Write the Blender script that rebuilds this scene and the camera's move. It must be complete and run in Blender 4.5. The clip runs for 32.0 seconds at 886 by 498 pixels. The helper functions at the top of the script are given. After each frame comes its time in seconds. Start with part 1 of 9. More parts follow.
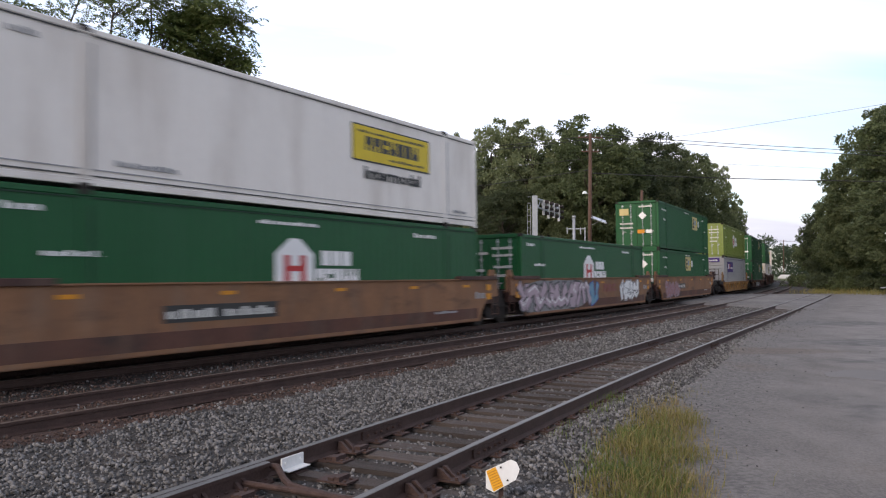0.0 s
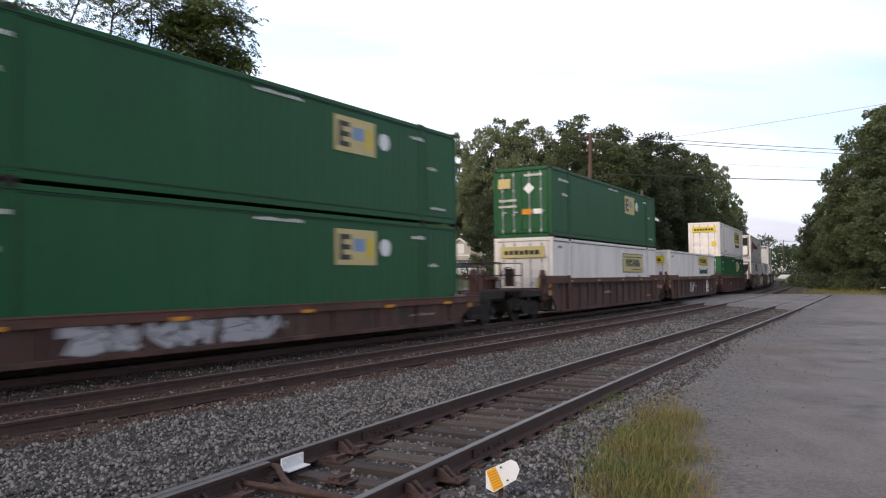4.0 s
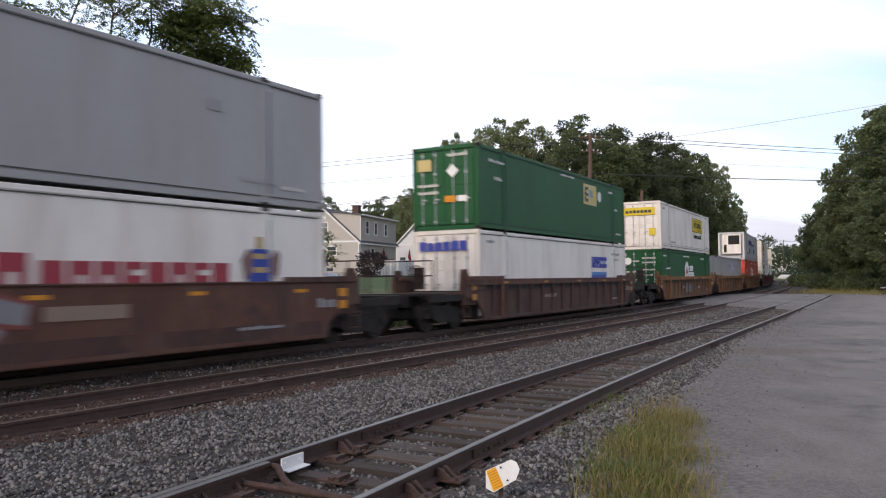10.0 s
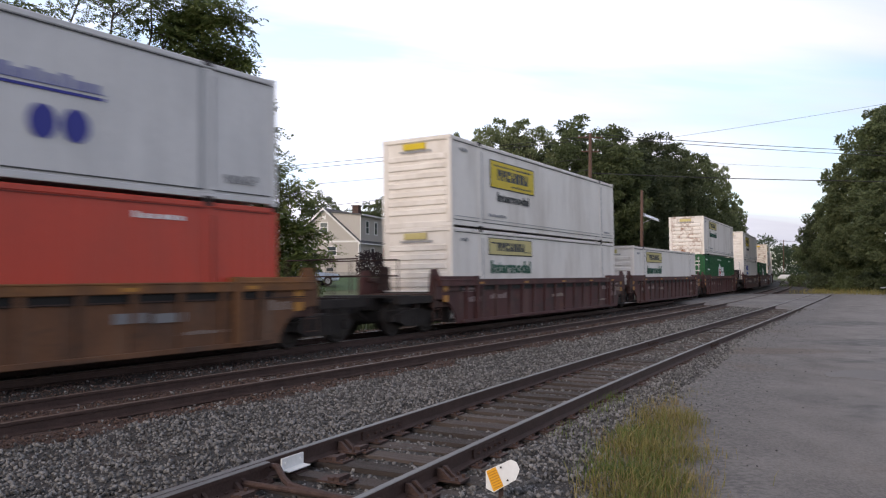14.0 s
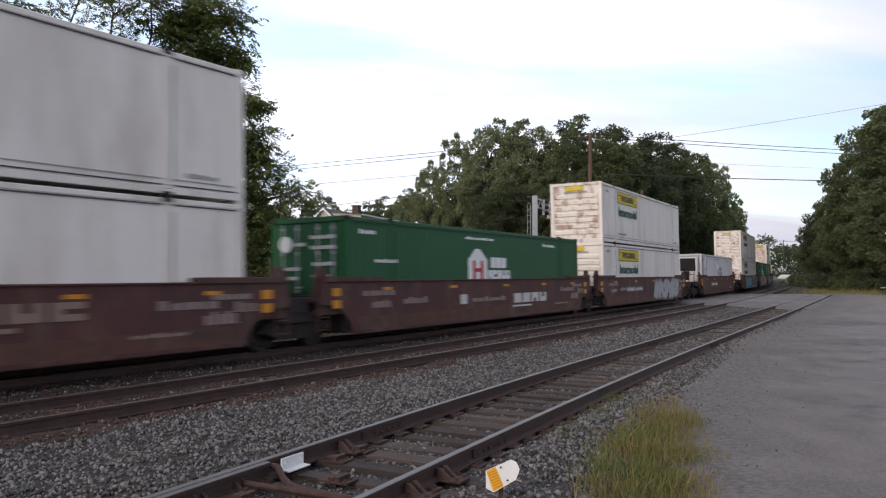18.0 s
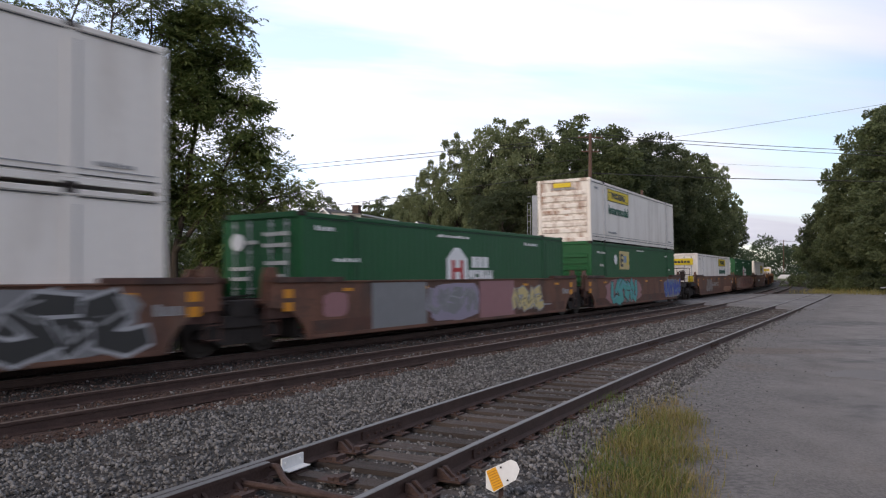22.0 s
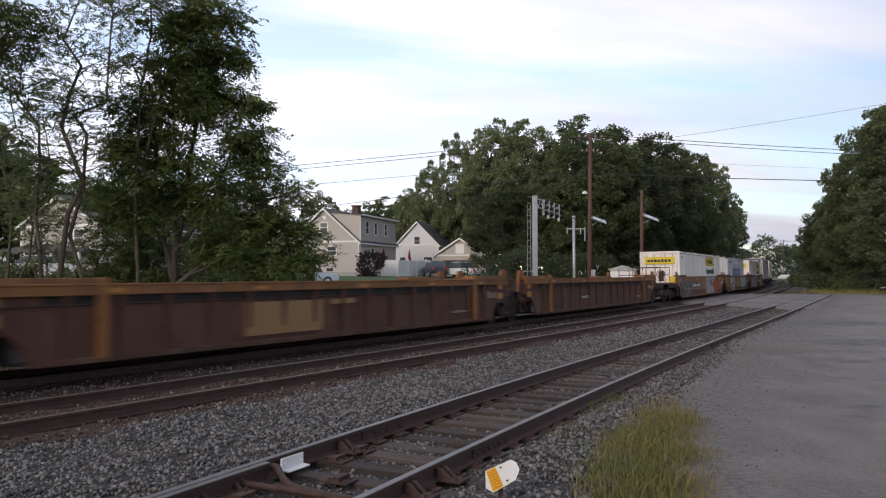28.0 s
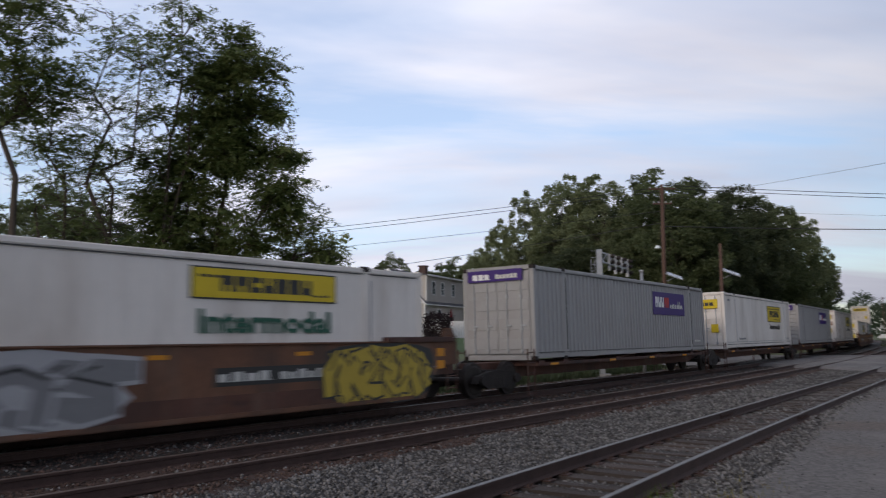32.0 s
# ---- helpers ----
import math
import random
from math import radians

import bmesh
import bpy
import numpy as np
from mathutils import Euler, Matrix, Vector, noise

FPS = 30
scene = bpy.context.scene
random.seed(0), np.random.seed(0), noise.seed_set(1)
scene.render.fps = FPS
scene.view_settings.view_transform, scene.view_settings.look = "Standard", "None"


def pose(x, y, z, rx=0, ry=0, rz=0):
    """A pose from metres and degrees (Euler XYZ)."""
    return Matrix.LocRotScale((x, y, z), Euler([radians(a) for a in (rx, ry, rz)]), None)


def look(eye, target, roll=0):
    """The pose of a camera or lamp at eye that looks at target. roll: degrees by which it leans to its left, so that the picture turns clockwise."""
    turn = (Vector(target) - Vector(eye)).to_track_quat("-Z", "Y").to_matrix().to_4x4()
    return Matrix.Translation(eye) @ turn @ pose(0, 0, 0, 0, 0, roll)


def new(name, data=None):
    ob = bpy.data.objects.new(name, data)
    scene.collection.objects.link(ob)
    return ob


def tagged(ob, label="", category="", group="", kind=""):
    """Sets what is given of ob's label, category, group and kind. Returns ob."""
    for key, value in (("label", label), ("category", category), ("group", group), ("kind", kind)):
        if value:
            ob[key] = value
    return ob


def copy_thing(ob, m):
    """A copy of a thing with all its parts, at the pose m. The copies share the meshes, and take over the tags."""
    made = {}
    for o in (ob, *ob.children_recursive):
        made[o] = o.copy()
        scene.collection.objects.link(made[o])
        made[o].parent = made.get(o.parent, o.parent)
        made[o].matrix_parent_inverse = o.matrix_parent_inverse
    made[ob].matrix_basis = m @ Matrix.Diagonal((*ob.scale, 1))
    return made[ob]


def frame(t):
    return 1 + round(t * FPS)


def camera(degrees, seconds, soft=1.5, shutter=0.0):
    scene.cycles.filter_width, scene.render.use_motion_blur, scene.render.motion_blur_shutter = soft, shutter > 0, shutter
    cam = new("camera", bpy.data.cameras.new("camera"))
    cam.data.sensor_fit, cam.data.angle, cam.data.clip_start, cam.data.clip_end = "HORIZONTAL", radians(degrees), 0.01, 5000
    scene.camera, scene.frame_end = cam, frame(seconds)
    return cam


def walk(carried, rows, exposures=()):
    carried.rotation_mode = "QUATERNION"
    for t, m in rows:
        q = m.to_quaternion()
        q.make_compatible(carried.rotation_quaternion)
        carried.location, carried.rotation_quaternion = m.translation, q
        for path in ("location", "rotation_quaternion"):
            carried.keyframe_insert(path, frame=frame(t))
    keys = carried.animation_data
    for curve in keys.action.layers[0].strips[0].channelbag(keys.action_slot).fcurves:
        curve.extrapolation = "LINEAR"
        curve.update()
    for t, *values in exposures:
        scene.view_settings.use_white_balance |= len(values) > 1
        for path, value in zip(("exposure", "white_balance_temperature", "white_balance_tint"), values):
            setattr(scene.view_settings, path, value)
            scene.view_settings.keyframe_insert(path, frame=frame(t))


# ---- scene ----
import itertools
from collections import defaultdict

# ---------------------------------------------------------------- camera
FOV = 59.24
EYE = 1.764
cam = camera(FOV, 32.0, soft=1.15, shutter=0.35)
CAM_ROWS = [
    (0, 0, 0, EYE, 0, 1.85, -0.03),
    (14, 0, 0, EYE, 0, 1.85, -0.03),
    (27.5, 0, 0, EYE, 0, 1.85, -0.03),
    (28.2, 0.005, 0, 1.765, 0, 1.86, -0.05),
    (28.4, 0.018, 0.023, 1.765, -0.067, 1.892, -0.221),
    (28.5, -0.002, 0.026, 1.77, -2.143, 1.876, -0.075),
    (28.6, 0.021, 0.056, 1.773, -2.835, 1.793, -0.51),
    (28.8, 0.074, 0.141, 1.808, -2.112, 1.522, -1.32),
    (29, 0.128, 0.199, 1.747, 0.303, -1.338, -3.138),
    (29.2, 0.237, 0.352, 1.797, 3.84, -2.78, -1.883),
    (29.4, 0.274, 0.394, 1.874, 1.178, 1.785, -2.546),
    (29.5, 0.291, 0.401, 1.85, 0.862, 4.499, -2.056),
    (29.6, 0.331, 0.437, 1.81, 0.423, 6.361, -2.719),
    (29.8, 0.37, 0.573, 1.758, -0.998, 5.684, -2.414),
    (30, 0.421, 0.706, 1.743, -1.093, 3.201, -2.354),
    (30.2, 0.514, 0.897, 1.738, -0.01, 1.559, -2.42),
    (30.5, 0.615, 1.177, 1.688, 1.662, 4.022, -2.445),
    (30.6, 0.647, 1.264, 1.673, 1.269, 5.472, -2.472),
    (31, 0.81, 1.627, 1.667, 0.324, 8.942, -1.011),
    (31.4, 0.98, 2.022, 1.664, 1.638, 7.716, -1.536),
    (31.5, 1.013, 2.129, 1.681, 2.38, 7.245, -1.501),
    (31.6, 1.041, 2.238, 1.692, 2.212, 6.412, -1.55),
    (32, 1.113, 2.63, 1.703, 5.742, 6.415, -0.401),
]
# stops and white balance: the picture brightens before dark loads and dims when the camera is lifted
EXPOSURES = [
    (0, 0.53, 6620, 11), (1, 0.15, 6620, 11), (2, 0.75, 6620, 11), (3, 0.60, 6620, 11), (3.5, 0.55, 6620, 11), (5.5, 0.15, 6620, 11), (6, 0.07, 6620, 11), (7, 0.45, 6620, 11),
    (8, 0.45, 6620, 11), (9, 0.13, 6620, 11), (10, 0.47, 6620, 11), (11, 0.53, 6620, 11), (12, 0.53, 6620, 11), (13, 0.15, 6620, 11), (14, 0.35, 6620, 11), (14.5, 0.35, 6620, 11),
    (16.5, 0.25, 6620, 11), (17, 0.21, 6620, 11), (18, 0.29, 6620, 11), (19, 0.28, 6620, 11), (20, 0.11, 6620, 11), (21, 0.20, 6620, 11), (22, 0.23, 6620, 11), (23, 0.37, 6620, 11),
    (24, 0.15, 6620, 11), (25, 0.13, 6620, 11), (28.2, 0.13, 6620, 11), (28.6, 0.22, 6580, 9), (29, 0.26, 6540, 9), (29.6, -0.12, 6520, 10), (30, -0.40, 6500, 10), (31, -0.36, 6400, 10),
    (32, -0.33, 6400, 10),
]
walk(cam, [(t, pose(x, y, z, 90 + p, 0, w) @ pose(0, 0, 0, 0, 0, r)) for t, x, y, z, w, p, r in CAM_ROWS], EXPOSURES)

# ---------------------------------------------------------------- world and sun
SUN_EL, SUN_AZ = 24.0, 215.0      # azimuth clockwise from +Y


def make_world():
    w = bpy.data.worlds.new("sky")
    w.use_nodes = True
    scene.world = w
    nt = w.node_tree
    nt.nodes.clear()
    N, L = nt.nodes.new, nt.links.new
    out = N("ShaderNodeOutputWorld")
    bg = N("ShaderNodeBackground")
    sky = N("ShaderNodeTexSky")
    sky.sky_type = "NISHITA"
    sky.sun_disc = False
    sky.sun_elevation = radians(SUN_EL)
    sky.sun_rotation = radians(SUN_AZ)
    sky.altitude, sky.air_density, sky.dust_density, sky.ozone_density = 50, 1.0, 0.6, 2.0
    co = N("ShaderNodeTexCoord")
    sep = N("ShaderNodeSeparateXYZ")
    L(co.outputs["Generated"], sep.inputs[0])
    zz = N("ShaderNodeMath"); zz.operation = "ABSOLUTE"
    L(sep.outputs["Z"], zz.inputs[0])
    za = N("ShaderNodeMath"); za.operation = "ADD"; za.inputs[1].default_value = 0.22
    L(zz.outputs[0], za.inputs[0])
    dx = N("ShaderNodeMath"); dx.operation = "DIVIDE"
    dy = N("ShaderNodeMath"); dy.operation = "DIVIDE"
    L(sep.outputs["X"], dx.inputs[0]); L(za.outputs[0], dx.inputs[1])
    L(sep.outputs["Y"], dy.inputs[0]); L(za.outputs[0], dy.inputs[1])
    com = N("ShaderNodeCombineXYZ")
    L(dx.outputs[0], com.inputs[0]); L(dy.outputs[0], com.inputs[1])
    mp = N("ShaderNodeMapping")
    mp.inputs["Location"].default_value = (0.35, 0.1, 0)
    mp.inputs["Rotation"].default_value = (0, 0, radians(24))
    mp.inputs["Scale"].default_value = (0.42, 1.25, 1)
    L(com.outputs[0], mp.inputs[0])
    n1 = N("ShaderNodeTexNoise")
    n1.inputs["Scale"].default_value = 0.95
    n1.inputs["Detail"].default_value = 6
    n1.inputs["Roughness"].default_value = 0.54
    n1.inputs["Distortion"].default_value = 0.6
    L(mp.outputs[0], n1.inputs["Vector"])
    ramp = N("ShaderNodeValToRGB")
    ramp.color_ramp.elements[0].position, ramp.color_ramp.elements[0].color = 0.40, (0.14, 0.14, 0.14, 1)
    ramp.color_ramp.elements[1].position, ramp.color_ramp.elements[1].color = 0.60, (1, 1, 1, 1)
    L(n1.outputs["Fac"], ramp.inputs[0])
    n2 = N("ShaderNodeTexNoise")
    n2.inputs["Scale"].default_value = 1.6
    n2.inputs["Detail"].default_value = 4
    L(mp.outputs[0], n2.inputs["Vector"])
    tone = N("ShaderNodeValToRGB")
    tone.color_ramp.elements[0].position, tone.color_ramp.elements[0].color = 0.34, (0.72, 0.73, 0.86, 1)
    tone.color_ramp.elements[1].position, tone.color_ramp.elements[1].color = 0.58, (0.965, 0.965, 1.07, 1)
    L(n2.outputs["Fac"], tone.inputs[0])
    gain = N("ShaderNodeVectorMath"); gain.operation = "SCALE"
    gain.inputs["Scale"].default_value = 0.20
    L(sky.outputs[0], gain.inputs[0])
    mix = N("ShaderNodeMix"); mix.data_type = "RGBA"
    L(ramp.outputs[0], mix.inputs[0])
    haze = N("ShaderNodeMix"); haze.data_type = "RGBA"
    haze.inputs[0].default_value = 0.26
    haze.inputs[7].default_value = (0.74, 0.745, 0.89, 1)
    L(gain.outputs[0], haze.inputs[6])
    L(haze.outputs[2], mix.inputs[6])
    L(tone.outputs[0], mix.inputs[7])
    # brighter towards the low sun behind the clouds, duller away from it
    dot = N("ShaderNodeVectorMath"); dot.operation = "DOT_PRODUCT"
    dot.inputs[1].default_value = (-0.30, 0.75, 0.59)
    L(co.outputs["Generated"], dot.inputs[0])
    fall = N("ShaderNodeMapRange")
    fall.inputs["From Min"].default_value, fall.inputs["From Max"].default_value = 0.60, 0.97
    fall.inputs["To Min"].default_value, fall.inputs["To Max"].default_value = 0.66, 1.16
    L(dot.outputs["Value"], fall.inputs["Value"])
    dim = N("ShaderNodeVectorMath"); dim.operation = "SCALE"
    L(mix.outputs[2], dim.inputs[0]); L(fall.outputs[0], dim.inputs["Scale"])
    bg.inputs["Strength"].default_value = 1.14
    L(dim.outputs[0], bg.inputs[0])
    L(bg.outputs[0], out.inputs[0])


make_world()
sun = new("sun", bpy.data.lights.new("sun", "SUN"))
sun.data.energy, sun.data.angle, sun.data.color = 1.35, radians(20), (1.0, 0.83, 0.68)
_e, _a = radians(SUN_EL), radians(SUN_AZ)
sun.matrix_world = look((0, 0, 60), (-60 * math.sin(_a) * math.cos(_e), -60 * math.cos(_a) * math.cos(_e), 60 - 60 * math.sin(_e)))
scene.view_settings.exposure = 0.0


# ---------------------------------------------------------------- materials
def mat(name, color, rough=0.7, metal=0.0, var=0.25, scale=3.0, fine=40.0, bump=0.15, dirt=None, dirt_amount=0.5, stretch=(1, 1, 1),
        island=0.0, rand=0.0, coords="Object", spec=0.4, dirt_scale=0.8, bump_dist=0.02):
    """Noise at two scales on a base colour; dirt: a second colour in patches of its own shape."""
    m = bpy.data.materials.new(name)
    m.use_nodes = True
    nt = m.node_tree
    N, L = nt.nodes.new, nt.links.new
    b = nt.nodes["Principled BSDF"]
    b.inputs["Roughness"].default_value = rough
    b.inputs["Metallic"].default_value = metal
    b.inputs["Specular IOR Level"].default_value = spec
    tc = N("ShaderNodeTexCoord")
    oi = N("ShaderNodeObjectInfo")
    off = N("ShaderNodeVectorMath"); off.operation = "SCALE"
    off.inputs[0].default_value = (17.0, 31.0, 11.0)
    L(oi.outputs["Random"], off.inputs["Scale"])
    add = N("ShaderNodeVectorMath"); add.operation = "ADD"
    L(tc.outputs[coords], add.inputs[0]); L(off.outputs[0], add.inputs[1])
    mp = N("ShaderNodeMapping")
    mp.inputs["Scale"].default_value = stretch
    L(add.outputs[0], mp.inputs[0])
    n1 = N("ShaderNodeTexNoise"); n1.inputs["Scale"].default_value = scale; n1.inputs["Detail"].default_value = 5
    n2 = N("ShaderNodeTexNoise"); n2.inputs["Scale"].default_value = fine; n2.inputs["Detail"].default_value = 3
    L(mp.outputs[0], n1.inputs["Vector"]); L(mp.outputs[0], n2.inputs["Vector"])
    s = N("ShaderNodeMath"); s.operation = "ADD"
    L(n1.outputs["Fac"], s.inputs[0]); L(n2.outputs["Fac"], s.inputs[1])
    mr = N("ShaderNodeMapRange")
    mr.inputs["From Min"].default_value, mr.inputs["From Max"].default_value = 0.6, 1.4
    mr.inputs["To Min"].default_value, mr.inputs["To Max"].default_value = 1 - var, 1 + var
    L(s.outputs[0], mr.inputs["Value"])
    val = mr.outputs[0]
    if island or rand:
        src = N("ShaderNodeNewGeometry").outputs["Random Per Island"] if island else oi.outputs["Random"]
        amt = island or rand
        mr2 = N("ShaderNodeMapRange")
        mr2.inputs["To Min"].default_value, mr2.inputs["To Max"].default_value = 1 - amt, 1 + amt
        L(src, mr2.inputs["Value"])
        mu = N("ShaderNodeMath"); mu.operation = "MULTIPLY"
        L(val, mu.inputs[0]); L(mr2.outputs[0], mu.inputs[1])
        val = mu.outputs[0]
    sc = N("ShaderNodeVectorMath"); sc.operation = "SCALE"
    sc.inputs[0].default_value = color
    L(val, sc.inputs["Scale"])
    col = sc.outputs[0]
    if dirt:
        n3 = N("ShaderNodeTexNoise"); n3.inputs["Scale"].default_value = dirt_scale; n3.inputs["Detail"].default_value = 7
        n3.inputs["Roughness"].default_value = 0.65
        L(mp.outputs[0], n3.inputs["Vector"])
        r3 = N("ShaderNodeMapRange")
        r3.inputs["From Min"].default_value, r3.inputs["From Max"].default_value = 0.47, 0.70
        r3.inputs["To Max"].default_value = dirt_amount
        L(n3.outputs["Fac"], r3.inputs["Value"])
        mx = N("ShaderNodeMix"); mx.data_type = "RGBA"
        mx.inputs[7].default_value = (*dirt, 1)
        L(r3.outputs[0], mx.inputs[0]); L(col, mx.inputs[6])
        col = mx.outputs[2]
    L(col, b.inputs["Base Color"])
    if bump:
        bp = N("ShaderNodeBump")
        bp.inputs["Strength"].default_value = bump
        bp.inputs["Distance"].default_value = bump_dist
        L(s.outputs[0], bp.inputs["Height"])
        L(bp.outputs[0], b.inputs["Normal"])
    return m


def leaf_mat(name, color, alt, trans=0.42):
    m = bpy.data.materials.new(name)
    m.use_nodes = True
    nt = m.node_tree
    N, L = nt.nodes.new, nt.links.new
    b = nt.nodes["Principled BSDF"]
    out = nt.nodes["Material Output"]
    g = N("ShaderNodeNewGeometry")
    n = N("ShaderNodeTexNoise"); n.inputs["Scale"].default_value = 0.5
    tc = N("ShaderNodeTexCoord")
    L(tc.outputs["Object"], n.inputs["Vector"])
    ad = N("ShaderNodeMath"); ad.operation = "ADD"
    L(g.outputs["Random Per Island"], ad.inputs[0]); L(n.outputs["Fac"], ad.inputs[1])
    mr = N("ShaderNodeMapRange")
    mr.inputs["From Min"].default_value, mr.inputs["From Max"].default_value = 0.4, 1.5
    L(ad.outputs[0], mr.inputs["Value"])
    mx = N("ShaderNodeMix"); mx.data_type = "RGBA"
    mx.inputs[6].default_value, mx.inputs[7].default_value = (*color, 1), (*alt, 1)
    L(mr.outputs[0], mx.inputs[0])
    L(mx.outputs[2], b.inputs["Base Color"])
    b.inputs["Roughness"].default_value = 0.6
    b.inputs["Specular IOR Level"].default_value = 0.25
    tr = N("ShaderNodeBsdfTranslucent")
    L(mx.outputs[2], tr.inputs["Color"])
    ms = N("ShaderNodeMixShader"); ms.inputs[0].default_value = trans
    L(b.outputs[0], ms.inputs[1]); L(tr.outputs[0], ms.inputs[2])
    L(ms.outputs[0], out.inputs["Surface"])
    return m


def glow(name, color, strength):
    m = bpy.data.materials.new(name)
    m.use_nodes = True
    b = m.node_tree.nodes["Principled BSDF"]
    b.inputs["Base Color"].default_value = (*color, 1)
    b.inputs["Emission Color"].default_value = (*color, 1)
    b.inputs["Emission Strength"].default_value = strength
    return m


M_ballast = mat("ballast", (0.040, 0.037, 0.035), 0.9, var=0.55, scale=1.2, fine=22, bump=1.0, dirt=(0.075, 0.055, 0.045), dirt_amount=0.45, bump_dist=0.05)
M_stone = mat("stone", (0.130, 0.126, 0.124), 0.85, var=0.4, scale=6, fine=60, bump=0.3, island=0.72)
M_rustshade = mat("rust_and_shade_stone", (0.072, 0.046, 0.038), 0.9, var=0.3, scale=5, fine=60, bump=0.3, island=0.55)
M_rustbed = mat("rust_stained_bed", (0.055, 0.032, 0.025), 0.95, var=0.5, scale=1.5, fine=25, bump=0.9, bump_dist=0.04)
# near-black bed colour that stands in for the train's shadow on the ballast
M_shadebed = mat("train_shade_bed", (0.026, 0.022, 0.020), 0.95, var=0.5, scale=1.5, fine=25, bump=0.9, bump_dist=0.04)
M_asphalt = mat("asphalt", (0.144, 0.135, 0.130), 0.88, var=0.55, scale=1.3, fine=46, bump=0.9, dirt=(0.215, 0.20, 0.185), dirt_amount=0.85, dirt_scale=0.28, stretch=(1, 0.55, 1))


def road_material():
    """Asphalt that fades into gravelly dust towards its edge, with pale dust trails and a brown stain along it."""
    m = mat("road_asphalt", (0.150, 0.136, 0.125), 0.88, var=0.5, scale=1.3, fine=46, bump=0.9, dirt=(0.205, 0.192, 0.18), dirt_amount=0.8, dirt_scale=0.28, stretch=(1, 0.55, 1))
    nt = m.node_tree
    N, L = nt.nodes.new, nt.links.new
    b = nt.nodes["Principled BSDF"]
    col = b.inputs["Base Color"].links[0].from_socket
    at = N("ShaderNodeAttribute"); at.attribute_name = "edge"
    tc = N("ShaderNodeTexCoord")
    out = []
    for scale, detail in ((0.7, 5), (14.0, 4), (2.6, 6)):
        n = N("ShaderNodeTexNoise"); n.inputs["Scale"].default_value = scale; n.inputs["Detail"].default_value = detail
        L(tc.outputs["Object"], n.inputs["Vector"])
        out.append(n.outputs["Fac"])

    def math_(op, a, c):
        q = N("ShaderNodeMath"); q.operation = op
        for k, v in enumerate((a, c)):
            if isinstance(v, (int, float)):
                q.inputs[k].default_value = v
            else:
                L(v, q.inputs[k])
        return q.outputs[0]

    def span(v, lo, hi, to):
        q = N("ShaderNodeMapRange")
        q.interpolation_type = "SMOOTHSTEP"
        q.inputs["From Min"].default_value, q.inputs["From Max"].default_value = lo, hi
        q.inputs["To Min"].default_value, q.inputs["To Max"].default_value = to
        L(v, q.inputs["Value"])
        return q.outputs[0]
    st = N("ShaderNodeAttribute"); st.attribute_name = "stain"
    rough = math_("ADD", st.outputs["Fac"], math_("MULTIPLY", math_("SUBTRACT", out[2], 0.5), 0.7))
    wob = math_("ADD", at.outputs["Fac"], math_("MULTIPLY", math_("SUBTRACT", out[0], 0.5), 3.0))
    wob2 = math_("ADD", wob, math_("MULTIPLY", math_("SUBTRACT", out[1], 0.5), 1.6))
    for fac, colour, grain in ((span(wob2, 0.4, 2.0, (1.0, 0.0)), (0.128, 0.118, 0.110), out[1]), (math_("MULTIPLY", span(wob, 2.2, 3.4, (0.0, 1.0)), span(wob, 3.6, 4.8, (0.5, 0.0))), (0.20, 0.187, 0.175), out[2]),
                               (math_("MULTIPLY", span(wob, 5.2, 6.0, (0.0, 1.0)), span(wob, 6.4, 7.4, (0.45, 0.0))), (0.095, 0.091, 0.09), out[2]),
                               (span(rough, 0.25, 0.75, (0.0, 0.8)), (0.118, 0.094, 0.076), out[1]), (span(rough, -0.75, -0.25, (0.75, 0.0)), (0.098, 0.094, 0.092), out[2])):
        sc = N("ShaderNodeVectorMath"); sc.operation = "SCALE"
        sc.inputs[0].default_value = colour
        L(span(grain, 0.3, 0.7, (0.7, 1.3)), sc.inputs["Scale"])
        mx = N("ShaderNodeMix"); mx.data_type = "RGBA"
        L(fac, mx.inputs[0]); L(col, mx.inputs[6]); L(sc.outputs[0], mx.inputs[7])
        col = mx.outputs[2]
    L(col, b.inputs["Base Color"])
    return m


M_road = road_material()
M_soil = mat("soil", (0.075, 0.095, 0.035), 0.95, var=0.5, scale=0.4, fine=14, bump=0.6, dirt=(0.12, 0.10, 0.05), dirt_amount=0.5, dirt_scale=0.12)
M_lawn = mat("lawn", (0.045, 0.082, 0.025), 0.95, var=0.4, scale=0.6, fine=30, bump=0.5)
M_rail = mat("rail_steel", (0.062, 0.036, 0.030), 0.7, 0.2, var=0.35, scale=4, fine=50, bump=0.2)
M_railhead = mat("polished_rail", (0.17, 0.165, 0.16), 0.5, 0.75, var=0.2, scale=3, fine=30, bump=0.05)
M_rusthead = mat("rusty_rail_head", (0.12, 0.085, 0.068), 0.5, 0.5, var=0.25, scale=4, fine=40, bump=0.1)
M_tie = mat("tie_timber", (0.070, 0.056, 0.050), 0.9, var=0.45, scale=5, fine=60, bump=0.7, stretch=(0.25, 4, 4), rand=0.35)
M_plate = mat("tie_plate_steel", (0.070, 0.043, 0.037), 0.8, 0.3, var=0.4, scale=10, fine=60, bump=0.3)
M_galv = mat("galvanised_steel", (0.40, 0.41, 0.43), 0.5, 0.5, var=0.2, scale=4, fine=40, bump=0.1)
M_whitepaint = mat("white_paint", (0.78, 0.78, 0.77), 0.5, var=0.08, scale=2, fine=30, bump=0.05, dirt=(0.45, 0.4, 0.34), dirt_amount=0.35)
M_black = mat("black_rubber_and_grime", (0.016, 0.015, 0.014), 0.8, var=0.4, scale=5, fine=40, bump=0.3)
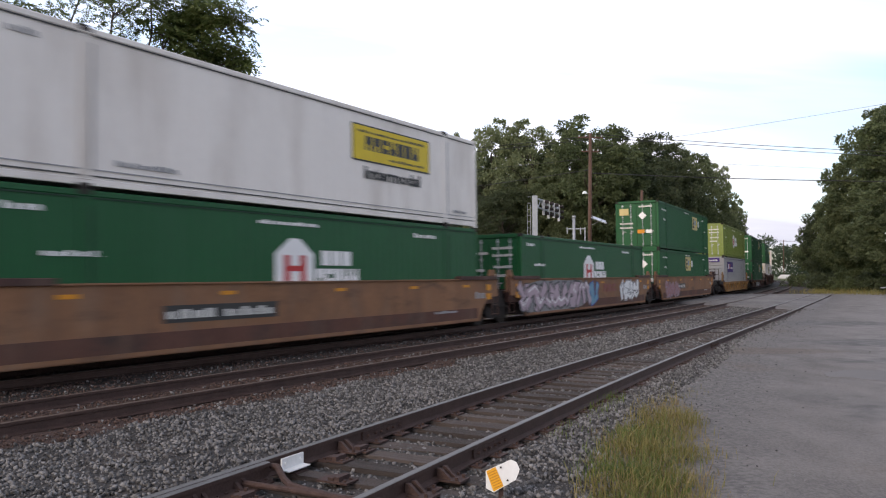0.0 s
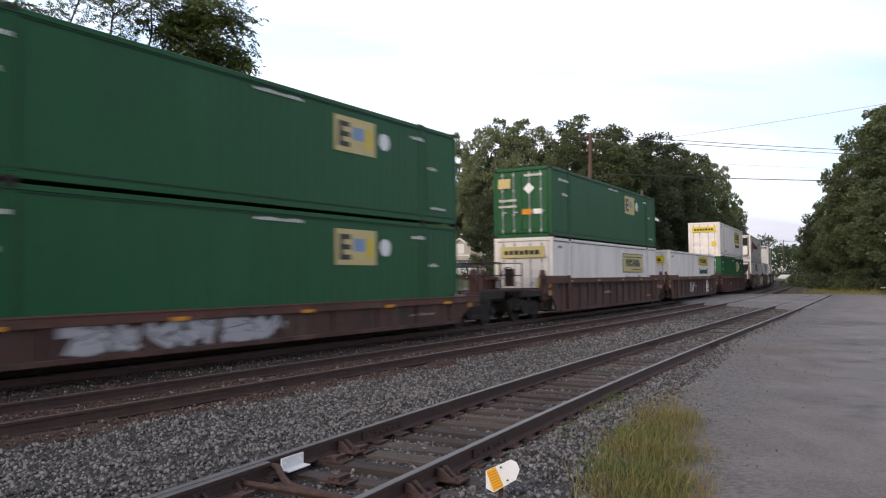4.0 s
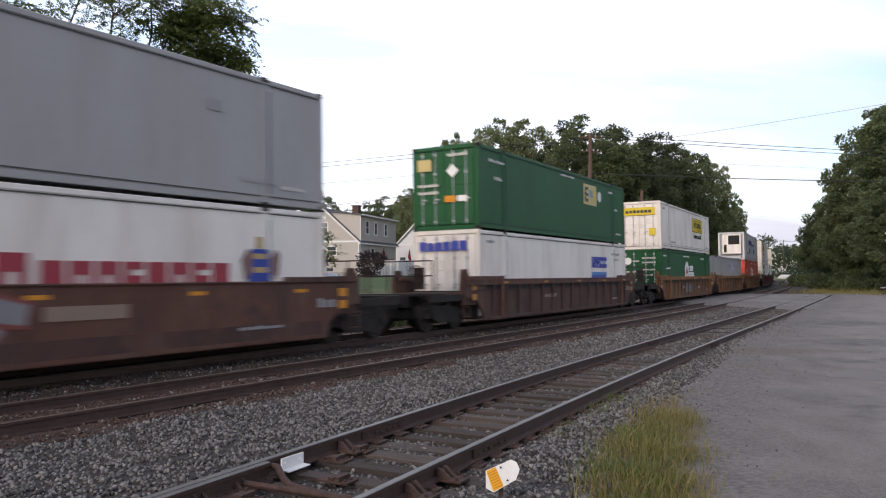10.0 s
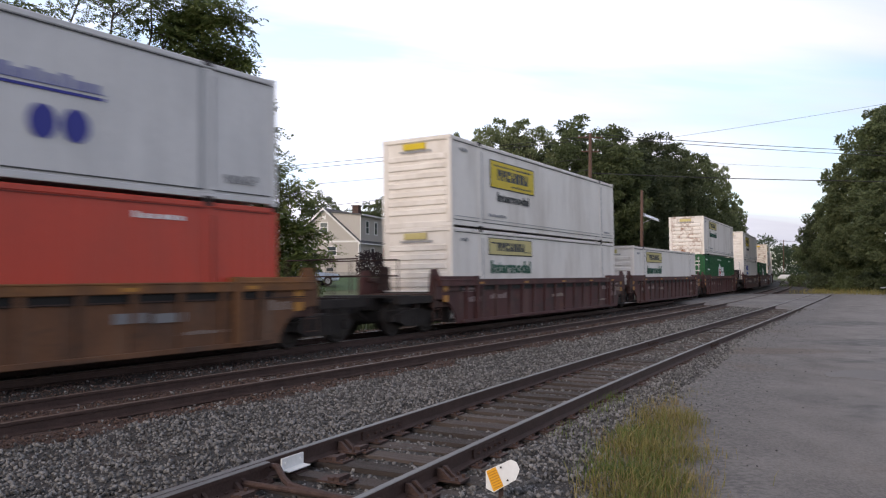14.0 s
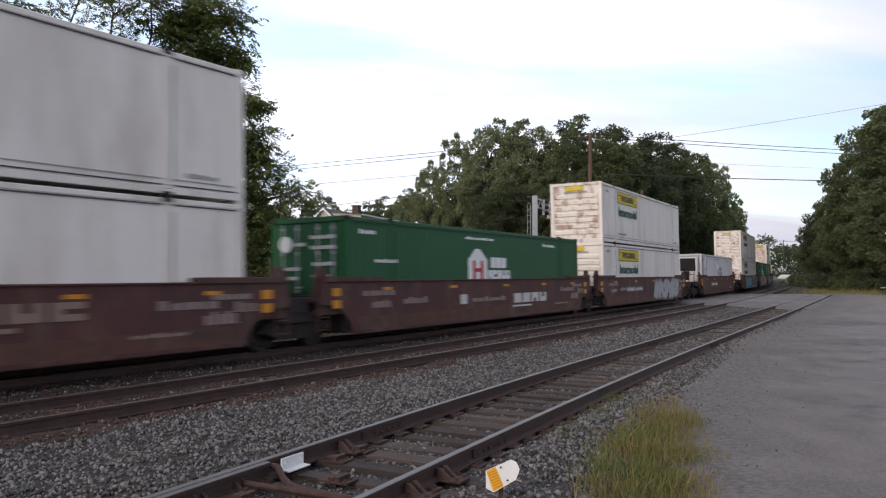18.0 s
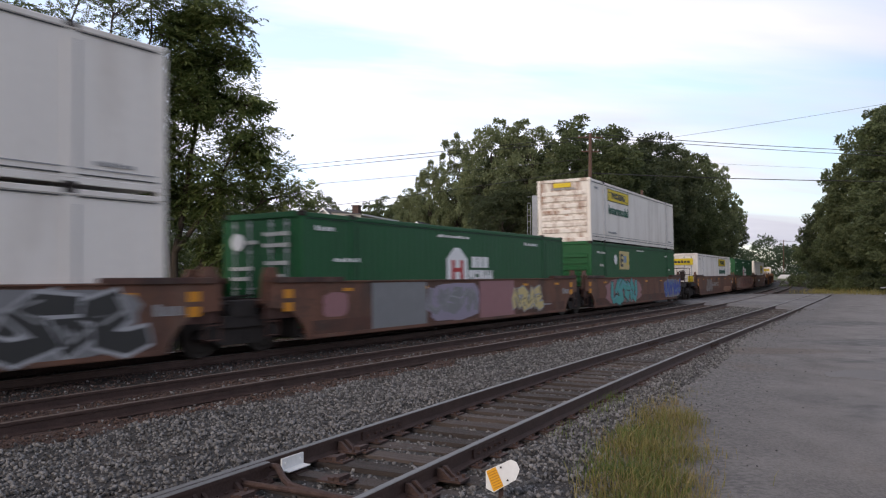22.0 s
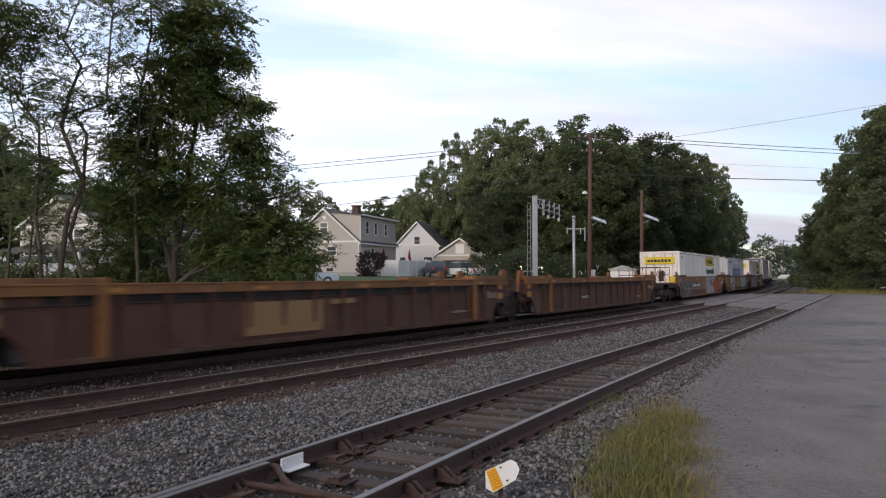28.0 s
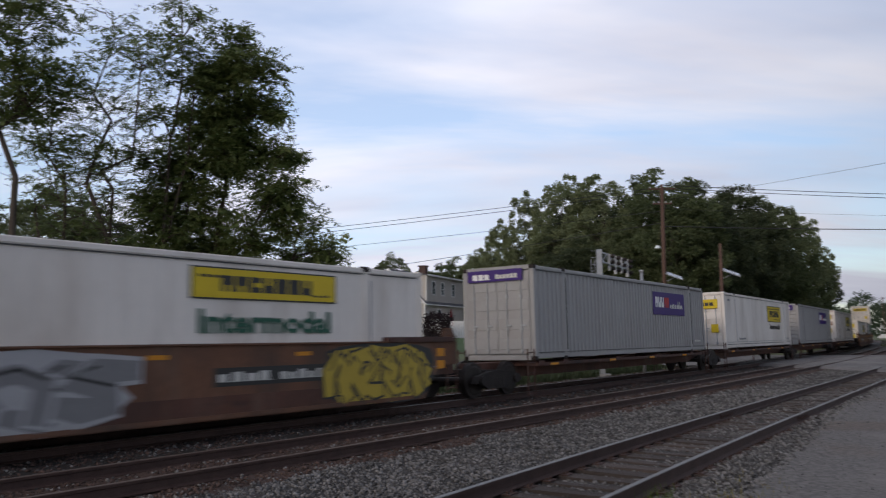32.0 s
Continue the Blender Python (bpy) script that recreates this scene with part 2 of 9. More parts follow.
M_dark = mat("grimy_underframe", (0.024, 0.019, 0.017), 0.85, var=0.5, scale=3, fine=30, bump=0.3)
M_wheel = mat("wheel_steel", (0.035, 0.028, 0.025), 0.6, 0.5, var=0.3, scale=6, fine=40, bump=0.2)
M_bark = mat("bark", (0.075, 0.06, 0.048), 0.95, var=0.45, scale=3, fine=25, bump=0.9, stretch=(3, 3, 0.6))
M_pole = mat("pole_timber", (0.105, 0.062, 0.046), 0.9, var=0.35, scale=3, fine=40, bump=0.5, stretch=(4, 4, 0.3))
M_wire = mat("wire", (0.03, 0.03, 0.032), 0.6, var=0.1, bump=0)
M_glass = mat("window_glass", (0.06, 0.075, 0.085), 0.08, var=0.2, scale=1.5, fine=8, bump=0, spec=0.8)

# ---------------------------------------------------------------- building helpers
BM_BOX = ((0, 1, 3, 2), (4, 6, 7, 5), (0, 4, 5, 1), (2, 3, 7, 6), (0, 2, 6, 4), (1, 5, 7, 3))


def bx(bm, x0, x1, y0, y1, z0, z1, m=None):
    vs = [bm.verts.new((x, y, z)) for x in (x0, x1) for y in (y0, y1) for z in (z0, z1)]
    for q in BM_BOX:
        bm.faces.new([vs[i] for i in q])
    if m is not None:
        bmesh.ops.transform(bm, matrix=m, verts=vs)
    return vs


def tube(bm, a, b, r0, r1=None, n=8, caps=True):
    a, b = Vector(a), Vector(b)
    r1 = r0 if r1 is None else r1
    d = (b - a).normalized()
    u = d.orthogonal().normalized()
    w = d.cross(u)
    ra, rb = [], []
    for i in range(n):
        t = 2 * math.pi * i / n
        k = u * math.cos(t) + w * math.sin(t)
        ra.append(bm.verts.new(a + k * r0)); rb.append(bm.verts.new(b + k * r1))
    for i in range(n):
        j = (i + 1) % n
        bm.faces.new((ra[i], ra[j], rb[j], rb[i]))
    if caps:
        bm.faces.new(ra[::-1]); bm.faces.new(rb)


def prism(bm, pts, y0, y1, axis="y"):
    """A closed outline of (a, b) points drawn out along one axis."""
    def v(p, t):
        return {"y": (p[0], t, p[1]), "x": (t, p[0], p[1]), "z": (p[0], p[1], t)}[axis]
    A = [bm.verts.new(v(p, y0)) for p in pts]
    B = [bm.verts.new(v(p, y1)) for p in pts]
    n = len(pts)
    for i in range(n):
        j = (i + 1) % n
        bm.faces.new((A[i], A[j], B[j], B[i]))
    bm.faces.new(A[::-1]); bm.faces.new(B)


def to_mesh(name, bm, material, smooth=False, bevel=0.0):
    if bevel:
        bmesh.ops.bevel(bm, geom=bm.edges[:], offset=bevel, segments=1, affect="EDGES", clamp_overlap=True)
    bmesh.ops.recalc_face_normals(bm, faces=bm.faces[:])
    me = bpy.data.meshes.new(name)
    bm.to_mesh(me)
    bm.free()
    me.materials.append(material)
    if smooth:
        me.shade_smooth()
    return me


def part(name, bm, material, parent, label="", smooth=False, bevel=0.0):
    ob = new(name, to_mesh(name, bm, material, smooth, bevel))
    ob.parent = parent
    if label:
        tagged(ob, label)
    return ob


def put(name, mesh, parent, m=None, label=""):
    ob = new(name, mesh)
    ob.parent = parent
    if m is not None:
        ob.matrix_basis = m
    if label:
        tagged(ob, label)
    return ob


def thing(name, label, category, group="", kind="", m=None):
    e = new(name)
    e.empty_display_size = 0.3
    if m is not None:
        e.matrix_basis = m
    return tagged(e, label, category, group, kind)


def mesh_from(name, verts, faces, material, smooth=False):
    me = bpy.data.meshes.new(name)
    me.from_pydata(verts, [], faces)
    me.materials.append(material)
    if smooth:
        me.shade_smooth()
    return me


def quads_mesh(name, V, material, n=4):
    """Many loose n-gons: V has shape (count, n, 3)."""
    c = len(V)
    me = bpy.data.meshes.new(name)
    me.vertices.add(c * n)
    me.vertices.foreach_set("co", V.astype(np.float32).ravel())
    me.loops.add(c * n)
    me.loops.foreach_set("vertex_index", np.arange(c * n, dtype=np.int32))
    me.polygons.add(c)
    me.polygons.foreach_set("loop_start", np.arange(0, c * n, n, dtype=np.int32))
    me.update(calc_edges=True)
    me.materials.append(material)
    return me


# ---------------------------------------------------------------- the lines of the tracks
class Line:
    """A track's centre line by its curvature; s = 0 lies nearest the camera, offsets run to the right."""

    def __init__(self, heading, dist, ks, cs, lo, hi, ds=0.5):
        s = np.arange(lo, hi, ds)
        k = np.interp(s, ks, cs)
        cum = np.cumsum(k) * ds
        i0 = int(np.searchsorted(s, 0))
        phi = heading - (cum - cum[i0])
        x, y = np.cumsum(np.sin(phi)) * ds, np.cumsum(np.cos(phi)) * ds
        self.s, self.phi = s, phi
        self.x = x - x[i0] - math.cos(heading) * dist
        self.y = y - y[i0] + math.sin(heading) * dist

    def at(self, s, o=0.0):
        a = np.interp(s, self.s, self.phi)
        return (float(np.interp(s, self.s, self.x) + np.cos(a) * o), float(np.interp(s, self.s, self.y) - np.sin(a) * o), float(a))

    def many(self, s, o):
        a = np.interp(s, self.s, self.phi)
        return np.interp(s, self.s, self.x) + np.cos(a) * o, np.interp(s, self.s, self.y) - np.sin(a) * o

    def offset(self, X, Y):
        """Nearest s and signed offset of points."""
        st = slice(0, None, 6)
        sx, sy, ss, sp = self.x[st], self.y[st], self.s[st], self.phi[st]
        S, O = np.empty(len(X)), np.empty(len(X))
        for i in range(0, len(X), 4000):
            a, b = X[i:i + 4000, None], Y[i:i + 4000, None]
            j = np.argmin((a - sx) ** 2 + (b - sy) ** 2, axis=1)
            S[i:i + 4000] = ss[j]
            O[i:i + 4000] = (a[:, 0] - sx[j]) * np.cos(sp[j]) - (b[:, 0] - sy[j]) * np.sin(sp[j])
        return S, O


K0, K1, K2, S1 = 0.00266, 0.00145, 0.00092, 21.14
MAIN = Line(0.57559, 13.876, [-140, -60, 0, S1 * 0.5, S1, S1 + 40, 330, 420], [0, K0, K0, K1, K1, K2, K2, 0], -860, 1150)
SIDE = Line(0.43794, 4.092, [-60, 0, 30, 60], [0, -0.00594, 0.00034, 0.00034], -70, 130)
SPACING = 3.74
BANK = -0.87
SPEED = 22.23

# ---------------------------------------------------------------- ground
def ground_height(X, Y):
    """Lower by the tracks, rising to the house lots across them and to a low bank past the crossing."""
    S, O = MAIN.offset(X, Y)
    z = np.full(len(X), -0.42)
    z = np.interp(-O, [5, 18, 30, 38], [-0.42, 0.45, 1.5, 1.58])
    far = np.clip((S - 78) / 14, 0, 1) * np.clip((O - 8) / 6, 0, 1)
    z += far * 0.95
    side = np.clip((O - 42) / 20, 0, 1)
    z += side * 0.8
    road = (np.abs(S - 62) < 16) & (O < 0)
    z = np.where(road, np.interp(-O, [5, 18, 30, 38], [-0.46, 0.41, 1.46, 1.54]), z)
    return z


def axis(parts_):
    out = []
    for a, b, n in parts_:
        out += list(np.linspace(a, b, n, endpoint=False))
    return np.array(out + [parts_[-1][1]])


gx = axis([(-2600, -300, 10), (-300, -80, 16), (-80, 80, 90), (80, 300, 30), (300, 2600, 10)])
gy = axis([(-1200, -100, 8), (-100, -10, 14), (-10, 150, 90), (150, 400, 40), (400, 3600, 14)])
GX, GY = np.meshgrid(gx, gy, indexing="ij")
gz = ground_height(GX.ravel(), GY.ravel())
nx, ny = GX.shape
gv = np.stack([GX.ravel(), GY.ravel(), gz], 1)
gf = [(i * ny + j, (i + 1) * ny + j, (i + 1) * ny + j + 1, i * ny + j + 1) for i in range(nx - 1) for j in range(ny - 1)]
ground = new("ground", mesh_from("ground", gv.tolist(), gf, M_soil, True))
tagged(ground, "weedy earth ground rising towards the house lots", "ground", kind="structure")


def zg(x, y):
    return float(ground_height(np.array([x]), np.array([y]))[0])


def sheet(name, line, s_list, lo, hi, cols, zf, material, label, category="ground"):
    """A strip along a track between two offsets (functions of s), with heights zf(s, o)."""
    V, F = [], []
    for s in s_list:
        a, b = lo(s), hi(s)
        for j in range(cols + 1):
            o = a + (b - a) * j / cols
            x, y, _ = line.at(s, o)
            V.append((x, y, zf(s, o)))
    n = cols + 1
    for i in range(len(s_list) - 1):
        for j in range(cols):
            F.append((i * n + j, i * n + j + 1, (i + 1) * n + j + 1, (i + 1) * n + j))
    ob = new(name, mesh_from(name, V, F, material, True))
    return tagged(ob, label, category, kind="structure")


def gravel_edge(s):
    return float(np.interp(s, [-60, -5, 3, 6, 9.5, 15, 23, 40, 52, 60, 75, 85, 300], [16, 14, 12.4, 11.7, 10.8, 10.3, 9.5, 9.2, 9.2, 9.2, 9.4, 7.6, 7.0]))


def nz(x, y, f=1.0, seed=0.0):
    return noise.noise((x * f + seed, y * f - seed, seed))


def side_off(x, y):
    """Signed offset of a place from the siding's centre line."""
    i = int(np.argmin((SIDE.x - x) ** 2 + (SIDE.y - y) ** 2))
    return (x - SIDE.x[i]) * math.cos(SIDE.phi[i]) - (y - SIDE.y[i]) * math.sin(SIDE.phi[i])


def ballast_z(s, o):
    x, y, _ = MAIN.at(s, o)
    sh = np.interp(o, [-4.6, -3.0, -1.6, 1.6, 2.2, 5.4, 6.2, 7.0, 30], [-0.55, -0.24, -0.17, -0.17, -0.19, -0.165, -0.2, -0.165, -0.165])
    if -12 < s < 54 and 4.5 < o < 12:
        q = side_off(x, y)
        sh = float(sh) - (0.045 + 0.025 * min(1.0, max(0.0, (14 - s) / 5))) * min(1.0, max(0.0, (1.25 - abs(q)) / 0.45))
    edge = gravel_edge(s)
    t = min(1, max(0, (o - edge + 0.9) / 0.9))
    return float(sh) * (1 - t) + (-0.14) * t + 0.035 * nz(x, y, 0.9) + 0.02 * nz(x, y, 2.6, 3)


S_LIST = [float(v) for v in axis([(-60, -10, 26), (-10, 45, 110), (45, 120, 76), (120, 330, 42)])]
bed = sheet("ballast", MAIN, S_LIST, lambda s: -4.6, gravel_edge, 60, ballast_z, M_ballast, "grey crushed stone ballast under the railway tracks", "ballast")


def stained(x, y, o):
    """Rust and dirt along the main track's rails."""
    return abs(o - SPACING) < 1.35 + 0.4 * nz(x, y, 0.7, 9) or abs(o) < 1.2 + 0.3 * nz(x, y, 0.6, 4)


bed.data.materials.append(M_rustbed)
bed.data.materials.append(M_shadebed)
# index 2 paints the shade under the train, index 1 is rust and dirt
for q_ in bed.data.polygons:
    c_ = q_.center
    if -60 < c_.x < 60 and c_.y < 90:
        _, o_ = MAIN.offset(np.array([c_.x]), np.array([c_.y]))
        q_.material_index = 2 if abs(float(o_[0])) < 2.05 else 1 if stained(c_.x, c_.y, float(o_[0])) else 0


def road_z(s, o):
    x, y, _ = MAIN.at(s, o)
    return -0.125 + 0.006 * nz(x, y, 0.35, 5)


R_LIST = [float(v) for v in axis([(-60, -10, 20), (-10, 40, 100), (40, 84, 45)])]
road = sheet("road", MAIN, R_LIST, lambda s: gravel_edge(s) - 0.15, lambda s: 46.0, 40, road_z, M_road, "worn grey asphalt road with dusty gravel along its edge", "road")
edge_ = road.data.attributes.new("edge", "FLOAT", "POINT")
edge_.data.foreach_set("value", [(46.15 - gravel_edge(q)) * j / 40 - 0.15 for q in R_LIST for j in range(41)])
STAINS = ((7.8, 19.3, 2.2, 1.0, 1.0), (6.2, 16.2, 0.8, 1.6, 0.7), (12.0, 21.5, 2.6, 1.3, -1.0), (6.0, 11.2, 1.0, 2.2, -0.6), (9.5, 17.0, 2.2, 0.8, -0.7), (4.2, 7.6, 0.7, 1.8, 0.5), (14.5, 30.0, 5.0, 2.0, -0.8), (10.5, 26.0, 3.0, 1.2, 0.6))
stain_ = road.data.attributes.new("stain", "FLOAT", "POINT")
stain_.data.foreach_set("value", [sum(k * math.exp(-((v.co.x - cx) / rx) ** 2 - ((v.co.y - cy) / ry) ** 2) for cx, cy, rx, ry, k in STAINS) for v in road.data.vertices])


def crossing():
    V, F = [], []
    n = 30
    for j in range(n + 1):
        o = -19 + (9.6 + 19) * j / n
        s0, s1 = 52.5 - 0.75 * max(o, 0) + 0.45 * max(-o - 3, 0), 72.5 + 0.45 * max(o, 0)
        for s, dz in ((s0 - 0.9, -0.17), (s0, 0.0), ((s0 + s1) / 2, 0.0), (s1, 0.0), (s1 + 0.9, -0.17)):
            x, y, _ = MAIN.at(s, o)
            z = -0.032 - 0.07 * min(1, max(0, (o - 8.0) / 1.6)) if o > -3 else float(np.interp(-o, [3, 5, 18, 30, 38], [-0.032, -0.1, 0.47, 1.52, 1.6]))
            V.append((x, y, z + dz))
    for j in range(n):
        for k in range(4):
            a = j * 5 + k
            F.append((a, a + 5, a + 6, a + 1))
    ob = new("crossing", mesh_from("crossing", V, F, M_asphalt))
    tagged(ob, "worn grey asphalt level crossing over the tracks", "crossing", kind="structure")


crossing()


def blob_patch(name, cx, cy, rx, ry, rot, z, material, label, category, seed):
    rnd = random.Random(seed)
    bm = bmesh.new()
    ph = [rnd.uniform(0, 6.3) for _ in range(4)]
    pts = []
    for i in range(40):
        t = 2 * math.pi * i / 40
        r = 1 + 0.10 * math.sin(3 * t + ph[0]) + 0.07 * math.sin(5 * t + ph[1]) + 0.05 * math.sin(9 * t + ph[2])
        a, b = rx * r * math.cos(t), ry * r * math.sin(t)
        pts.append((cx + a * math.cos(rot) - b * math.sin(rot), cy + a * math.sin(rot) + b * math.cos(rot)))
    prism(bm, pts, z - 0.03, z + 0.002, "z")
    ob = new(name, to_mesh(name, bm, material))
    return tagged(ob, label, category, kind="structure")


M_patch = mat("pale_asphalt_patch", (0.158, 0.149, 0.143), 0.85, var=0.2, scale=0.8, fine=70, bump=0.3)
blob_patch("road_patch", 8.4, 14.6, 1.3, 0.75, 0.2, -0.1185, M_patch, "pale repaired patch in the asphalt road", "road patch", 1)
sheet("lawn", MAIN, [float(v) for v in np.arange(36, 72, 2.0)], lambda s: -52.0, lambda s: -20.0 + 1.5 * nz(s, 0, 0.3, 1), 20,
      lambda s, o: zg(*MAIN.at(s, o)[:2]) + 0.03, M_lawn, "mown green lawn before the houses", "lawn")


# ---------------------------------------------------------------- tracks
RAIL_PROFILE = [(-0.07, -0.171), (0.07, -0.171), (0.07, -0.158), (0.014, -0.135), (0.009, -0.05), (0.036, -0.040), (0.037, -0.006), (0.028, 0.0),
                (-0.028, 0.0), (-0.037, -0.006), (-0.036, -0.040), (-0.009, -0.05), (-0.014, -0.135), (-0.07, -0.158)]


def rail(name, line, s0, s1, off, z, parent, head, step=1.0):
    ss = np.arange(s0, s1 + 0.01, step)
    n = len(RAIL_PROFILE)
    V = []
    for s in ss:
        for px, pz in RAIL_PROFILE:
            x, y, _ = line.at(s, off + px)
            V.append((x, y, z + pz))
    F, mi = [], []
    for i in range(len(ss) - 1):
        for j in range(n):
            k = (j + 1) % n
            F.append((i * n + j, i * n + k, (i + 1) * n + k, (i + 1) * n + j))
            mi.append(1 if j in (6, 7, 8) else 0)
    F += [tuple(range(n)), tuple(range((len(ss) - 1) * n, len(ss) * n))[::-1]]
    mi += [0, 0]
    me = mesh_from(name, V, F, M_rail)
    me.materials.append(head)
    me.polygons.foreach_set("material_index", mi)
    return put(name, me, parent)


def tie_mesh(seed):
    bm = bmesh.new()
    bx(bm, -1.3, 1.3, -0.115, 0.115, -0.18, 0.0)
    bmesh.ops.subdivide_edges(bm, edges=[e for e in bm.edges if abs(e.verts[0].co.x - e.verts[1].co.x) > 1], cuts=4)
    r = random.Random(seed)
    for v in bm.verts:
        v.co.z += r.uniform(-0.008, 0.008) if v.co.z > -0.1 else 0
        v.co.y += r.uniform(-0.01, 0.01)
        if abs(v.co.x) > 1.2:
            v.co.x += r.uniform(-0.05, 0.05)
    return to_mesh("tie", bm, M_tie)


TIES = [tie_mesh(i) for i in range(5)]


def plate_mesh():
    bm = bmesh.new()
    bx(bm, -0.19, 0.19, -0.10, 0.10, 0.0, 0.018)
    for x in (-0.125, 0.125):
        for y in (-0.05, 0.05):
            bx(bm, x - 0.014, x + 0.014, y - 0.014, y + 0.014, 0.018, 0.045)
    return to_mesh("tie_plate", bm, M_plate)


PLATE = plate_mesh()


def track(name, label, line, off, z, s0, s1, head, tie_a, tie_b, tie_drop, pitch=0.52, seed=0, tilt=0.0, plates=True):
    t = thing(name, label, "railway track", "parallel railway tracks")
    for sgn in (-1, 1):
        rail("rail", line, s0, s1, off + sgn * 0.7525, z + sgn * 0.7525 * tilt, t, head)
    r = random.Random(seed)
    s = tie_a
    while s < tie_b:
        x, y, a = line.at(s, off + r.uniform(-0.05, 0.05))
        put("tie", TIES[r.randrange(5)], t, pose(x, y, z - 0.185 - tie_drop + r.uniform(-0.012, 0.01), 0, 0, -math.degrees(a) + r.uniform(-2, 2)))
        if plates and s < tie_a + 26:
            for sgn in (-1, 1):
                x, y, a = line.at(s, off + sgn * 0.7525)
                put("tie_plate", PLATE, t, pose(x, y, z - 0.186, 0, 0, -math.degrees(a)))
        s += pitch * r.uniform(0.94, 1.06)
    return t


near_track = track("siding_track", "worn siding track with timber ties and bright-topped rails", SIDE, 0, 0.0, -8, 76.5, M_railhead, -4.0, 56.0, 0.002, seed=1)
track("main_track", "brown rusty main track in grey ballast", MAIN, SPACING, 0.0, -60, 330, M_rusthead, -6, 52, 0.015, seed=2, tilt=0.015, plates=False)
train_track = track("train_track", "main track under the passing freight train", MAIN, 0, 0.0, -60, 330, M_railhead, -6, 48, 0.015, seed=3, tilt=0.015, plates=False)


def siding_hardware():
    """Joint bars, rail braces, rods and a white painted bracket on the siding."""
    bm = bmesh.new()
    prism(bm, [(0, -0.15), (0.03, -0.145), (0.022, -0.09), (0.03, -0.045), (0, -0.04)], -0.45, 0.45)
    for y in (-0.36, -0.2, -0.07, 0.07, 0.2, 0.36):
        tube(bm, (0.02, y, -0.095), (0.055, y, -0.095), 0.017, n=6)
    bar = to_mesh("joint_bar", bm, M_plate)
    for s, sg, side in ((8.17, -1, 1), (8.17, -1, -1), (7.95, 1, 1), (7.9, 1, -1), (21.4, -1, 1), (21.8, 1, 1)):
        x, y, a = SIDE.at(s, sg * 0.7525 + side * 0.012)
        put("joint_bar", bar, near_track, pose(x, y, 0, 0, 0, -math.degrees(a) + (0 if side > 0 else 180)))
    bm = bmesh.new()
    bx(bm, -0.02, 0.26, -0.10, 0.10, -0.172, -0.152)
    prism(bm, [(0.0, -0.153), (0.15, -0.153), (0.04, -0.06), (0.0, -0.06)], -0.07, -0.03)
    prism(bm, [(0.0, -0.153), (0.15, -0.153), (0.04, -0.06), (0.0, -0.06)], 0.03, 0.07)
    for y in (-0.1, 0.1):
        tube(bm, (0.21, y * 0.75, -0.155), (0.21, y * 0.75, -0.12), 0.018, n=6)
    brace = to_mesh("rail_brace", bm, M_plate)
    for s in (4.4, 5.0, 5.55, 6.15, 6.75):
        x, y, a = SIDE.at(s, 0.7525 + 0.03)
        put("rail_brace", brace, near_track, pose(x, y, 0.004, 0, 0, -math.degrees(a)))
    for s in (5.1, 5.6, 7.3):
        x, y, a = SIDE.at(s, -0.7525 + 0.03)
        put("rail_brace", brace, near_track, pose(x, y, 0.004, 0, 0, -math.degrees(a)))
    # second rail beside the far rail: the switch's stock rail
    rail("switch_point", SIDE, -8, 6.6, -0.7525 + 0.085, -0.004, near_track, M_railhead, 0.7)
    bm = bmesh.new()
    prism(bm, [(0, -0.15), (0.10, -0.155), (0.10, -0.145), (0.016, -0.138), (0.016, -0.032), (0, -0.032)], -0.17, 0.17)
    for y in (-0.12, 0.12):
        tube(bm, (0.014, y, -0.085), (0.03, y, -0.085), 0.014, n=6)
    x, y, a = SIDE.at(6.36, -0.7525 + 0.09)
    ob = new("rail_bracket", to_mesh("rail_bracket", bm, M_whitepaint))
    ob.matrix_basis = pose(x, y, 0.012, 0, 0, -math.degrees(a))
    tagged(ob, "white-painted angle bracket bolted against the siding rail", "rail bracket")
    bm = bmesh.new()
    for s in (5.65, 4.9):
        xa, ya, _ = SIDE.at(s, -0.75)
        xb, yb, _ = SIDE.at(s, 0.75)
        tube(bm, (xa, ya, -0.12), (xb, yb, -0.12), 0.028, n=8)
    part("switch_rod", bm, M_plate, near_track, "rusty steel switch rod")
    # cranked arm from the point rail to the rod, and slide chairs on the ties
    bm = bmesh.new()
    path = [SIDE.at(q, o)[:2] + (z,) for q, o, z in ((6.06, -0.66, -0.06), (6.02, -0.56, -0.05), (5.86, -0.36, -0.10), (5.78, -0.22, -0.125), (5.66, 0.3, -0.13), (5.62, 0.7, -0.13))]
    for a, b in zip(path, path[1:]):
        tube(bm, a, b, 0.032, n=8)
    part("switch_arm", bm, M_plate, near_track, "rusty cranked switch arm")
    bm = bmesh.new()
    bx(bm, -0.17, 0.17, -0.10, 0.10, -0.176, -0.158)
    bx(bm, 0.02, 0.08, -0.09, 0.09, -0.158, -0.115)
    bx(bm, -0.06, 0.0, -0.07, 0.07, -0.158, -0.13)
    for y in (-0.05, 0.05):
        tube(bm, (0.12, y, -0.158), (0.12, y, -0.14), 0.018, n=6)
    chair = to_mesh("slide_chair", bm, M_plate)
    for q, o in ((6.26, -0.05), (6.92, -0.54), (7.42, -0.58), (5.4, -0.45), (4.9, -0.42)):
        x, y, a = SIDE.at(q, o)
        put("slide_chair", chair, near_track, pose(x, y, 0.0, 0, 0, -math.degrees(a)))


siding_hardware()


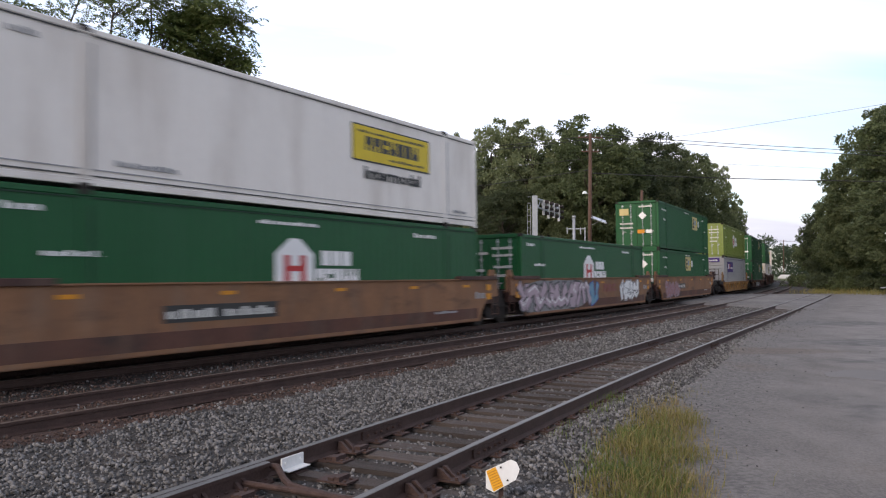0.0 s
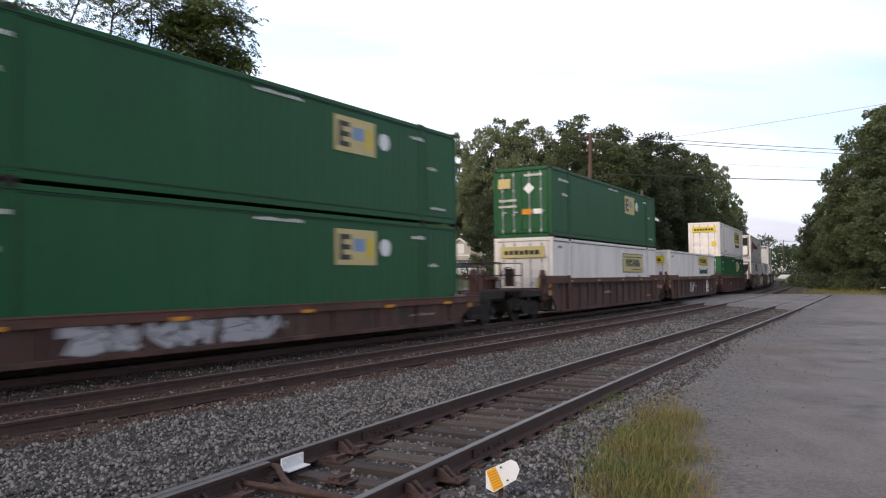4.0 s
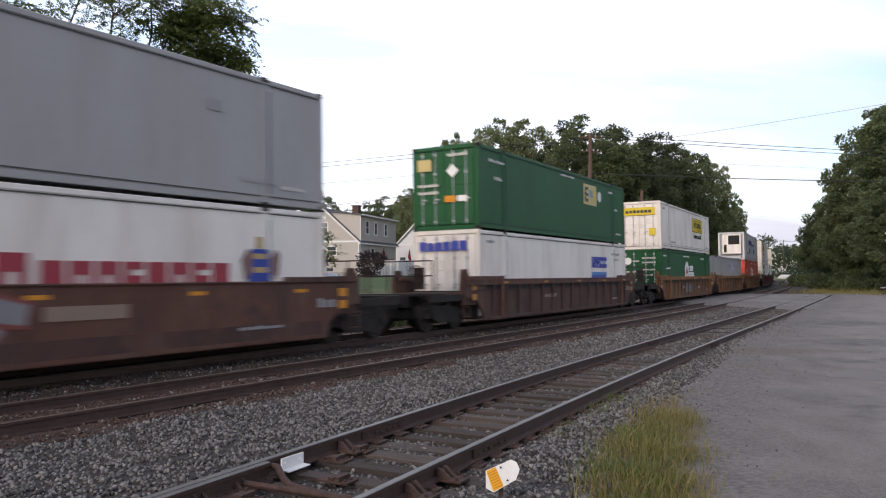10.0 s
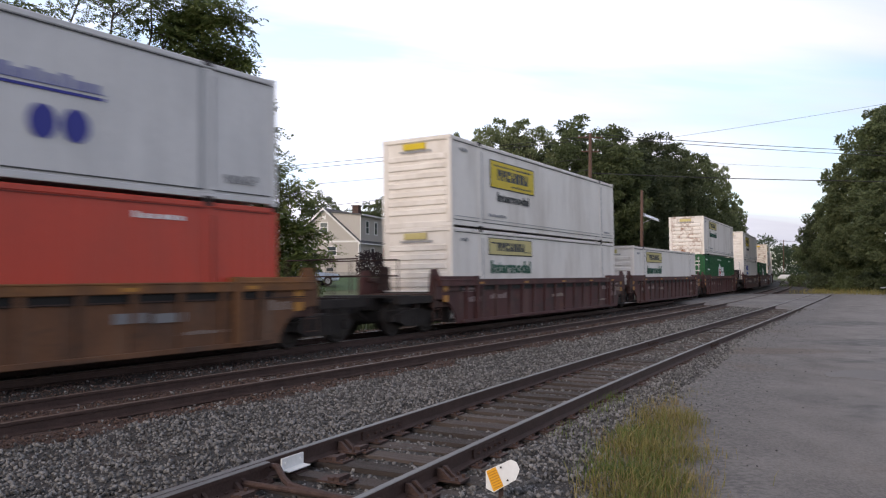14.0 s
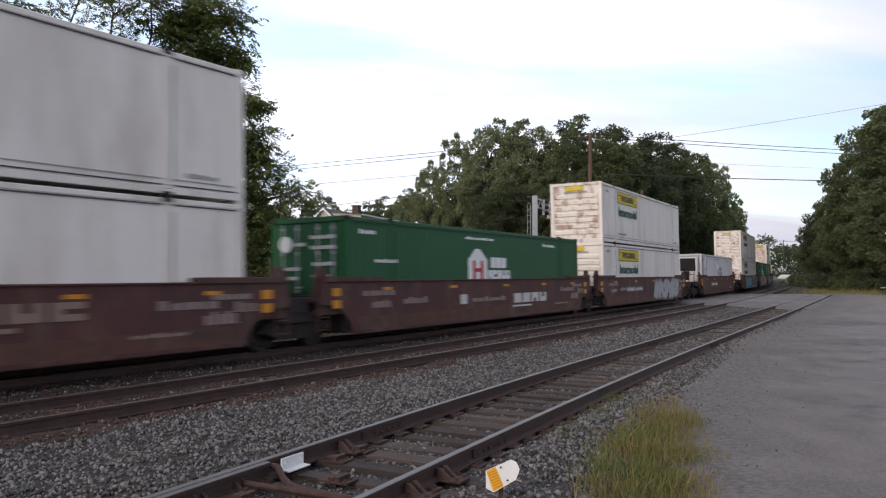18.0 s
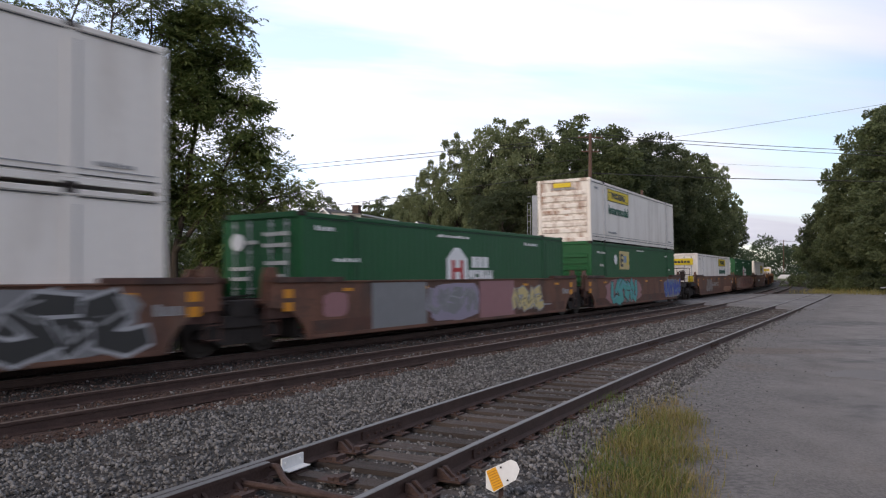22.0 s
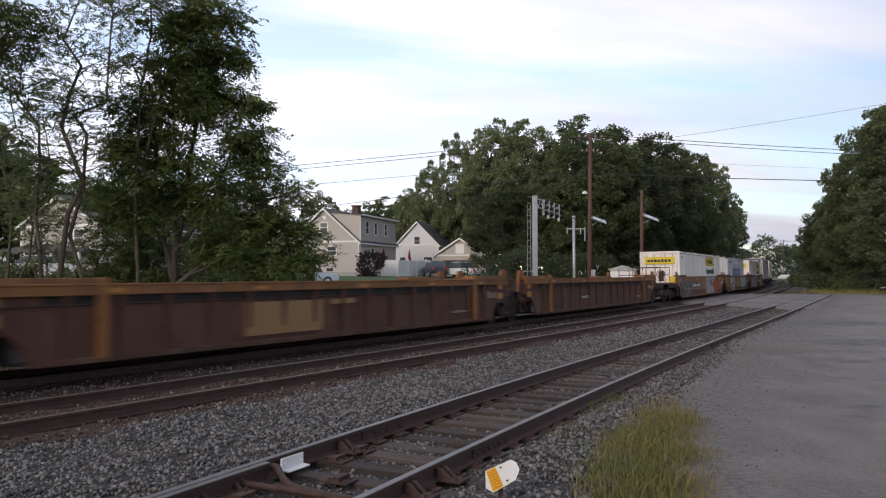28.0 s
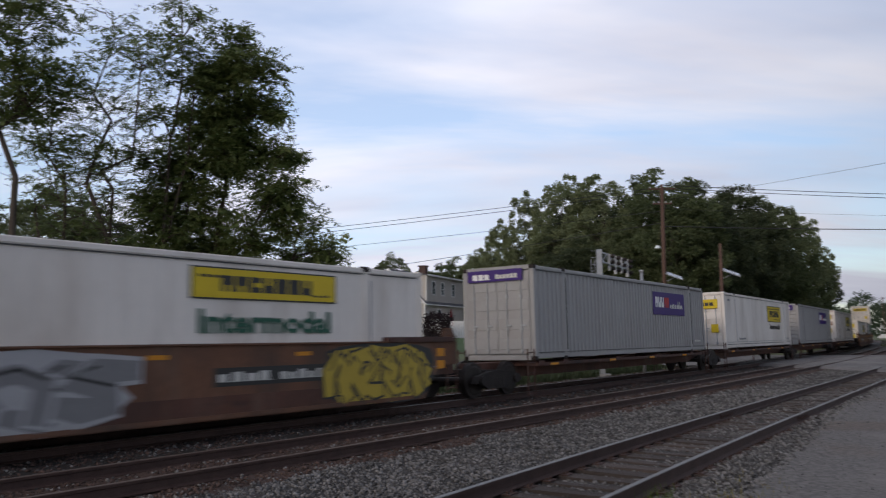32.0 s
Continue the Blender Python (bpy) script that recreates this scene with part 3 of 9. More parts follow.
def marker_sign():
    x, y = 0.50, 6.75
    t = thing("track_marker", "white marker with yellow reflector on a stake beside the siding", "track marker", m=pose(x, y, -0.16, 0, 0, 8))
    tilt = pose(0, 0, 0.20, -12, -22, 0)
    bm = bmesh.new()
    prism(bm, [(-0.165, -0.045), (-0.12, -0.105), (0.10, -0.085), (0.165, -0.02), (0.165, 0.045), (0.13, 0.085), (-0.11, 0.085)], -0.006, 0.006)
    part("face", bm, M_whitepaint, t, "white face with clipped corners").matrix_basis = tilt
    bm = bmesh.new()
    prism(bm, [(-0.118, -0.098), (-0.02, -0.09), (-0.02, 0.082), (-0.108, 0.082)], -0.010, -0.0065)
    refl = part("reflector", bm, mat("yellow_reflector", (0.75, 0.36, 0.01), 0.35, var=0.08, bump=0), t, "yellow reflector")
    refl.matrix_basis = tilt
    ridge = mat("amber_ridge", (0.45, 0.17, 0.005), 0.4, var=0.1, bump=0)
    for i in range(7):
        bm = bmesh.new()
        z = -0.078 + i * 0.022
        bx(bm, -0.106, -0.024, -0.0125, -0.0102, z, z + 0.006)
        part("ridge", bm, ridge, refl)
    bm = bmesh.new()
    bx(bm, -0.02, 0.02, 0.012, 0.03, -0.1, 0.2)
    part("stake", bm, M_plate, t)
    for bx_, bz in ((0.02, 0.06), (0.03, -0.06)):
        bm = bmesh.new()
        tube(bm, (bx_, -0.012, bz), (bx_, -0.005, bz), 0.009, n=8)
        part("bolt", bm, M_dark, t).matrix_basis = tilt


marker_sign()

# ---------------------------------------------------------------- train: materials
CONT = {
    "white": mat("white_container_paint", (0.78, 0.735, 0.69), 0.42, var=0.07, scale=1.2, fine=25, bump=0.06, dirt=(0.47, 0.41, 0.355), dirt_amount=0.6, stretch=(1, 1, 0.24), dirt_scale=0.9),
    "rusty": mat("rust_streaked_white_paint", (0.74, 0.70, 0.66), 0.55, var=0.08, scale=1.2, fine=25, bump=0.08, dirt=(0.22, 0.09, 0.035), dirt_amount=1.0, stretch=(1, 1, 0.30), dirt_scale=2.0),
    "green": mat("green_container_paint", (0.006, 0.080, 0.024), 0.5, var=0.18, spec=0.3, scale=1.0, fine=25, bump=0.06, dirt=(0.015, 0.092, 0.036), dirt_amount=0.5, stretch=(1, 1, 0.3)),
    "olive": mat("olive_container_paint", (0.185, 0.235, 0.045), 0.38, var=0.12, scale=1.0, fine=25, bump=0.06, dirt=(0.22, 0.26, 0.09), dirt_amount=0.4, stretch=(1, 1, 0.3)),
    "grey": mat("grey_container_paint", (0.335, 0.33, 0.33), 0.42, var=0.10, scale=1.0, fine=25, bump=0.06, dirt=(0.27, 0.25, 0.24), dirt_amount=0.5, stretch=(1, 1, 0.3)),
    "silver": mat("pale_grey_container_paint", (0.62, 0.61, 0.61), 0.40, var=0.10, scale=1.0, fine=25, bump=0.06, dirt=(0.42, 0.42, 0.43), dirt_amount=0.5, stretch=(1, 1, 0.3)),
    "steel": mat("steel_grey_container_paint", (0.43, 0.44, 0.46), 0.45, var=0.10, scale=1.0, fine=25, bump=0.06, dirt=(0.33, 0.32, 0.31), dirt_amount=0.5, stretch=(1, 1, 0.3)),
    "red": mat("red_container_paint", (0.52, 0.055, 0.03), 0.38, var=0.12, scale=1.0, fine=25, bump=0.06, dirt=(0.36, 0.06, 0.04), dirt_amount=0.5, stretch=(1, 1, 0.3)),
}
CAR = {
    "orange": mat("orange_brown_car_paint", (0.235, 0.115, 0.056), 0.7, var=0.25, scale=1.0, fine=20, bump=0.15, dirt=(0.125, 0.070, 0.047), dirt_amount=0.75, stretch=(1, 1, 0.5)),
    "yellow": mat("tan_yellow_car_paint", (0.29, 0.145, 0.038), 0.7, var=0.25, scale=1.0, fine=20, bump=0.15, dirt=(0.16, 0.08, 0.04), dirt_amount=0.75, stretch=(1, 1, 0.5)),
    "ochre": mat("ochre_rusty_car_paint", (0.235, 0.10, 0.032), 0.75, var=0.3, scale=1.0, fine=20, bump=0.15, dirt=(0.09, 0.05, 0.035), dirt_amount=0.85, stretch=(1, 1, 0.5)),
    "dark": mat("dark_brown_car_paint", (0.075, 0.034, 0.027), 0.75, var=0.3, scale=1.0, fine=20, bump=0.15, dirt=(0.03, 0.024, 0.022), dirt_amount=0.8, stretch=(1, 1, 0.5)),
    "brown": mat("brown_car_paint", (0.105, 0.045, 0.031), 0.75, var=0.3, scale=1.0, fine=20, bump=0.15, dirt=(0.055, 0.035, 0.028), dirt_amount=0.8, stretch=(1, 1, 0.5)),
    "maroon": mat("maroon_car_paint", (0.085, 0.030, 0.028), 0.7, var=0.25, scale=1.0, fine=20, bump=0.12, dirt=(0.035, 0.025, 0.025), dirt_amount=0.75, stretch=(1, 1, 0.5)),
    "rustbrown": mat("weathered_brown_car_paint", (0.155, 0.070, 0.044), 0.75, var=0.35, scale=1.0, fine=20, bump=0.2, dirt=(0.06, 0.04, 0.034), dirt_amount=0.85, stretch=(1, 1, 0.5)),
}
CAR["umber"] = mat("umber_car_paint", (0.15, 0.072, 0.042), 0.75, var=0.35, scale=1.0, fine=20, bump=0.2, dirt=(0.055, 0.04, 0.034), dirt_amount=0.85, stretch=(1, 1, 0.5))
CAR["ochre_side"] = mat("grimy_ochre_car_paint", (0.15, 0.07, 0.035), 0.8, var=0.35, scale=1.0, fine=20, bump=0.15, dirt=(0.05, 0.033, 0.027), dirt_amount=0.85, stretch=(1, 1, 0.4))
CAR["rusty_side"] = mat("dark_rust_car_paint", (0.092, 0.040, 0.025), 0.8, var=0.4, scale=1.0, fine=20, bump=0.15, dirt=(0.046, 0.027, 0.020), dirt_amount=0.85, stretch=(1, 1, 0.4))


def weather(m, seed):
    """Pale dust in upright smears, rust blooms and dark scuffs over a car's paint."""
    nt = m.node_tree
    N, L = nt.nodes.new, nt.links.new
    b = nt.nodes["Principled BSDF"]
    col = b.inputs["Base Color"].links[0].from_socket
    tc, oi = N("ShaderNodeTexCoord"), N("ShaderNodeObjectInfo")
    off = N("ShaderNodeVectorMath"); off.operation = "SCALE"
    off.inputs[0].default_value = (13.0, 29.0, 7.0)
    L(oi.outputs["Random"], off.inputs["Scale"])
    add = N("ShaderNodeVectorMath"); add.operation = "ADD"
    L(tc.outputs["Object"], add.inputs[0]); L(off.outputs[0], add.inputs[1])
    for k, (stretch, scale, lo, hi, amount, colour) in enumerate((((1, 1.6, 0.35), 0.9, 0.52, 0.72, 0.42, (0.21, 0.155, 0.115)), ((1, 1, 1), 1.7, 0.56, 0.74, 0.55, (0.17, 0.075, 0.035)), ((1, 0.5, 1.6), 1.1, 0.55, 0.68, 0.6, (0.04, 0.03, 0.026)))):
        mp = N("ShaderNodeMapping")
        mp.inputs["Location"].default_value = (seed * 3.1, k * 7.7, seed * 1.3)
        mp.inputs["Scale"].default_value = stretch
        L(add.outputs[0], mp.inputs[0])
        n = N("ShaderNodeTexNoise")
        n.inputs["Scale"].default_value, n.inputs["Detail"].default_value, n.inputs["Roughness"].default_value = scale, 8, 0.68
        L(mp.outputs[0], n.inputs["Vector"])
        r = N("ShaderNodeMapRange")
        r.inputs["From Min"].default_value, r.inputs["From Max"].default_value, r.inputs["To Max"].default_value = lo, hi, amount
        L(n.outputs["Fac"], r.inputs["Value"])
        mx = N("ShaderNodeMix"); mx.data_type = "RGBA"
        mx.inputs[7].default_value = (*colour, 1)
        L(r.outputs[0], mx.inputs[0]); L(col, mx.inputs[6])
        col = mx.outputs[2]
    L(col, b.inputs["Base Color"])


for i_, k_ in enumerate(CAR):
    weather(CAR[k_], i_)
CHORD = {"dark": "brown", "ochre_side": "ochre", "rusty_side": "ochre"}
CONT_DARK = {"green": mat("dark_green_seam", (0.004, 0.03, 0.014), 0.6, var=0.1, bump=0), "olive": mat("dark_olive_seam", (0.06, 0.08, 0.02), 0.6, var=0.1, bump=0),
             "red": mat("dark_red_seam", (0.18, 0.02, 0.012), 0.6, var=0.1, bump=0)}
INK = {}


def ink(name, color, rough=0.5):
    if name not in INK:
        INK[name] = mat(name, color, rough, var=0.10, scale=3, fine=30, bump=0.0)
    return INK[name]


P_yellow = ink("yellow_panel", (0.64, 0.475, 0.015))
P_fadedyellow = ink("faded_yellow_panel", (0.55, 0.47, 0.20))
P_black = ink("black_marking", (0.03, 0.03, 0.03))
P_white = ink("white_marking", (0.78, 0.78, 0.78))
P_green = ink("green_lettering", (0.018, 0.10, 0.062))
P_blue = ink("blue_marking", (0.03, 0.035, 0.26))
P_navy = ink("navy_marking", (0.02, 0.05, 0.30))
P_purple = ink("purple_panel", (0.045, 0.015, 0.16))
P_redm = ink("red_marking", (0.45, 0.03, 0.03))
P_grey = ink("grey_marking", (0.30, 0.30, 0.31))
P_pale = ink("pale_marking", (0.58, 0.57, 0.54))
P_cream = ink("cream_panel", (0.56, 0.45, 0.20))
P_amber = ink("amber_reflector", (0.62, 0.25, 0.01))
P_teal = ink("teal_spray_paint", (0.06, 0.33, 0.31))
P_pink = ink("pink_spray_paint", (0.30, 0.14, 0.15))
P_rose = ink("pale_rose_spray_paint", (0.42, 0.32, 0.37))
P_sky = ink("sky_blue_spray_paint", (0.14, 0.30, 0.42))
P_spray = ink("pale_spray_paint", (0.38, 0.38, 0.40))
P_mauve = ink("mauve_spray_paint", (0.29, 0.25, 0.33))
P_gold = ink("dull_yellow_spray_paint", (0.45, 0.33, 0.04))
P_brick = ink("faded_red_paint", (0.19, 0.05, 0.04))
P_haze = ink("greenish_grey_spray_paint", (0.24, 0.26, 0.23))
P_mist = ink("pale_blue_spray_paint", (0.27, 0.36, 0.40))
P_slate = ink("mid_grey_spray_paint", (0.20, 0.20, 0.21))
P_tanpanel = ink("orange_tan_panel", (0.36, 0.19, 0.08))
P_gspray = ink("green_spray_paint", (0.07, 0.20, 0.11))

# ---------------------------------------------------------------- train: containers
LEN, HGT, WID = 16.15, 2.90, 2.59
CACHE = {}


def cached(key, make):
    if key not in CACHE:
        CACHE[key] = make()
    return CACHE[key]


def body_mesh(color, length, depth, pitch, recess=0.0):
    """Corrugated walls, floor and roof; origin at the bottom middle, length along y."""
    def make():
        h, w = HGT, WID / 2 - 0.012
        y0, y1 = -length / 2 + 0.12 + recess, length / 2 - 0.12
        n = int((y1 - y0) / pitch)
        ys, xs = [], []
        for i in range(n):
            a = y0 + (y1 - y0) * i / n
            b = (y1 - y0) / n
            ys += [a, a + b * 0.36, a + b * 0.5, a + b * 0.86]
            xs += [0.0, 0.0, depth, depth]
        ys.append(y1); xs.append(0.0)
        V, F = [], []
        for sgn in (1, -1):
            o = len(V)
            for y, x in zip(ys, xs):
                V += [(sgn * (w - x), y, 0.16), (sgn * (w - x), y, h - 0.11)]
            for i in range(len(ys) - 1):
                a = o + 2 * i
                F.append((a, a + 2, a + 3, a + 1) if sgn > 0 else (a, a + 1, a + 3, a + 2))
        o = len(V)
        V += [(x, y, z) for z in (0.10, h - 0.06) for x in (-w + 0.04, w - 0.04) for y in (y0 - 0.05, y1 + 0.05)]
        F += [(o, o + 1, o + 3, o + 2), (o + 4, o + 6, o + 7, o + 5), (o, o + 2, o + 6, o + 4), (o + 1, o + 5, o + 7, o + 3)]
        return mesh_from("body", V, F, CONT[color])
    return cached(("body", color, length, depth, pitch, recess), make)


def box_mesh(name, dims, material, bevel=0.0):
    def make():
        bm = bmesh.new()
        bx(bm, -dims[0] / 2, dims[0] / 2, -dims[1] / 2, dims[1] / 2, -dims[2] / 2, dims[2] / 2)
        return to_mesh(name, bm, material, bevel=bevel)
    return cached((name, dims, material.name, bevel), make)


def sidebox(parent, name, material, u, z, w, h, thick=0.012, length=LEN, label="", x=WID / 2):
    """A thin plate on the right side wall: u metres from the leading end, z above the parent's base."""
    return put(name, box_mesh(name, (thick, round(w, 3), round(h, 3)), material), parent, pose(x + thick / 2 - 0.004, u - length / 2, z), label)


def endbox(parent, name, material, x, z, w, h, thick=0.012, length=LEN, y_extra=0.0, label=""):
    return put(name, box_mesh(name, (round(w, 3), thick, round(h, 3)), material), parent, pose(x, -length / 2 - thick / 2 - y_extra, z), label)


def text_mesh(word, material):
    def make():
        cu = bpy.data.curves.new("lettering", "FONT")
        cu.body = word
        cu.size = 1.0
        cu.extrude = 0.004
        cu.offset = 0.032
        cu.align_x = "CENTER"
        cu.resolution_u = 2
        ob = bpy.data.objects.new("lettering", cu)
        scene.collection.objects.link(ob)
        me = bpy.data.meshes.new_from_object(ob.evaluated_get(bpy.context.evaluated_depsgraph_get()))
        bpy.data.objects.remove(ob)
        me.materials.clear()
        me.materials.append(material)
        xs = [v.co.x for v in me.vertices]
        me["wide"] = max(xs) - min(xs)
        return me
    return cached(("text", word, material.name), make)


def lettering(parent, word, material, u, z, wide, high, length=LEN, x=WID / 2):
    me = text_mesh(word, material)
    k = wide / me["wide"]
    m = Matrix.Translation((x + 0.008, u - length / 2, z)) @ pose(0, 0, 0, 90, 0, 90) @ Matrix.Diagonal((k, high, 1, 1))
    return put("lettering", me, parent, m)


def bars(parent, material, u0, u1, z, h, n, seed=0, length=LEN, name="marking", x=WID / 2, thick=0.012):
    """Plain bars in place of writing: small lines as one strip with an uneven top, large ones block by block."""
    cell = (u1 - u0) / n
    if h < 0.3:
        def make():
            r = random.Random(seed)
            pts = [(0.0, 0.0), (u1 - u0, 0.0)]
            for i in reversed(range(n)):
                a, top, dip = i * cell, h * r.choice((0.72, 0.8, 1.0)), h * 0.05
                g = r.choice((0.6, 0.7, 0.8))
                pts += [(a + cell, dip), (a + cell * g, dip), (a + cell * g, top), (a, top)]
            bm = bmesh.new()
            prism(bm, pts, 0, thick, "x")
            return to_mesh(name, bm, material)
        me = cached(("bars", round(u1 - u0, 2), round(h, 3), n, seed, material.name, name, thick), make)
        return put(name, me, parent, pose(x - 0.002, u0 - length / 2, z))
    r = random.Random(seed)
    for i in range(n):
        ob = put("marking_block", block_mesh(round(cell * 0.84, 2), round(h, 2), r.randrange(4), material, thick), parent, pose(x - 0.002, u0 + i * cell - length / 2, z))
    return ob


def block_mesh(w, h, form, material, thick=0.012):
    """A plain block with one notch."""
    a, b = 0.34 * w, 0.68 * w
    pts = ([(0, 0), (w, 0), (w, h), (0, h)], [(0, 0), (a, 0), (a, h * 0.4), (b, h * 0.4), (b, 0), (w, 0), (w, h), (0, h)],
           [(0, 0), (w, 0), (w, h * 0.36), (a, h * 0.36), (a, h * 0.64), (w, h * 0.64), (w, h), (0, h)],
           [(0, 0), (w, 0), (w, h), (b, h), (b, h * 0.5), (a, h * 0.5), (a, h), (0, h)])[form]

    def make():
        bm = bmesh.new()
        prism(bm, pts, 0, thick, "x")
        return to_mesh("marking_block", bm, material)
    return cached(("block", w, h, form, material.name, thick), make)


def frame_parts(c, color, length):
    m = CONT[color]
    x, y = WID / 2 - 0.035, length / 2
    for sx in (-1, 1):
        put("top_rail", box_mesh("top_rail", (0.075, length - 0.3, 0.11), m, 0.012), c, pose(sx * x, 0, HGT - 0.085))
        put("bottom_rail", box_mesh("bottom_rail", (0.06, length - 0.3, 0.13), m, 0.012), c, pose(sx * x, 0, 0.115))
        for sy in (-1, 1):
            put("corner_post", box_mesh("corner_post", (0.15, 0.16, HGT - 0.24), m, 0.015), c, pose(sx * (WID / 2 - 0.075), sy * (y - 0.08), HGT / 2))
    cast = box_mesh("corner_casting", (0.165, 0.18, 0.118), M_dark if color not in ("white", "rusty", "silver") else CONT[color], 0.012)
    for sx in (-1, 1):
        for sy in (-1, 1):
            for z in (0.059, HGT - 0.059):
                put("corner_casting", cast, c, pose(sx * (WID / 2 - 0.0825), sy * (y - 0.09), z))
            if length > 14:
                put("lift_post", box_mesh("lift_post", (0.05, 0.2, HGT - 0.3), m, 0.01), c, pose(sx * (WID / 2 - 0.018), sy * 6.1, HGT / 2))
                put("lift_casting", box_mesh("lift_casting", (0.12, 0.26, 0.13), M_dark, 0.012), c, pose(sx * (WID / 2 - 0.055), sy * 6.1, HGT - 0.055))
                put("lift_casting", box_mesh("lift_casting", (0.12, 0.26, 0.10), M_dark, 0.012), c, pose(sx * (WID / 2 - 0.055), sy * 6.1, 0.05))


def doors(c, color, length):
    y = -length / 2
    m = CONT[color]

    def leaf():
        bm = bmesh.new()
        bx(bm, -0.565, 0.565, -0.02, 0.03, -1.25, 1.25)
        return to_mesh("door", bm, m)
    me = cached(("door", color), leaf)
    rod = cached(("rod",), lambda: rod_mesh())
    for sx in (-1, 1):
        d = put("door", me, c, pose(sx * 0.572, y + 0.01, HGT / 2))
        for z in (-0.95, -0.35, 0.25, 0.85):
            put("door_panel", box_mesh("door_panel", (1.04, 0.02, 0.34), m, 0.006), d, pose(0, -0.027, z))
        for k in (-0.22, 0.28):
            put("lock_rod", rod, d, pose(sx * k, -0.05, 0))
    put("door_header", box_mesh("door_header", (WID - 0.32, 0.12, 0.14), m, 0.01), c, pose(0, y + 0.06, HGT - 0.07))
    put("door_sill", box_mesh("door_sill", (WID - 0.32, 0.12, 0.16), m, 0.01), c, pose(0, y + 0.06, 0.08))


def rod_mesh():
    bm = bmesh.new()
    tube(bm, (0, 0, -1.27), (0, 0, 1.27), 0.021, n=6)
    for z in (-1.15, -0.5, 0.5, 1.15):
        bx(bm, -0.045, 0.045, -0.022, 0.022, z - 0.04, z + 0.04)
    bx(bm, -0.02, 0.16, -0.045, -0.02, -0.42, -0.37)
    return to_mesh("lock_rod", bm, M_galv)


def front_wall(c, color, length):
    """A bulkhead end with horizontal ribs."""
    m = CONT[color]

    def make():
        bm = bmesh.new()
        bx(bm, -WID / 2 + 0.1, WID / 2 - 0.1, -0.01, 0.02, 0.12, HGT - 0.1)
        return to_mesh("front_wall", bm, m)
    w = put("front_wall", cached(("front", color), make), c, pose(0, -length / 2 + 0.06, 0))
    rib = cached(("rib", color), lambda: to_mesh("wall_rib", prism_bm([(-0.05, -0.075), (0.0, -0.10), (0.0, 0.10), (-0.05, 0.075)], -1.08, 1.08), m))
    for i in range(7):
        put("wall_rib", rib, w, pose(0, -0.01, 0.5 + i * 0.29))
    put("top_beam", box_mesh("top_beam", (WID - 0.32, 0.10, 0.14), m, 0.01), c, pose(0, -length / 2 + 0.05, HGT - 0.07))
    put("bottom_beam", box_mesh("bottom_beam", (WID - 0.32, 0.10, 0.18), m, 0.01), c, pose(0, -length / 2 + 0.05, 0.09))


def prism_bm(pts, a, b):
    bm = bmesh.new()
    prism(bm, pts, a, b, "x")
    return bm


def reefer_end(c, color, length, style):
    y = -length / 2
    m = CONT[color]
    put("front_wall", box_mesh("reefer_wall", (WID - 0.3, 0.06, HGT - 0.2), CONT["grey"]), c, pose(0, y + 0.68, HGT / 2))
    u = put("cooling_unit", box_mesh("cooling_unit", (1.9, 0.4, 2.05), CONT["white"], 0.04), c, pose(0, y + 0.44, HGT - 1.25), "white refrigeration unit in the container end")
    if style == "frame":
        put("fan_opening", box_mesh("fan_opening", (1.1, 0.03, 0.95), M_black), u, pose(0.25, -0.212, 0.45))
        put("side_vent", box_mesh("side_vent", (0.28, 0.03, 0.8), M_black), u, pose(-0.62, -0.212, -0.45))
    elif style == "split":
        put("fan_opening", box_mesh("fan_opening", (0.9, 0.03, 0.9), M_black), u, pose(0.5, -0.212, 0.5))
        put("side_vent", box_mesh("side_vent", (0.75, 0.03, 0.75), ink("dark_grille", (0.10, 0.10, 0.11))), u, pose(-0.5, -0.212, 0.55))
        put("label_plate", box_mesh("label_plate", (0.35, 0.03, 0.12), P_redm), u, pose(0.1, -0.212, -0.6))
    else:
        def bowl():
            bm = bmesh.new()
            prism(bm, [(-0.95, 0.75), (0.95, 0.75), (0.95, 0.2), (0.55, -0.35), (-0.55, -0.35), (-0.95, 0.2)], -0.02, 0.02)
            return to_mesh("fan_opening", bm, M_black)
        put("fan_opening", cached(("bowl",), bowl), u, pose(0, -0.212, 0.1))
    for sx in (-1, 1):
        put("end_rail", cached(("erail",), lambda: vertical_tube(HGT - 0.3)), c, pose(sx * (WID / 2 - 0.10), y + 0.05, HGT / 2))
    put("top_beam", box_mesh("top_beam", (WID - 0.32, 0.08, 0.09), m, 0.01), c, pose(0, y + 0.05, HGT - 0.05))
    put("fuel_tank", box_mesh("fuel_tank", (1.9, 0.4, 0.26), M_galv, 0.04), c, pose(0, y + 0.32, 0.26))
    put("bottom_beam", box_mesh("bottom_beam", (WID - 0.32, 0.10, 0.12), m, 0.01), c, pose(0, y + 0.05, 0.06))


def vertical_tube(h):
    bm = bmesh.new()
    tube(bm, (0, 0, -h / 2), (0, 0, h / 2), 0.03, n=6)
    return to_mesh("end_rail", bm, M_galv)


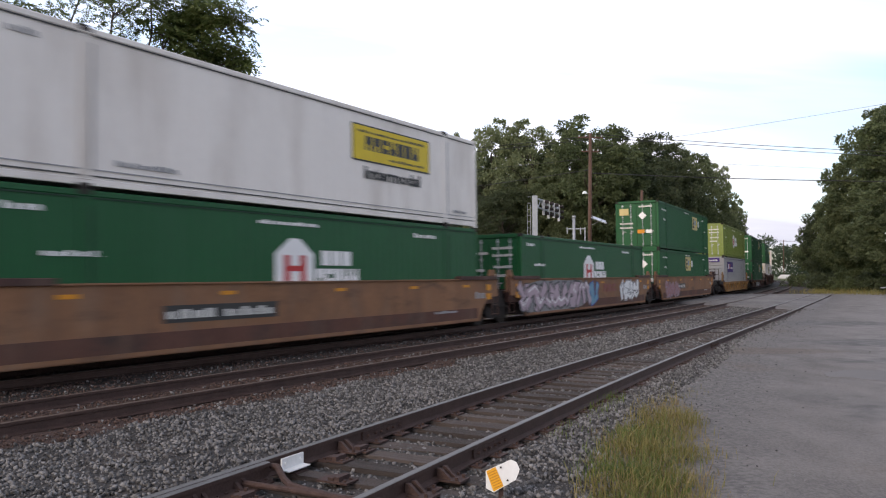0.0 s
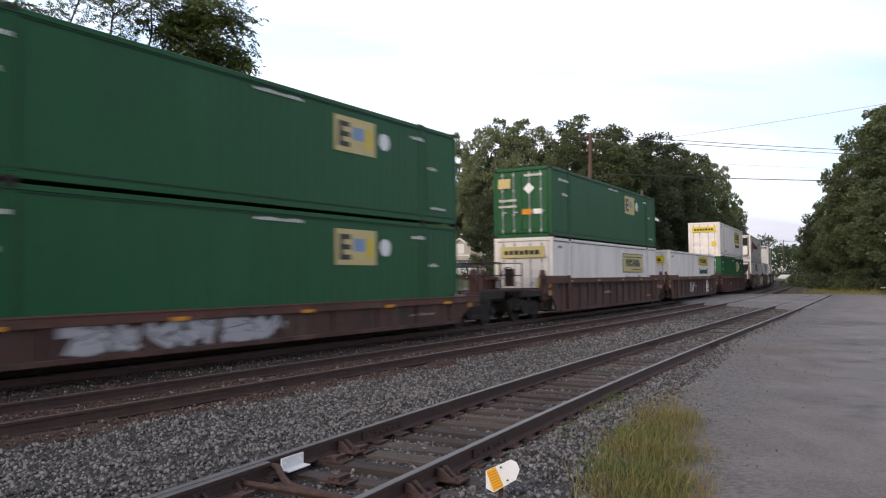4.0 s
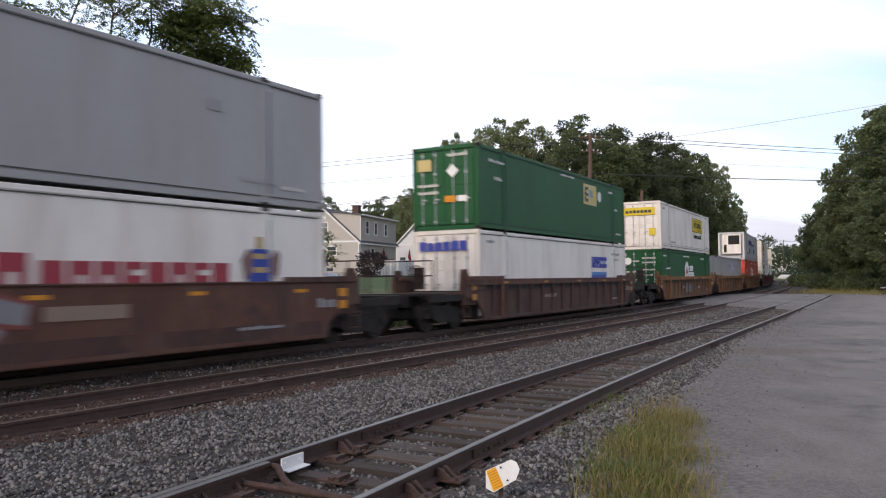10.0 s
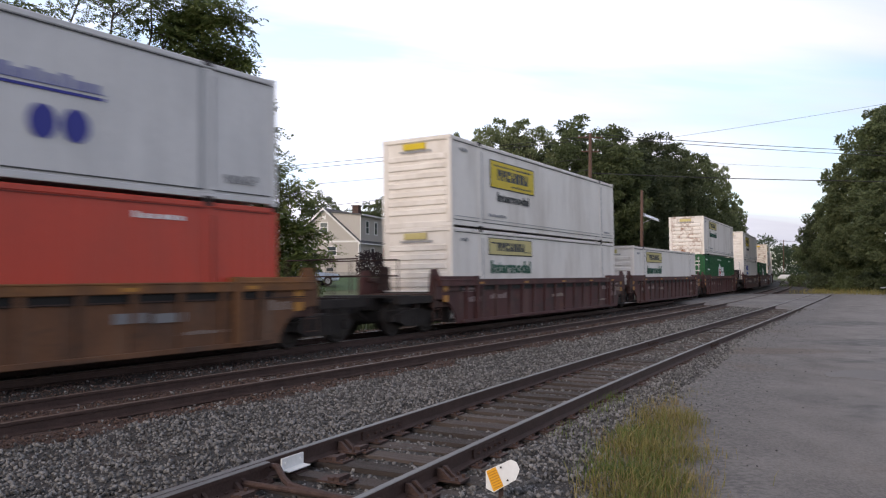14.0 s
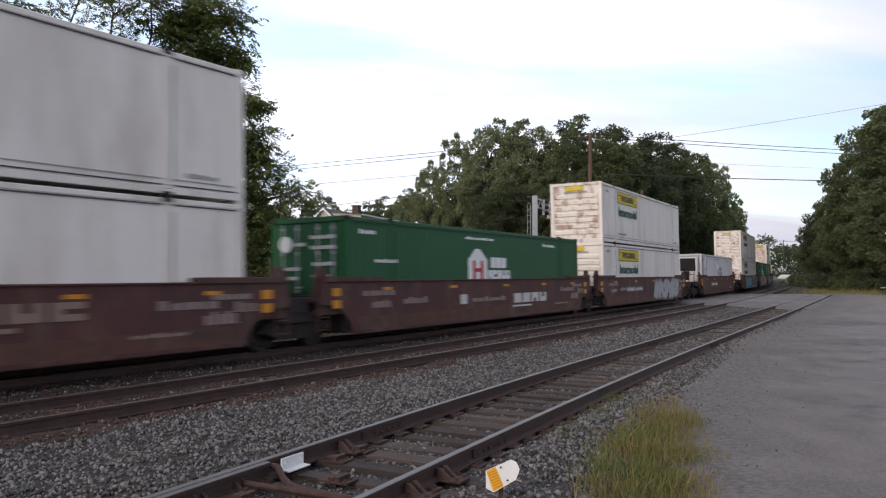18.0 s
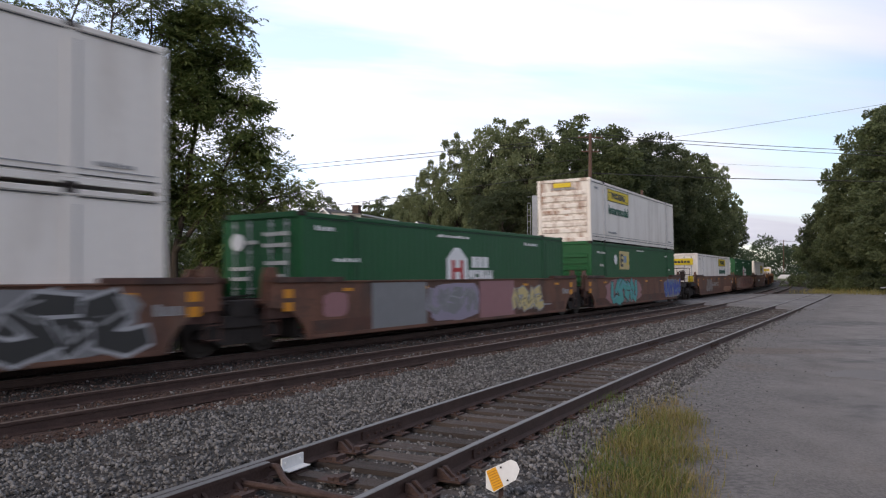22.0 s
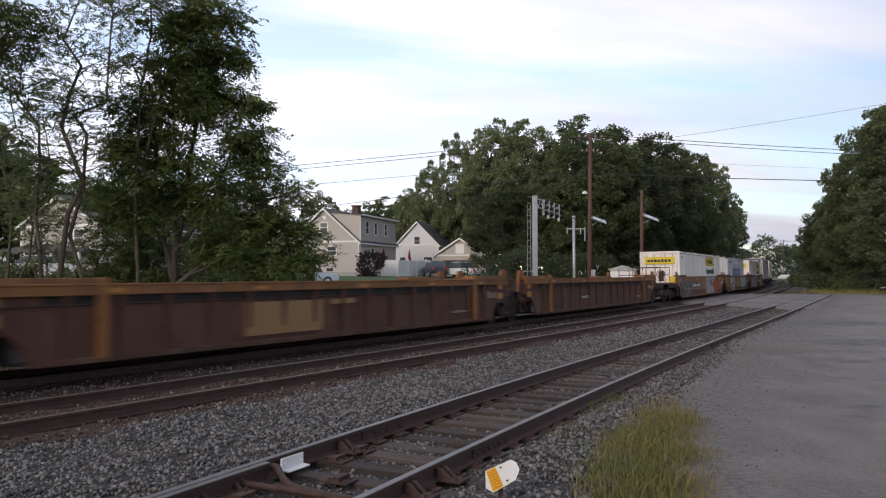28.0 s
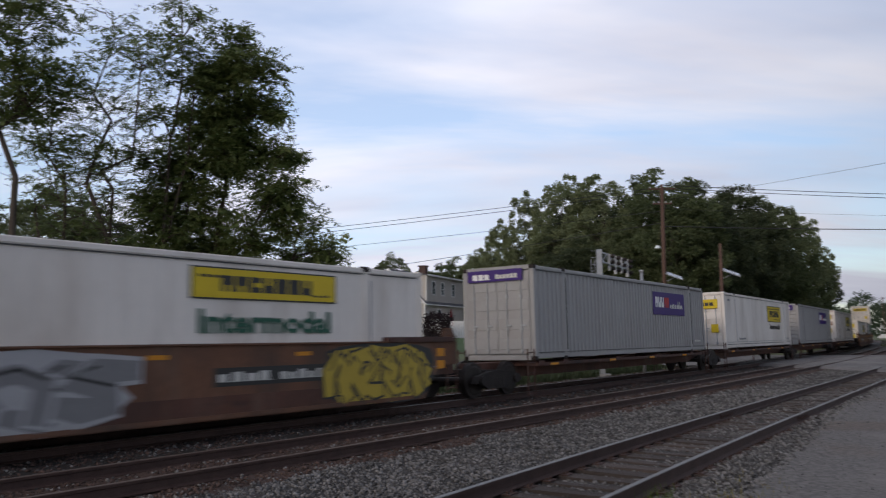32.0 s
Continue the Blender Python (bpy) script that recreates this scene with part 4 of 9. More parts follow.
def yellow_panel_marks(c, at_rear, wide, faded=False, dark=False, end="front", length=LEN):
    """Yellow panel with plain dark bars, and the word below it."""
    u = 11.4 if at_rear else 4.35 if wide else 4.6
    yel = P_fadedyellow if faded else P_yellow
    if wide:
        sidebox(c, "panel_edge", P_black, u, 2.34, 3.62, 0.60, 0.010, length)
        p = sidebox(c, "panel", yel, u, 2.34, 3.55, 0.54, 0.014, length, "yellow panel with dark bars")
        bars(c, P_black, u - 1.15, u + 1.15, 2.19, 0.30, 7, 3, length, thick=0.016)
        bars(c, P_black, u - 1.65, u - 1.1, 2.44, 0.05, 4, 5, length, thick=0.016)
        bars(c, P_black, u + 1.1, u + 1.65, 2.16, 0.05, 4, 6, length, thick=0.016)
        lettering(c, "Intermodal", P_black if dark else P_green, u, 1.43, 3.3, 0.60, length)
    else:
        sidebox(c, "panel_edge", P_black, u, 1.96, 3.72, 0.98, 0.010, length)
        p = sidebox(c, "panel", yel, u, 1.96, 3.64, 0.90, 0.014, length, "yellow panel with dark bars")
        bars(c, P_black, u - 1.3, u + 1.3, 1.78, 0.38, 7, 3, length, thick=0.016)
        bars(c, P_black, u - 1.6, u + 1.6, 2.24, 0.07, 14, 5, length, thick=0.016)
        bars(c, P_black, u - 0.2, u + 1.6, 1.60, 0.07, 8, 6, length, thick=0.016)
        lettering(c, "Intermodal", P_black, u, 1.04, 2.7, 0.44, length)
    if end == "doors":
        endbox(c, "panel", yel, 0, 2.30, 1.95, 0.46, 0.016, length, 0.075)
        bars_end(c, P_black, -0.8, 0.8, 2.2, 0.2, 7, length, 0.083)
        endbox(c, "label", yel, 0.78, 1.05, 0.36, 0.42, 0.016, length, 0.075)
    else:
        endbox(c, "panel", yel, -0.05, 2.62, 0.85, 0.2, 0.016, length, 0.0)
        bars_end(c, P_grey, -0.6, 0.6, 2.42, 0.07, 9, length, 0.0)


def bars_end(c, material, x0, x1, z, h, n, length=LEN, y_extra=0.0):
    def make():
        r = random.Random(n)
        bm = bmesh.new()
        cell = (x1 - x0) / n
        pts = [(x0, 0.0), (x1, 0.0)]
        for i in reversed(range(n)):
            a, top, dip = x0 + i * cell, h * r.uniform(0.8, 1), h * 0.06
            pts += [(a + cell, dip), (a + cell * 0.8, dip), (a + cell * 0.8, top), (a, top)]
        prism(bm, pts, -0.016, 0, "y")
        return to_mesh("marking", bm, material)
    me = cached(("ebars", x0, x1, h, n, material.name), make)
    return put("marking", me, c, pose(0, -length / 2 - y_extra, z))


def shield_marks(c, u=7.35, emblem=P_redm, words=P_white, six=False, door=True):
    def shield():
        bm = bmesh.new()
        if six:
            prism(bm, [(-0.64, -0.02), (0, -0.36), (0.64, -0.02), (0.64, 0.66), (0, 1.02), (-0.64, 0.66)], 0, 0.012, "x")
        else:
            prism(bm, [(-0.66, -0.15), (0.66, -0.15), (0.66, 0.66), (0.16, 1.02), (-0.16, 1.02), (-0.66, 0.66)], 0, 0.012, "x")
        return to_mesh("emblem", bm, P_white)
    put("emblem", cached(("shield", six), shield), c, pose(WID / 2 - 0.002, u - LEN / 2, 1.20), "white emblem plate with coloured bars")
    e = P_redm if emblem is None else emblem
    for dx in (-0.27, 0.27):
        sidebox(c, "emblem_bar", e, u + dx, 1.52, 0.2, 0.62, 0.02)
    sidebox(c, "emblem_bar", e, u, 1.52, 0.36, 0.13, 0.021)
    bars(c, words, u + 0.95, u + 2.15, 1.60, 0.36, 3, 2)
    bars(c, words, u + 0.75, u + 2.45, 1.16, 0.36, 5, 4)
    bars(c, words, 6.2, 8.2, 2.52, 0.09, 12, 7)
    bars(c, words, 12.4, 13.6, 2.45, 0.12, 6, 8)
    bars(c, words, 0.5, 1.2, 2.45, 0.12, 4, 9)
    bars(c, words, 1.2, 2.3, 1.7, 0.10, 5, 10)
    if door:
        def disc():
            bm = bmesh.new()
            prism(bm, [(0.22 * math.cos(i * math.pi / 8), 0.22 * math.sin(i * math.pi / 8)) for i in range(16)], -0.012, 0, "y")
            return to_mesh("round_label", bm, words)
        put("round_label", cached(("enddisc", words.name), disc), c, pose(-0.72, -LEN / 2 - 0.075, 2.2), "round label on the door")
        for x0, x1, z in ((-0.42, -0.05, 2.14), (0.14, 0.98, 2.32), (0.14, 0.98, 2.05), (0.2, 0.95, 1.62), (-0.95, -0.2, 1.5), (-0.95, -0.3, 1.25), (0.2, 0.8, 1.3)):
            bars_end(c, P_pale, x0, x1, z, 0.10, 6, LEN, 0.075)


def cream_marks(c, u=5.15, end=True):
    sidebox(c, "panel", P_cream, u, 2.08, 1.7, 0.92, 0.012, LEN, "cream panel with dark bars")
    sidebox(c, "panel_bar", P_black, u - 0.62, 2.08, 0.16, 0.66, 0.016)
    for dz in (-0.26, 0.0, 0.26):
        sidebox(c, "panel_bar", P_black, u - 0.40, 2.08 + dz, 0.32, 0.13, 0.016)
    sidebox(c, "panel_bar", ink("faded_blue_panel", (0.20, 0.30, 0.45)), u + 0.12, 2.14, 0.5, 0.34, 0.016)
    sidebox(c, "panel_bar", P_yellow, u + 0.55, 2.08, 0.26, 0.5, 0.016)

    def disc():
        bm = bmesh.new()
        prism(bm, [(0.24 * math.cos(i * 0.52), 0.24 * math.sin(i * 0.52)) for i in range(12)], 0, 0.012, "x")
        return to_mesh("round_label", bm, P_white)
    put("round_label", cached(("disc",), disc), c, pose(WID / 2 - 0.002, u - 1.5 - LEN / 2 if u < 8 else u + 1.28 - LEN / 2, 2.1), "white round label")
    bars(c, P_pale, 0.8, 2.0, 2.35, 0.10, 6, 11)
    bars(c, P_pale, 7.4, 9.0, 2.6, 0.08, 10, 12)
    bars(c, P_pale, 13.6, 14.3, 2.4, 0.11, 4, 13)
    bars(c, P_pale, 1.2, 1.8, 1.75, 0.12, 3, 14)
    bars(c, P_pale, 14.5, 15.0, 1.6, 0.10, 3, 15)
    if end:
        endbox(c, "label", P_cream, -0.75, 2.25, 0.55, 0.4, 0.016, LEN, 0.075)
        endbox(c, "label", P_white, 0.35, 2.0, 0.34, 0.34, 0.016, LEN, 0.075).rotation_euler[1] = radians(45)
        endbox(c, "label", P_amber, 0.25, 1.05, 0.42, 0.22, 0.016, LEN, 0.075)
        endbox(c, "label", P_white, 0.72, 1.05, 0.36, 0.2, 0.016, LEN, 0.075)
        for z in (1.5, 1.25):
            bars_end(c, P_pale, -1.0, -0.2, z, 0.10, 6, LEN, 0.075)
        bars_end(c, P_pale, 0.15, 0.95, 2.5, 0.10, 6, LEN, 0.075)


def purple_marks(c, u=4.0, faded=False, rear=False, length=LEN):
    col = ink("faded_violet_panel", (0.37, 0.36, 0.43)) if faded else P_purple
    sidebox(c, "panel", col, u, 2.02, 3.7, 0.93, 0.012, length, "dark purple panel with pale bars")
    bars(c, P_white if not faded else P_grey, u - 1.6, u - 0.6, 1.86, 0.42, 3, 21, length, thick=0.016)
    bars(c, P_redm if not faded else P_grey, u - 0.58, u - 0.02, 1.86, 0.42, 2, 22, length, thick=0.016)
    bars(c, P_pale, u + 0.08, u + 1.65, 1.84, 0.2, 8, 23, length, thick=0.016)
    bars(c, P_grey, 12.6, 13.0, 1.9, 0.25, 2, 24, length)
    bars(c, P_grey, 13.5, 14.6, 0.5, 0.12, 6, 25, length)
    endbox(c, "panel", col, -0.05, 2.62, 2.0, 0.36, 0.016, length, 0.075)
    bars_end(c, P_white, -0.85, -0.2, 2.5, 0.2, 3, length, 0.083)
    bars_end(c, P_pale, 0.0, 0.8, 2.52, 0.14, 6, length, 0.083)


def blue_marks(c):
    """Blue bars and pairs of blue dots on the pale grey refrigerated box."""
    bars(c, P_blue, 5.0, 8.4, 1.72, 0.48, 8, 31)
    bars(c, ink("slate_blue_lettering", (0.16, 0.17, 0.36)), 8.5, 11.8, 1.70, 0.24, 12, 32)
    sidebox(c, "underline", P_blue, 8.4, 1.62, 6.8, 0.05)
    # grey strips paint the shading of the recessed posts
    for u in (2.45, 14.1):
        sidebox(c, "post_band", ink("grey_post_shade", (0.30, 0.31, 0.33)), u, 1.45, 0.30, 2.5, 0.008, LEN, "grey strip painting the shade of a recessed post")

    def dot():
        bm = bmesh.new()
        prism(bm, [(0.26 * math.cos(i * math.pi / 8), 0.30 * math.sin(i * math.pi / 8)) for i in range(16)], 0, 0.012, "x")
        return to_mesh("dot", bm, P_blue)
    for u in (5.5, 6.1, 10.65, 11.25):
        put("dot", cached(("dot",), dot), c, pose(WID / 2 - 0.002, u - LEN / 2, 1.06))
    bars(c, ink("slate_blue_lettering", (0.16, 0.17, 0.36)), 2.7, 4.9, 0.68, 0.14, 9, 33)
    bars(c, P_grey, 14.6, 15.6, 0.5, 0.12, 5, 34)
    bars(c, P_grey, 2.9, 4.2, 0.75, 0.14, 6, 35)


def violet_marks(c):
    """Pale blocks with a heavy dark shade behind them, grey blocks beside, and a violet line below."""
    dark = ink("charcoal_lettering", (0.07, 0.07, 0.08))
    sidebox(c, "shade_band", dark, 7.2, 2.40, 2.4, 0.26, 0.008)
    sidebox(c, "shade_band", dark, 6.1, 2.08, 0.2, 0.7, 0.008)
    bars(c, dark, 6.22, 8.45, 1.70, 0.58, 5, 42)
    r = random.Random(4)
    for i in range(5):
        sidebox(c, "marking_block", P_white, 6.45 + i * 0.45, 1.97 + r.uniform(-0.03, 0.03), 0.16, 0.46, 0.018)
    bars(c, P_grey, 8.55, 9.8, 1.74, 0.36, 4, 43)
    bars(c, ink("violet_lettering", (0.16, 0.14, 0.42)), 5.3, 10.4, 1.26, 0.17, 10, 44)
    bars(c, P_grey, 14.6, 15.5, 2.3, 0.14, 4, 45)
    bars(c, P_grey, 3.0, 4.4, 2.45, 0.10, 7, 46)


def script_marks(c, low=False):
    """A crest in brown, navy and gold, and a line of dark red blocks."""
    red = ink("dark_red_lettering", (0.30, 0.03, 0.05))
    navy, gold, brown = P_navy, ink("dull_gold_marking", (0.42, 0.30, 0.14)), ink("brown_crest", (0.20, 0.11, 0.10))

    def body():
        bm = bmesh.new()
        prism(bm, [(0, -0.62), (0.24, -0.5), (0.34, -0.2), (0.36, 0.28), (0.22, 0.52), (-0.22, 0.52), (-0.36, 0.28), (-0.34, -0.2), (-0.24, -0.5)], 0, 0.012, "x")
        return to_mesh("crest", bm, navy)

    def wing():
        bm = bmesh.new()
        prism(bm, [(0, -0.3), (0.16, -0.1), (0.2, 0.3), (0.08, 0.42), (-0.1, 0.2)], 0, 0.014, "x")
        return to_mesh("crest_wing", bm, brown)
    u, z = (14.0, 1.42) if low else (2.95, 1.72)
    crest = put("crest", cached(("crest",), body), c, pose(WID / 2 - 0.002, u - LEN / 2, z), "navy and gold crest")
    for k in (-0.3, 0.06, 0.36):
        put("crest_bar", box_mesh("crest_bar", (0.016, 0.42, 0.12), gold), crest, pose(0.007, 0, k))
    for sx in (-1, 1):
        put("crest_wing", cached(("wing",), wing), crest, pose(0.002, sx * 0.42, 0.1, 0, 0, 0))
    put("crest_bar", box_mesh("crest_bar", (0.016, 0.2, 0.26), gold), crest, pose(0.005, 0, 0.66))
    if low:
        bars(c, red, 7.6, 8.9, 1.22, 0.52, 2, 51)
        bars(c, red, 9.0, 13.2, 1.22, 0.40, 8, 55)
    else:
        bars(c, red, 3.95, 6.1, 1.44, 0.66, 3, 52)
        bars(c, red, 6.2, 9.75, 1.44, 0.46, 7, 56)
    bars(c, ink("pale_blue_lettering", (0.30, 0.42, 0.60)), 2.9 if low else 10.4, 5.2 if low else 13.4, 1.95 if low else 2.05, 0.24, 6, 53)
    if low:
        bars(c, P_grey, 5.3, 7.3, 1.95, 0.22, 5, 57)
    bars(c, P_grey, 12.2, 14.0, 0.9, 0.12, 8, 54)


def blue_stripe_marks(c, front=False):
    blue = ink("blue_lettering", (0.04, 0.06, 0.36))
    u, z = (2.65, 1.80) if front else (11.1, 1.68)
    bars(c, blue, u, u + 2.1, z, 0.50, 6, 61)
    sidebox(c, "stripe", ink("light_blue_stripe", (0.05, 0.20, 0.46)), u + 1.0, z - 0.26, 2.0, 0.13)
    sidebox(c, "stripe", blue, u + 0.97, z - 0.39, 2.0, 0.13)
    if front:
        bars(c, P_grey, 0.5, 1.7, 2.22, 0.12, 5, 62)
        bars(c, P_grey, 0.7, 1.5, 1.95, 0.08, 4, 63)
    else:
        bars_end(c, blue, -1.0, 0.9, 2.2, 0.34, 6, LEN, 0.075)
        bars(c, P_grey, 13.9, 15.2, 2.3, 0.12, 5, 62)
        bars(c, P_grey, 14.2, 15.0, 2.05, 0.08, 4, 63)


def ring_marks(c, length):
    blue = ink("deep_blue_lettering", (0.05, 0.07, 0.26))

    def ring(gap):
        bm = bmesh.new()
        n, a0 = 18, 0.7 * gap
        ts = [a0 + (2 * math.pi - 2 * a0) * i / n for i in range(n + 1)]
        o = [(0.36 * math.cos(t), 0.40 * math.sin(t)) for t in ts]
        i_ = [(0.22 * math.cos(t), 0.26 * math.sin(t)) for t in ts[::-1]]
        prism(bm, o + i_, 0, 0.012, "x")
        return to_mesh("ring_mark", bm, blue)
    for i, gap in enumerate((0.04, 0.04, 0.04, 0.04, 0.04)):
        put("ring_mark", ring(gap), c, pose(WID / 2 + 0.002, 3.88 + i * 1.19 - length / 2, 1.59))
    sidebox(c, "panel", P_pale, 6.46, 2.48, 2.5, 0.42, 0.01, length, "pale painted-over patch")
    bars(c, P_navy, 0.8, 2.4, 2.4, 0.16, 7, 71, length)


LABELS = {
    "yellow_panel": "white container with a yellow panel and green lettering", "shield": "container with a white emblem plate",
    "cream": "dark green container with a cream panel", "purple": "grey container with a dark purple panel",
    "violet": "white refrigerated container with grey and violet bars", "script": "white refrigerated container with dark red marks",
    "blue": "pale grey refrigerated container with blue marks and dots", "blue_stripe": "white container with a blue emblem",
    "rings": "pale grey forty-foot container with big dark blue rings", "plain": "plain corrugated freight container"}
COLOR_WORD = {"white": "white", "rusty": "rust-streaked white", "green": "dark green", "olive": "olive green", "grey": "grey", "silver": "pale grey", "red": "red"}


def container(spec, tier):
    """spec: colour, livery, leading end, options."""
    color, livery, end = spec[:3]
    opt = spec[3] if len(spec) > 3 else {}
    length = opt.get("length", LEN)
    base = LABELS[livery]
    if livery in ("shield", "plain"):
        base = COLOR_WORD[color] + " " + base
    elif color == "rusty":
        base = base.replace("white", "rust-streaked white")
    c = thing("shipping_container", base + (", stacked" if tier else ""), "container", "containers on the train")
    iso = opt.get("iso", False)
    put("body", body_mesh(color, length, 0.048 if iso else 0.010, 0.28 if iso else 0.30, 0.58 if end in ("frame", "bowl", "split") else 0.0), c)
    frame_parts(c, color, length)
    if end == "doors":
        doors(c, color, length)
    elif end == "front":
        front_wall(c, opt.get("endcolor", color), length)
    else:
        reefer_end(c, color, length, end)
    back = cached(("back", color), lambda: box_mesh("rear_wall", (WID - 0.2, 0.05, HGT - 0.2), CONT[color]))
    put("rear_wall", back, c, pose(0, length / 2 - 0.05, HGT / 2))
    if livery == "yellow_panel":
        yellow_panel_marks(c, opt.get("rear", end == "doors"), opt.get("wide", False), opt.get("faded", False), opt.get("dark", False), "doors" if end == "doors" else "front", length)
    elif livery == "shield":
        shield_marks(c, opt.get("u", 7.35), opt.get("emblem", P_redm), opt.get("words", P_white), opt.get("six", False), end == "doors")
    elif livery == "cream":
        cream_marks(c, opt.get("u", 11.0 if end == "doors" else 5.15), end == "doors")
    elif livery == "purple":
        purple_marks(c, opt.get("u", 4.05), opt.get("faded", False), length=length)
    elif livery == "violet":
        violet_marks(c)
    elif livery == "script":
        script_marks(c, opt.get("low", False))
    elif livery == "blue":
        blue_marks(c)
    elif livery == "blue_stripe":
        blue_stripe_marks(c, bool(opt.get("genset")))
    elif livery == "rings":
        ring_marks(c, length)
    bars(c, P_grey if color in ("white", "rusty", "silver") else P_pale, length - 1.5, length - 0.7, 0.42, 0.09, 6, 91, length)
    if color in ("white", "rusty"):
        bars(c, P_grey, 2.6, 4.0, 0.46, 0.10, 8, 92, length)
        bars(c, P_grey, 0.6, 1.1, 2.45, 0.12, 4, 93, length)
        sidebox(c, "side_seam", P_grey, length / 2, 0.34, length - 0.5, 0.022, 0.009, length)
    seam = ink("dark_seam", (0.05, 0.05, 0.05)) if color not in ("green", "olive", "red") else CONT_DARK[color]
    for z in (0.225, 2.735) if length > 14 else (0.225,):
        sidebox(c, "side_seam", seam, length / 2, z, length - 0.4, 0.026, 0.010, length)
    if length > 14:
        for u in (length / 2 - 6.1, length / 2 + 6.1):
            # thin darker upright line along each lift post
            sidebox(c, "post_stain", P_grey if color in ("white", "rusty", "silver") else seam, u + 0.13, 1.45, 0.03, 2.3, 0.016, length)
    if opt.get("genset"):
        g = put("generator", box_mesh("generator", (0.95, 0.5, 0.95), M_black, 0.05), c, pose(0.35, -length / 2 - 0.30, 1.35), "black clip-on generator")
        put("generator_grille", box_mesh("generator_grille", (0.6, 0.03, 0.55), M_dark), g, pose(0, -0.26, 0.05))
    return c


# ---------------------------------------------------------------- train: cars
def ribbon(pts, w, x0, x1):
    """A thick bent stroke in the y-z plane as one closed band, wider and narrower along its way."""
    bm = bmesh.new()
    n = len(pts)
    rows = []
    for i, q in enumerate(pts):
        a, b = Vector(pts[max(i - 1, 0)]), Vector(pts[min(i + 1, n - 1)])
        d = (b - a).normalized()
        m = Vector((-d.y, d.x)) * (w / 2) * (1.15 if i % 2 else 0.9)
        e = d * (w * 0.35) * (-1 if i == 0 else 1 if i == n - 1 else 0)
        p0, p1 = Vector(q) + m + e, Vector(q) - m + e
        rows.append([bm.verts.new(v) for v in ((x0, p0.x, p0.y), (x1 + 0.0002 * i, p0.x, p0.y), (x1 + 0.0002 * i, p1.x, p1.y), (x0, p1.x, p1.y))])
    for r0, r1 in zip(rows, rows[1:]):
        for k in range(4):
            bm.faces.new((r0[k], r0[(k + 1) % 4], r1[(k + 1) % 4], r1[k]))
    bm.faces.new(rows[0][::-1])
    bm.faces.new(rows[-1])
    bmesh.ops.recalc_face_normals(bm, faces=bm.faces[:])
    return bm


def graffiti(car, u0, u1, z0, z1, fill, edge, shine, n, seed, x):
    """Sprayed interlocking hooks, bends and arrows with no word in them: each a rim, a filling and a thin highlight, as thin layers on the car's side."""
    r = random.Random(seed)
    h = z1 - z0
    count = max(2, round(n * 1.7))
    cell = (u1 - u0) / count
    for i in range(count):
        w = min(0.30 * h, 0.55 * cell + 0.04) * r.uniform(0.8, 1.15)
        c0, up = u0 - LEN / 2 + (i + 0.5) * cell, r.random() < 0.5
        span_ = cell * r.uniform(0.75, 1.3)
        form, mirror = r.randrange(4), r.choice((-1, 1))
        if form == 0:
            way = [(-0.6, 0.1), (-0.5, 0.62), (-0.1, 0.95), (0.35, 0.72), (0.2, 0.45), (0.6, 0.05)]
        elif form == 1:
            way = [(0.7, 0.88), (0.1, 0.98), (-0.45, 0.7), (0.2, 0.45), (0.5, 0.2), (-0.2, 0.02), (-0.7, 0.12)]
        elif form == 2:
            way = [(-0.8, 0.55), (-0.3, 0.9), (0.0, 0.35), (0.4, 0.1), (0.75, 0.5), (0.55, 0.95)]
        else:
            way = [(-0.5, 1.0), (-0.62, 0.35), (-0.2, 0.02), (0.3, 0.3), (0.1, 0.62), (0.7, 0.8)]
        way = [(c0 + mirror * q * span_ + r.uniform(-0.2, 0.2) * cell, z0 + w * 0.6 + (v if up else 1 - v) * (h - w * 1.2) + r.uniform(-0.05, 0.05) * h) for q, v in way]
        way = [(q, min(z1 - w * 0.5, max(z0 + w * 0.5, v))) for q, v in way]
        dx = 0.0022 * (i % 3)
        mark = part("graffiti_mark", ribbon(way, w * 1.4, x, x + 0.003 + dx), edge, car)
        part("filling", ribbon(way, w, x, x + 0.0052 + dx), fill, mark)
        part("highlight", ribbon([(q + w * 0.1, v + w * 0.2) for q, v in way[1:4]], w * 0.16, x, x + 0.0085 + dx), shine, mark)


def cloud(car, u0, u1, z0, z1, fill, seed, x):
    """A soft-cornered field of sprayed ground colour."""
    r = random.Random(seed)
    pts = []
    for k in range(28):
        t = 2 * math.pi * k / 28
        cx, cz = math.cos(t), math.sin(t)
        q = (abs(cx) ** 4 + abs(cz) ** 4) ** -0.25 * r.uniform(0.9, 1.04)
        pts.append(((u0 + u1) / 2 - LEN / 2 + q * cx * (u1 - u0) / 2, min(z1, max(z0, (z0 + z1) / 2 + q * cz * (z1 - z0) / 2))))
    bm = bmesh.new()
    prism(bm, pts, x - 0.002, x + 0.001 + 0.0009 * (seed % 7 % 3), "x")
    return part("sprayed_field", bm, fill, car)


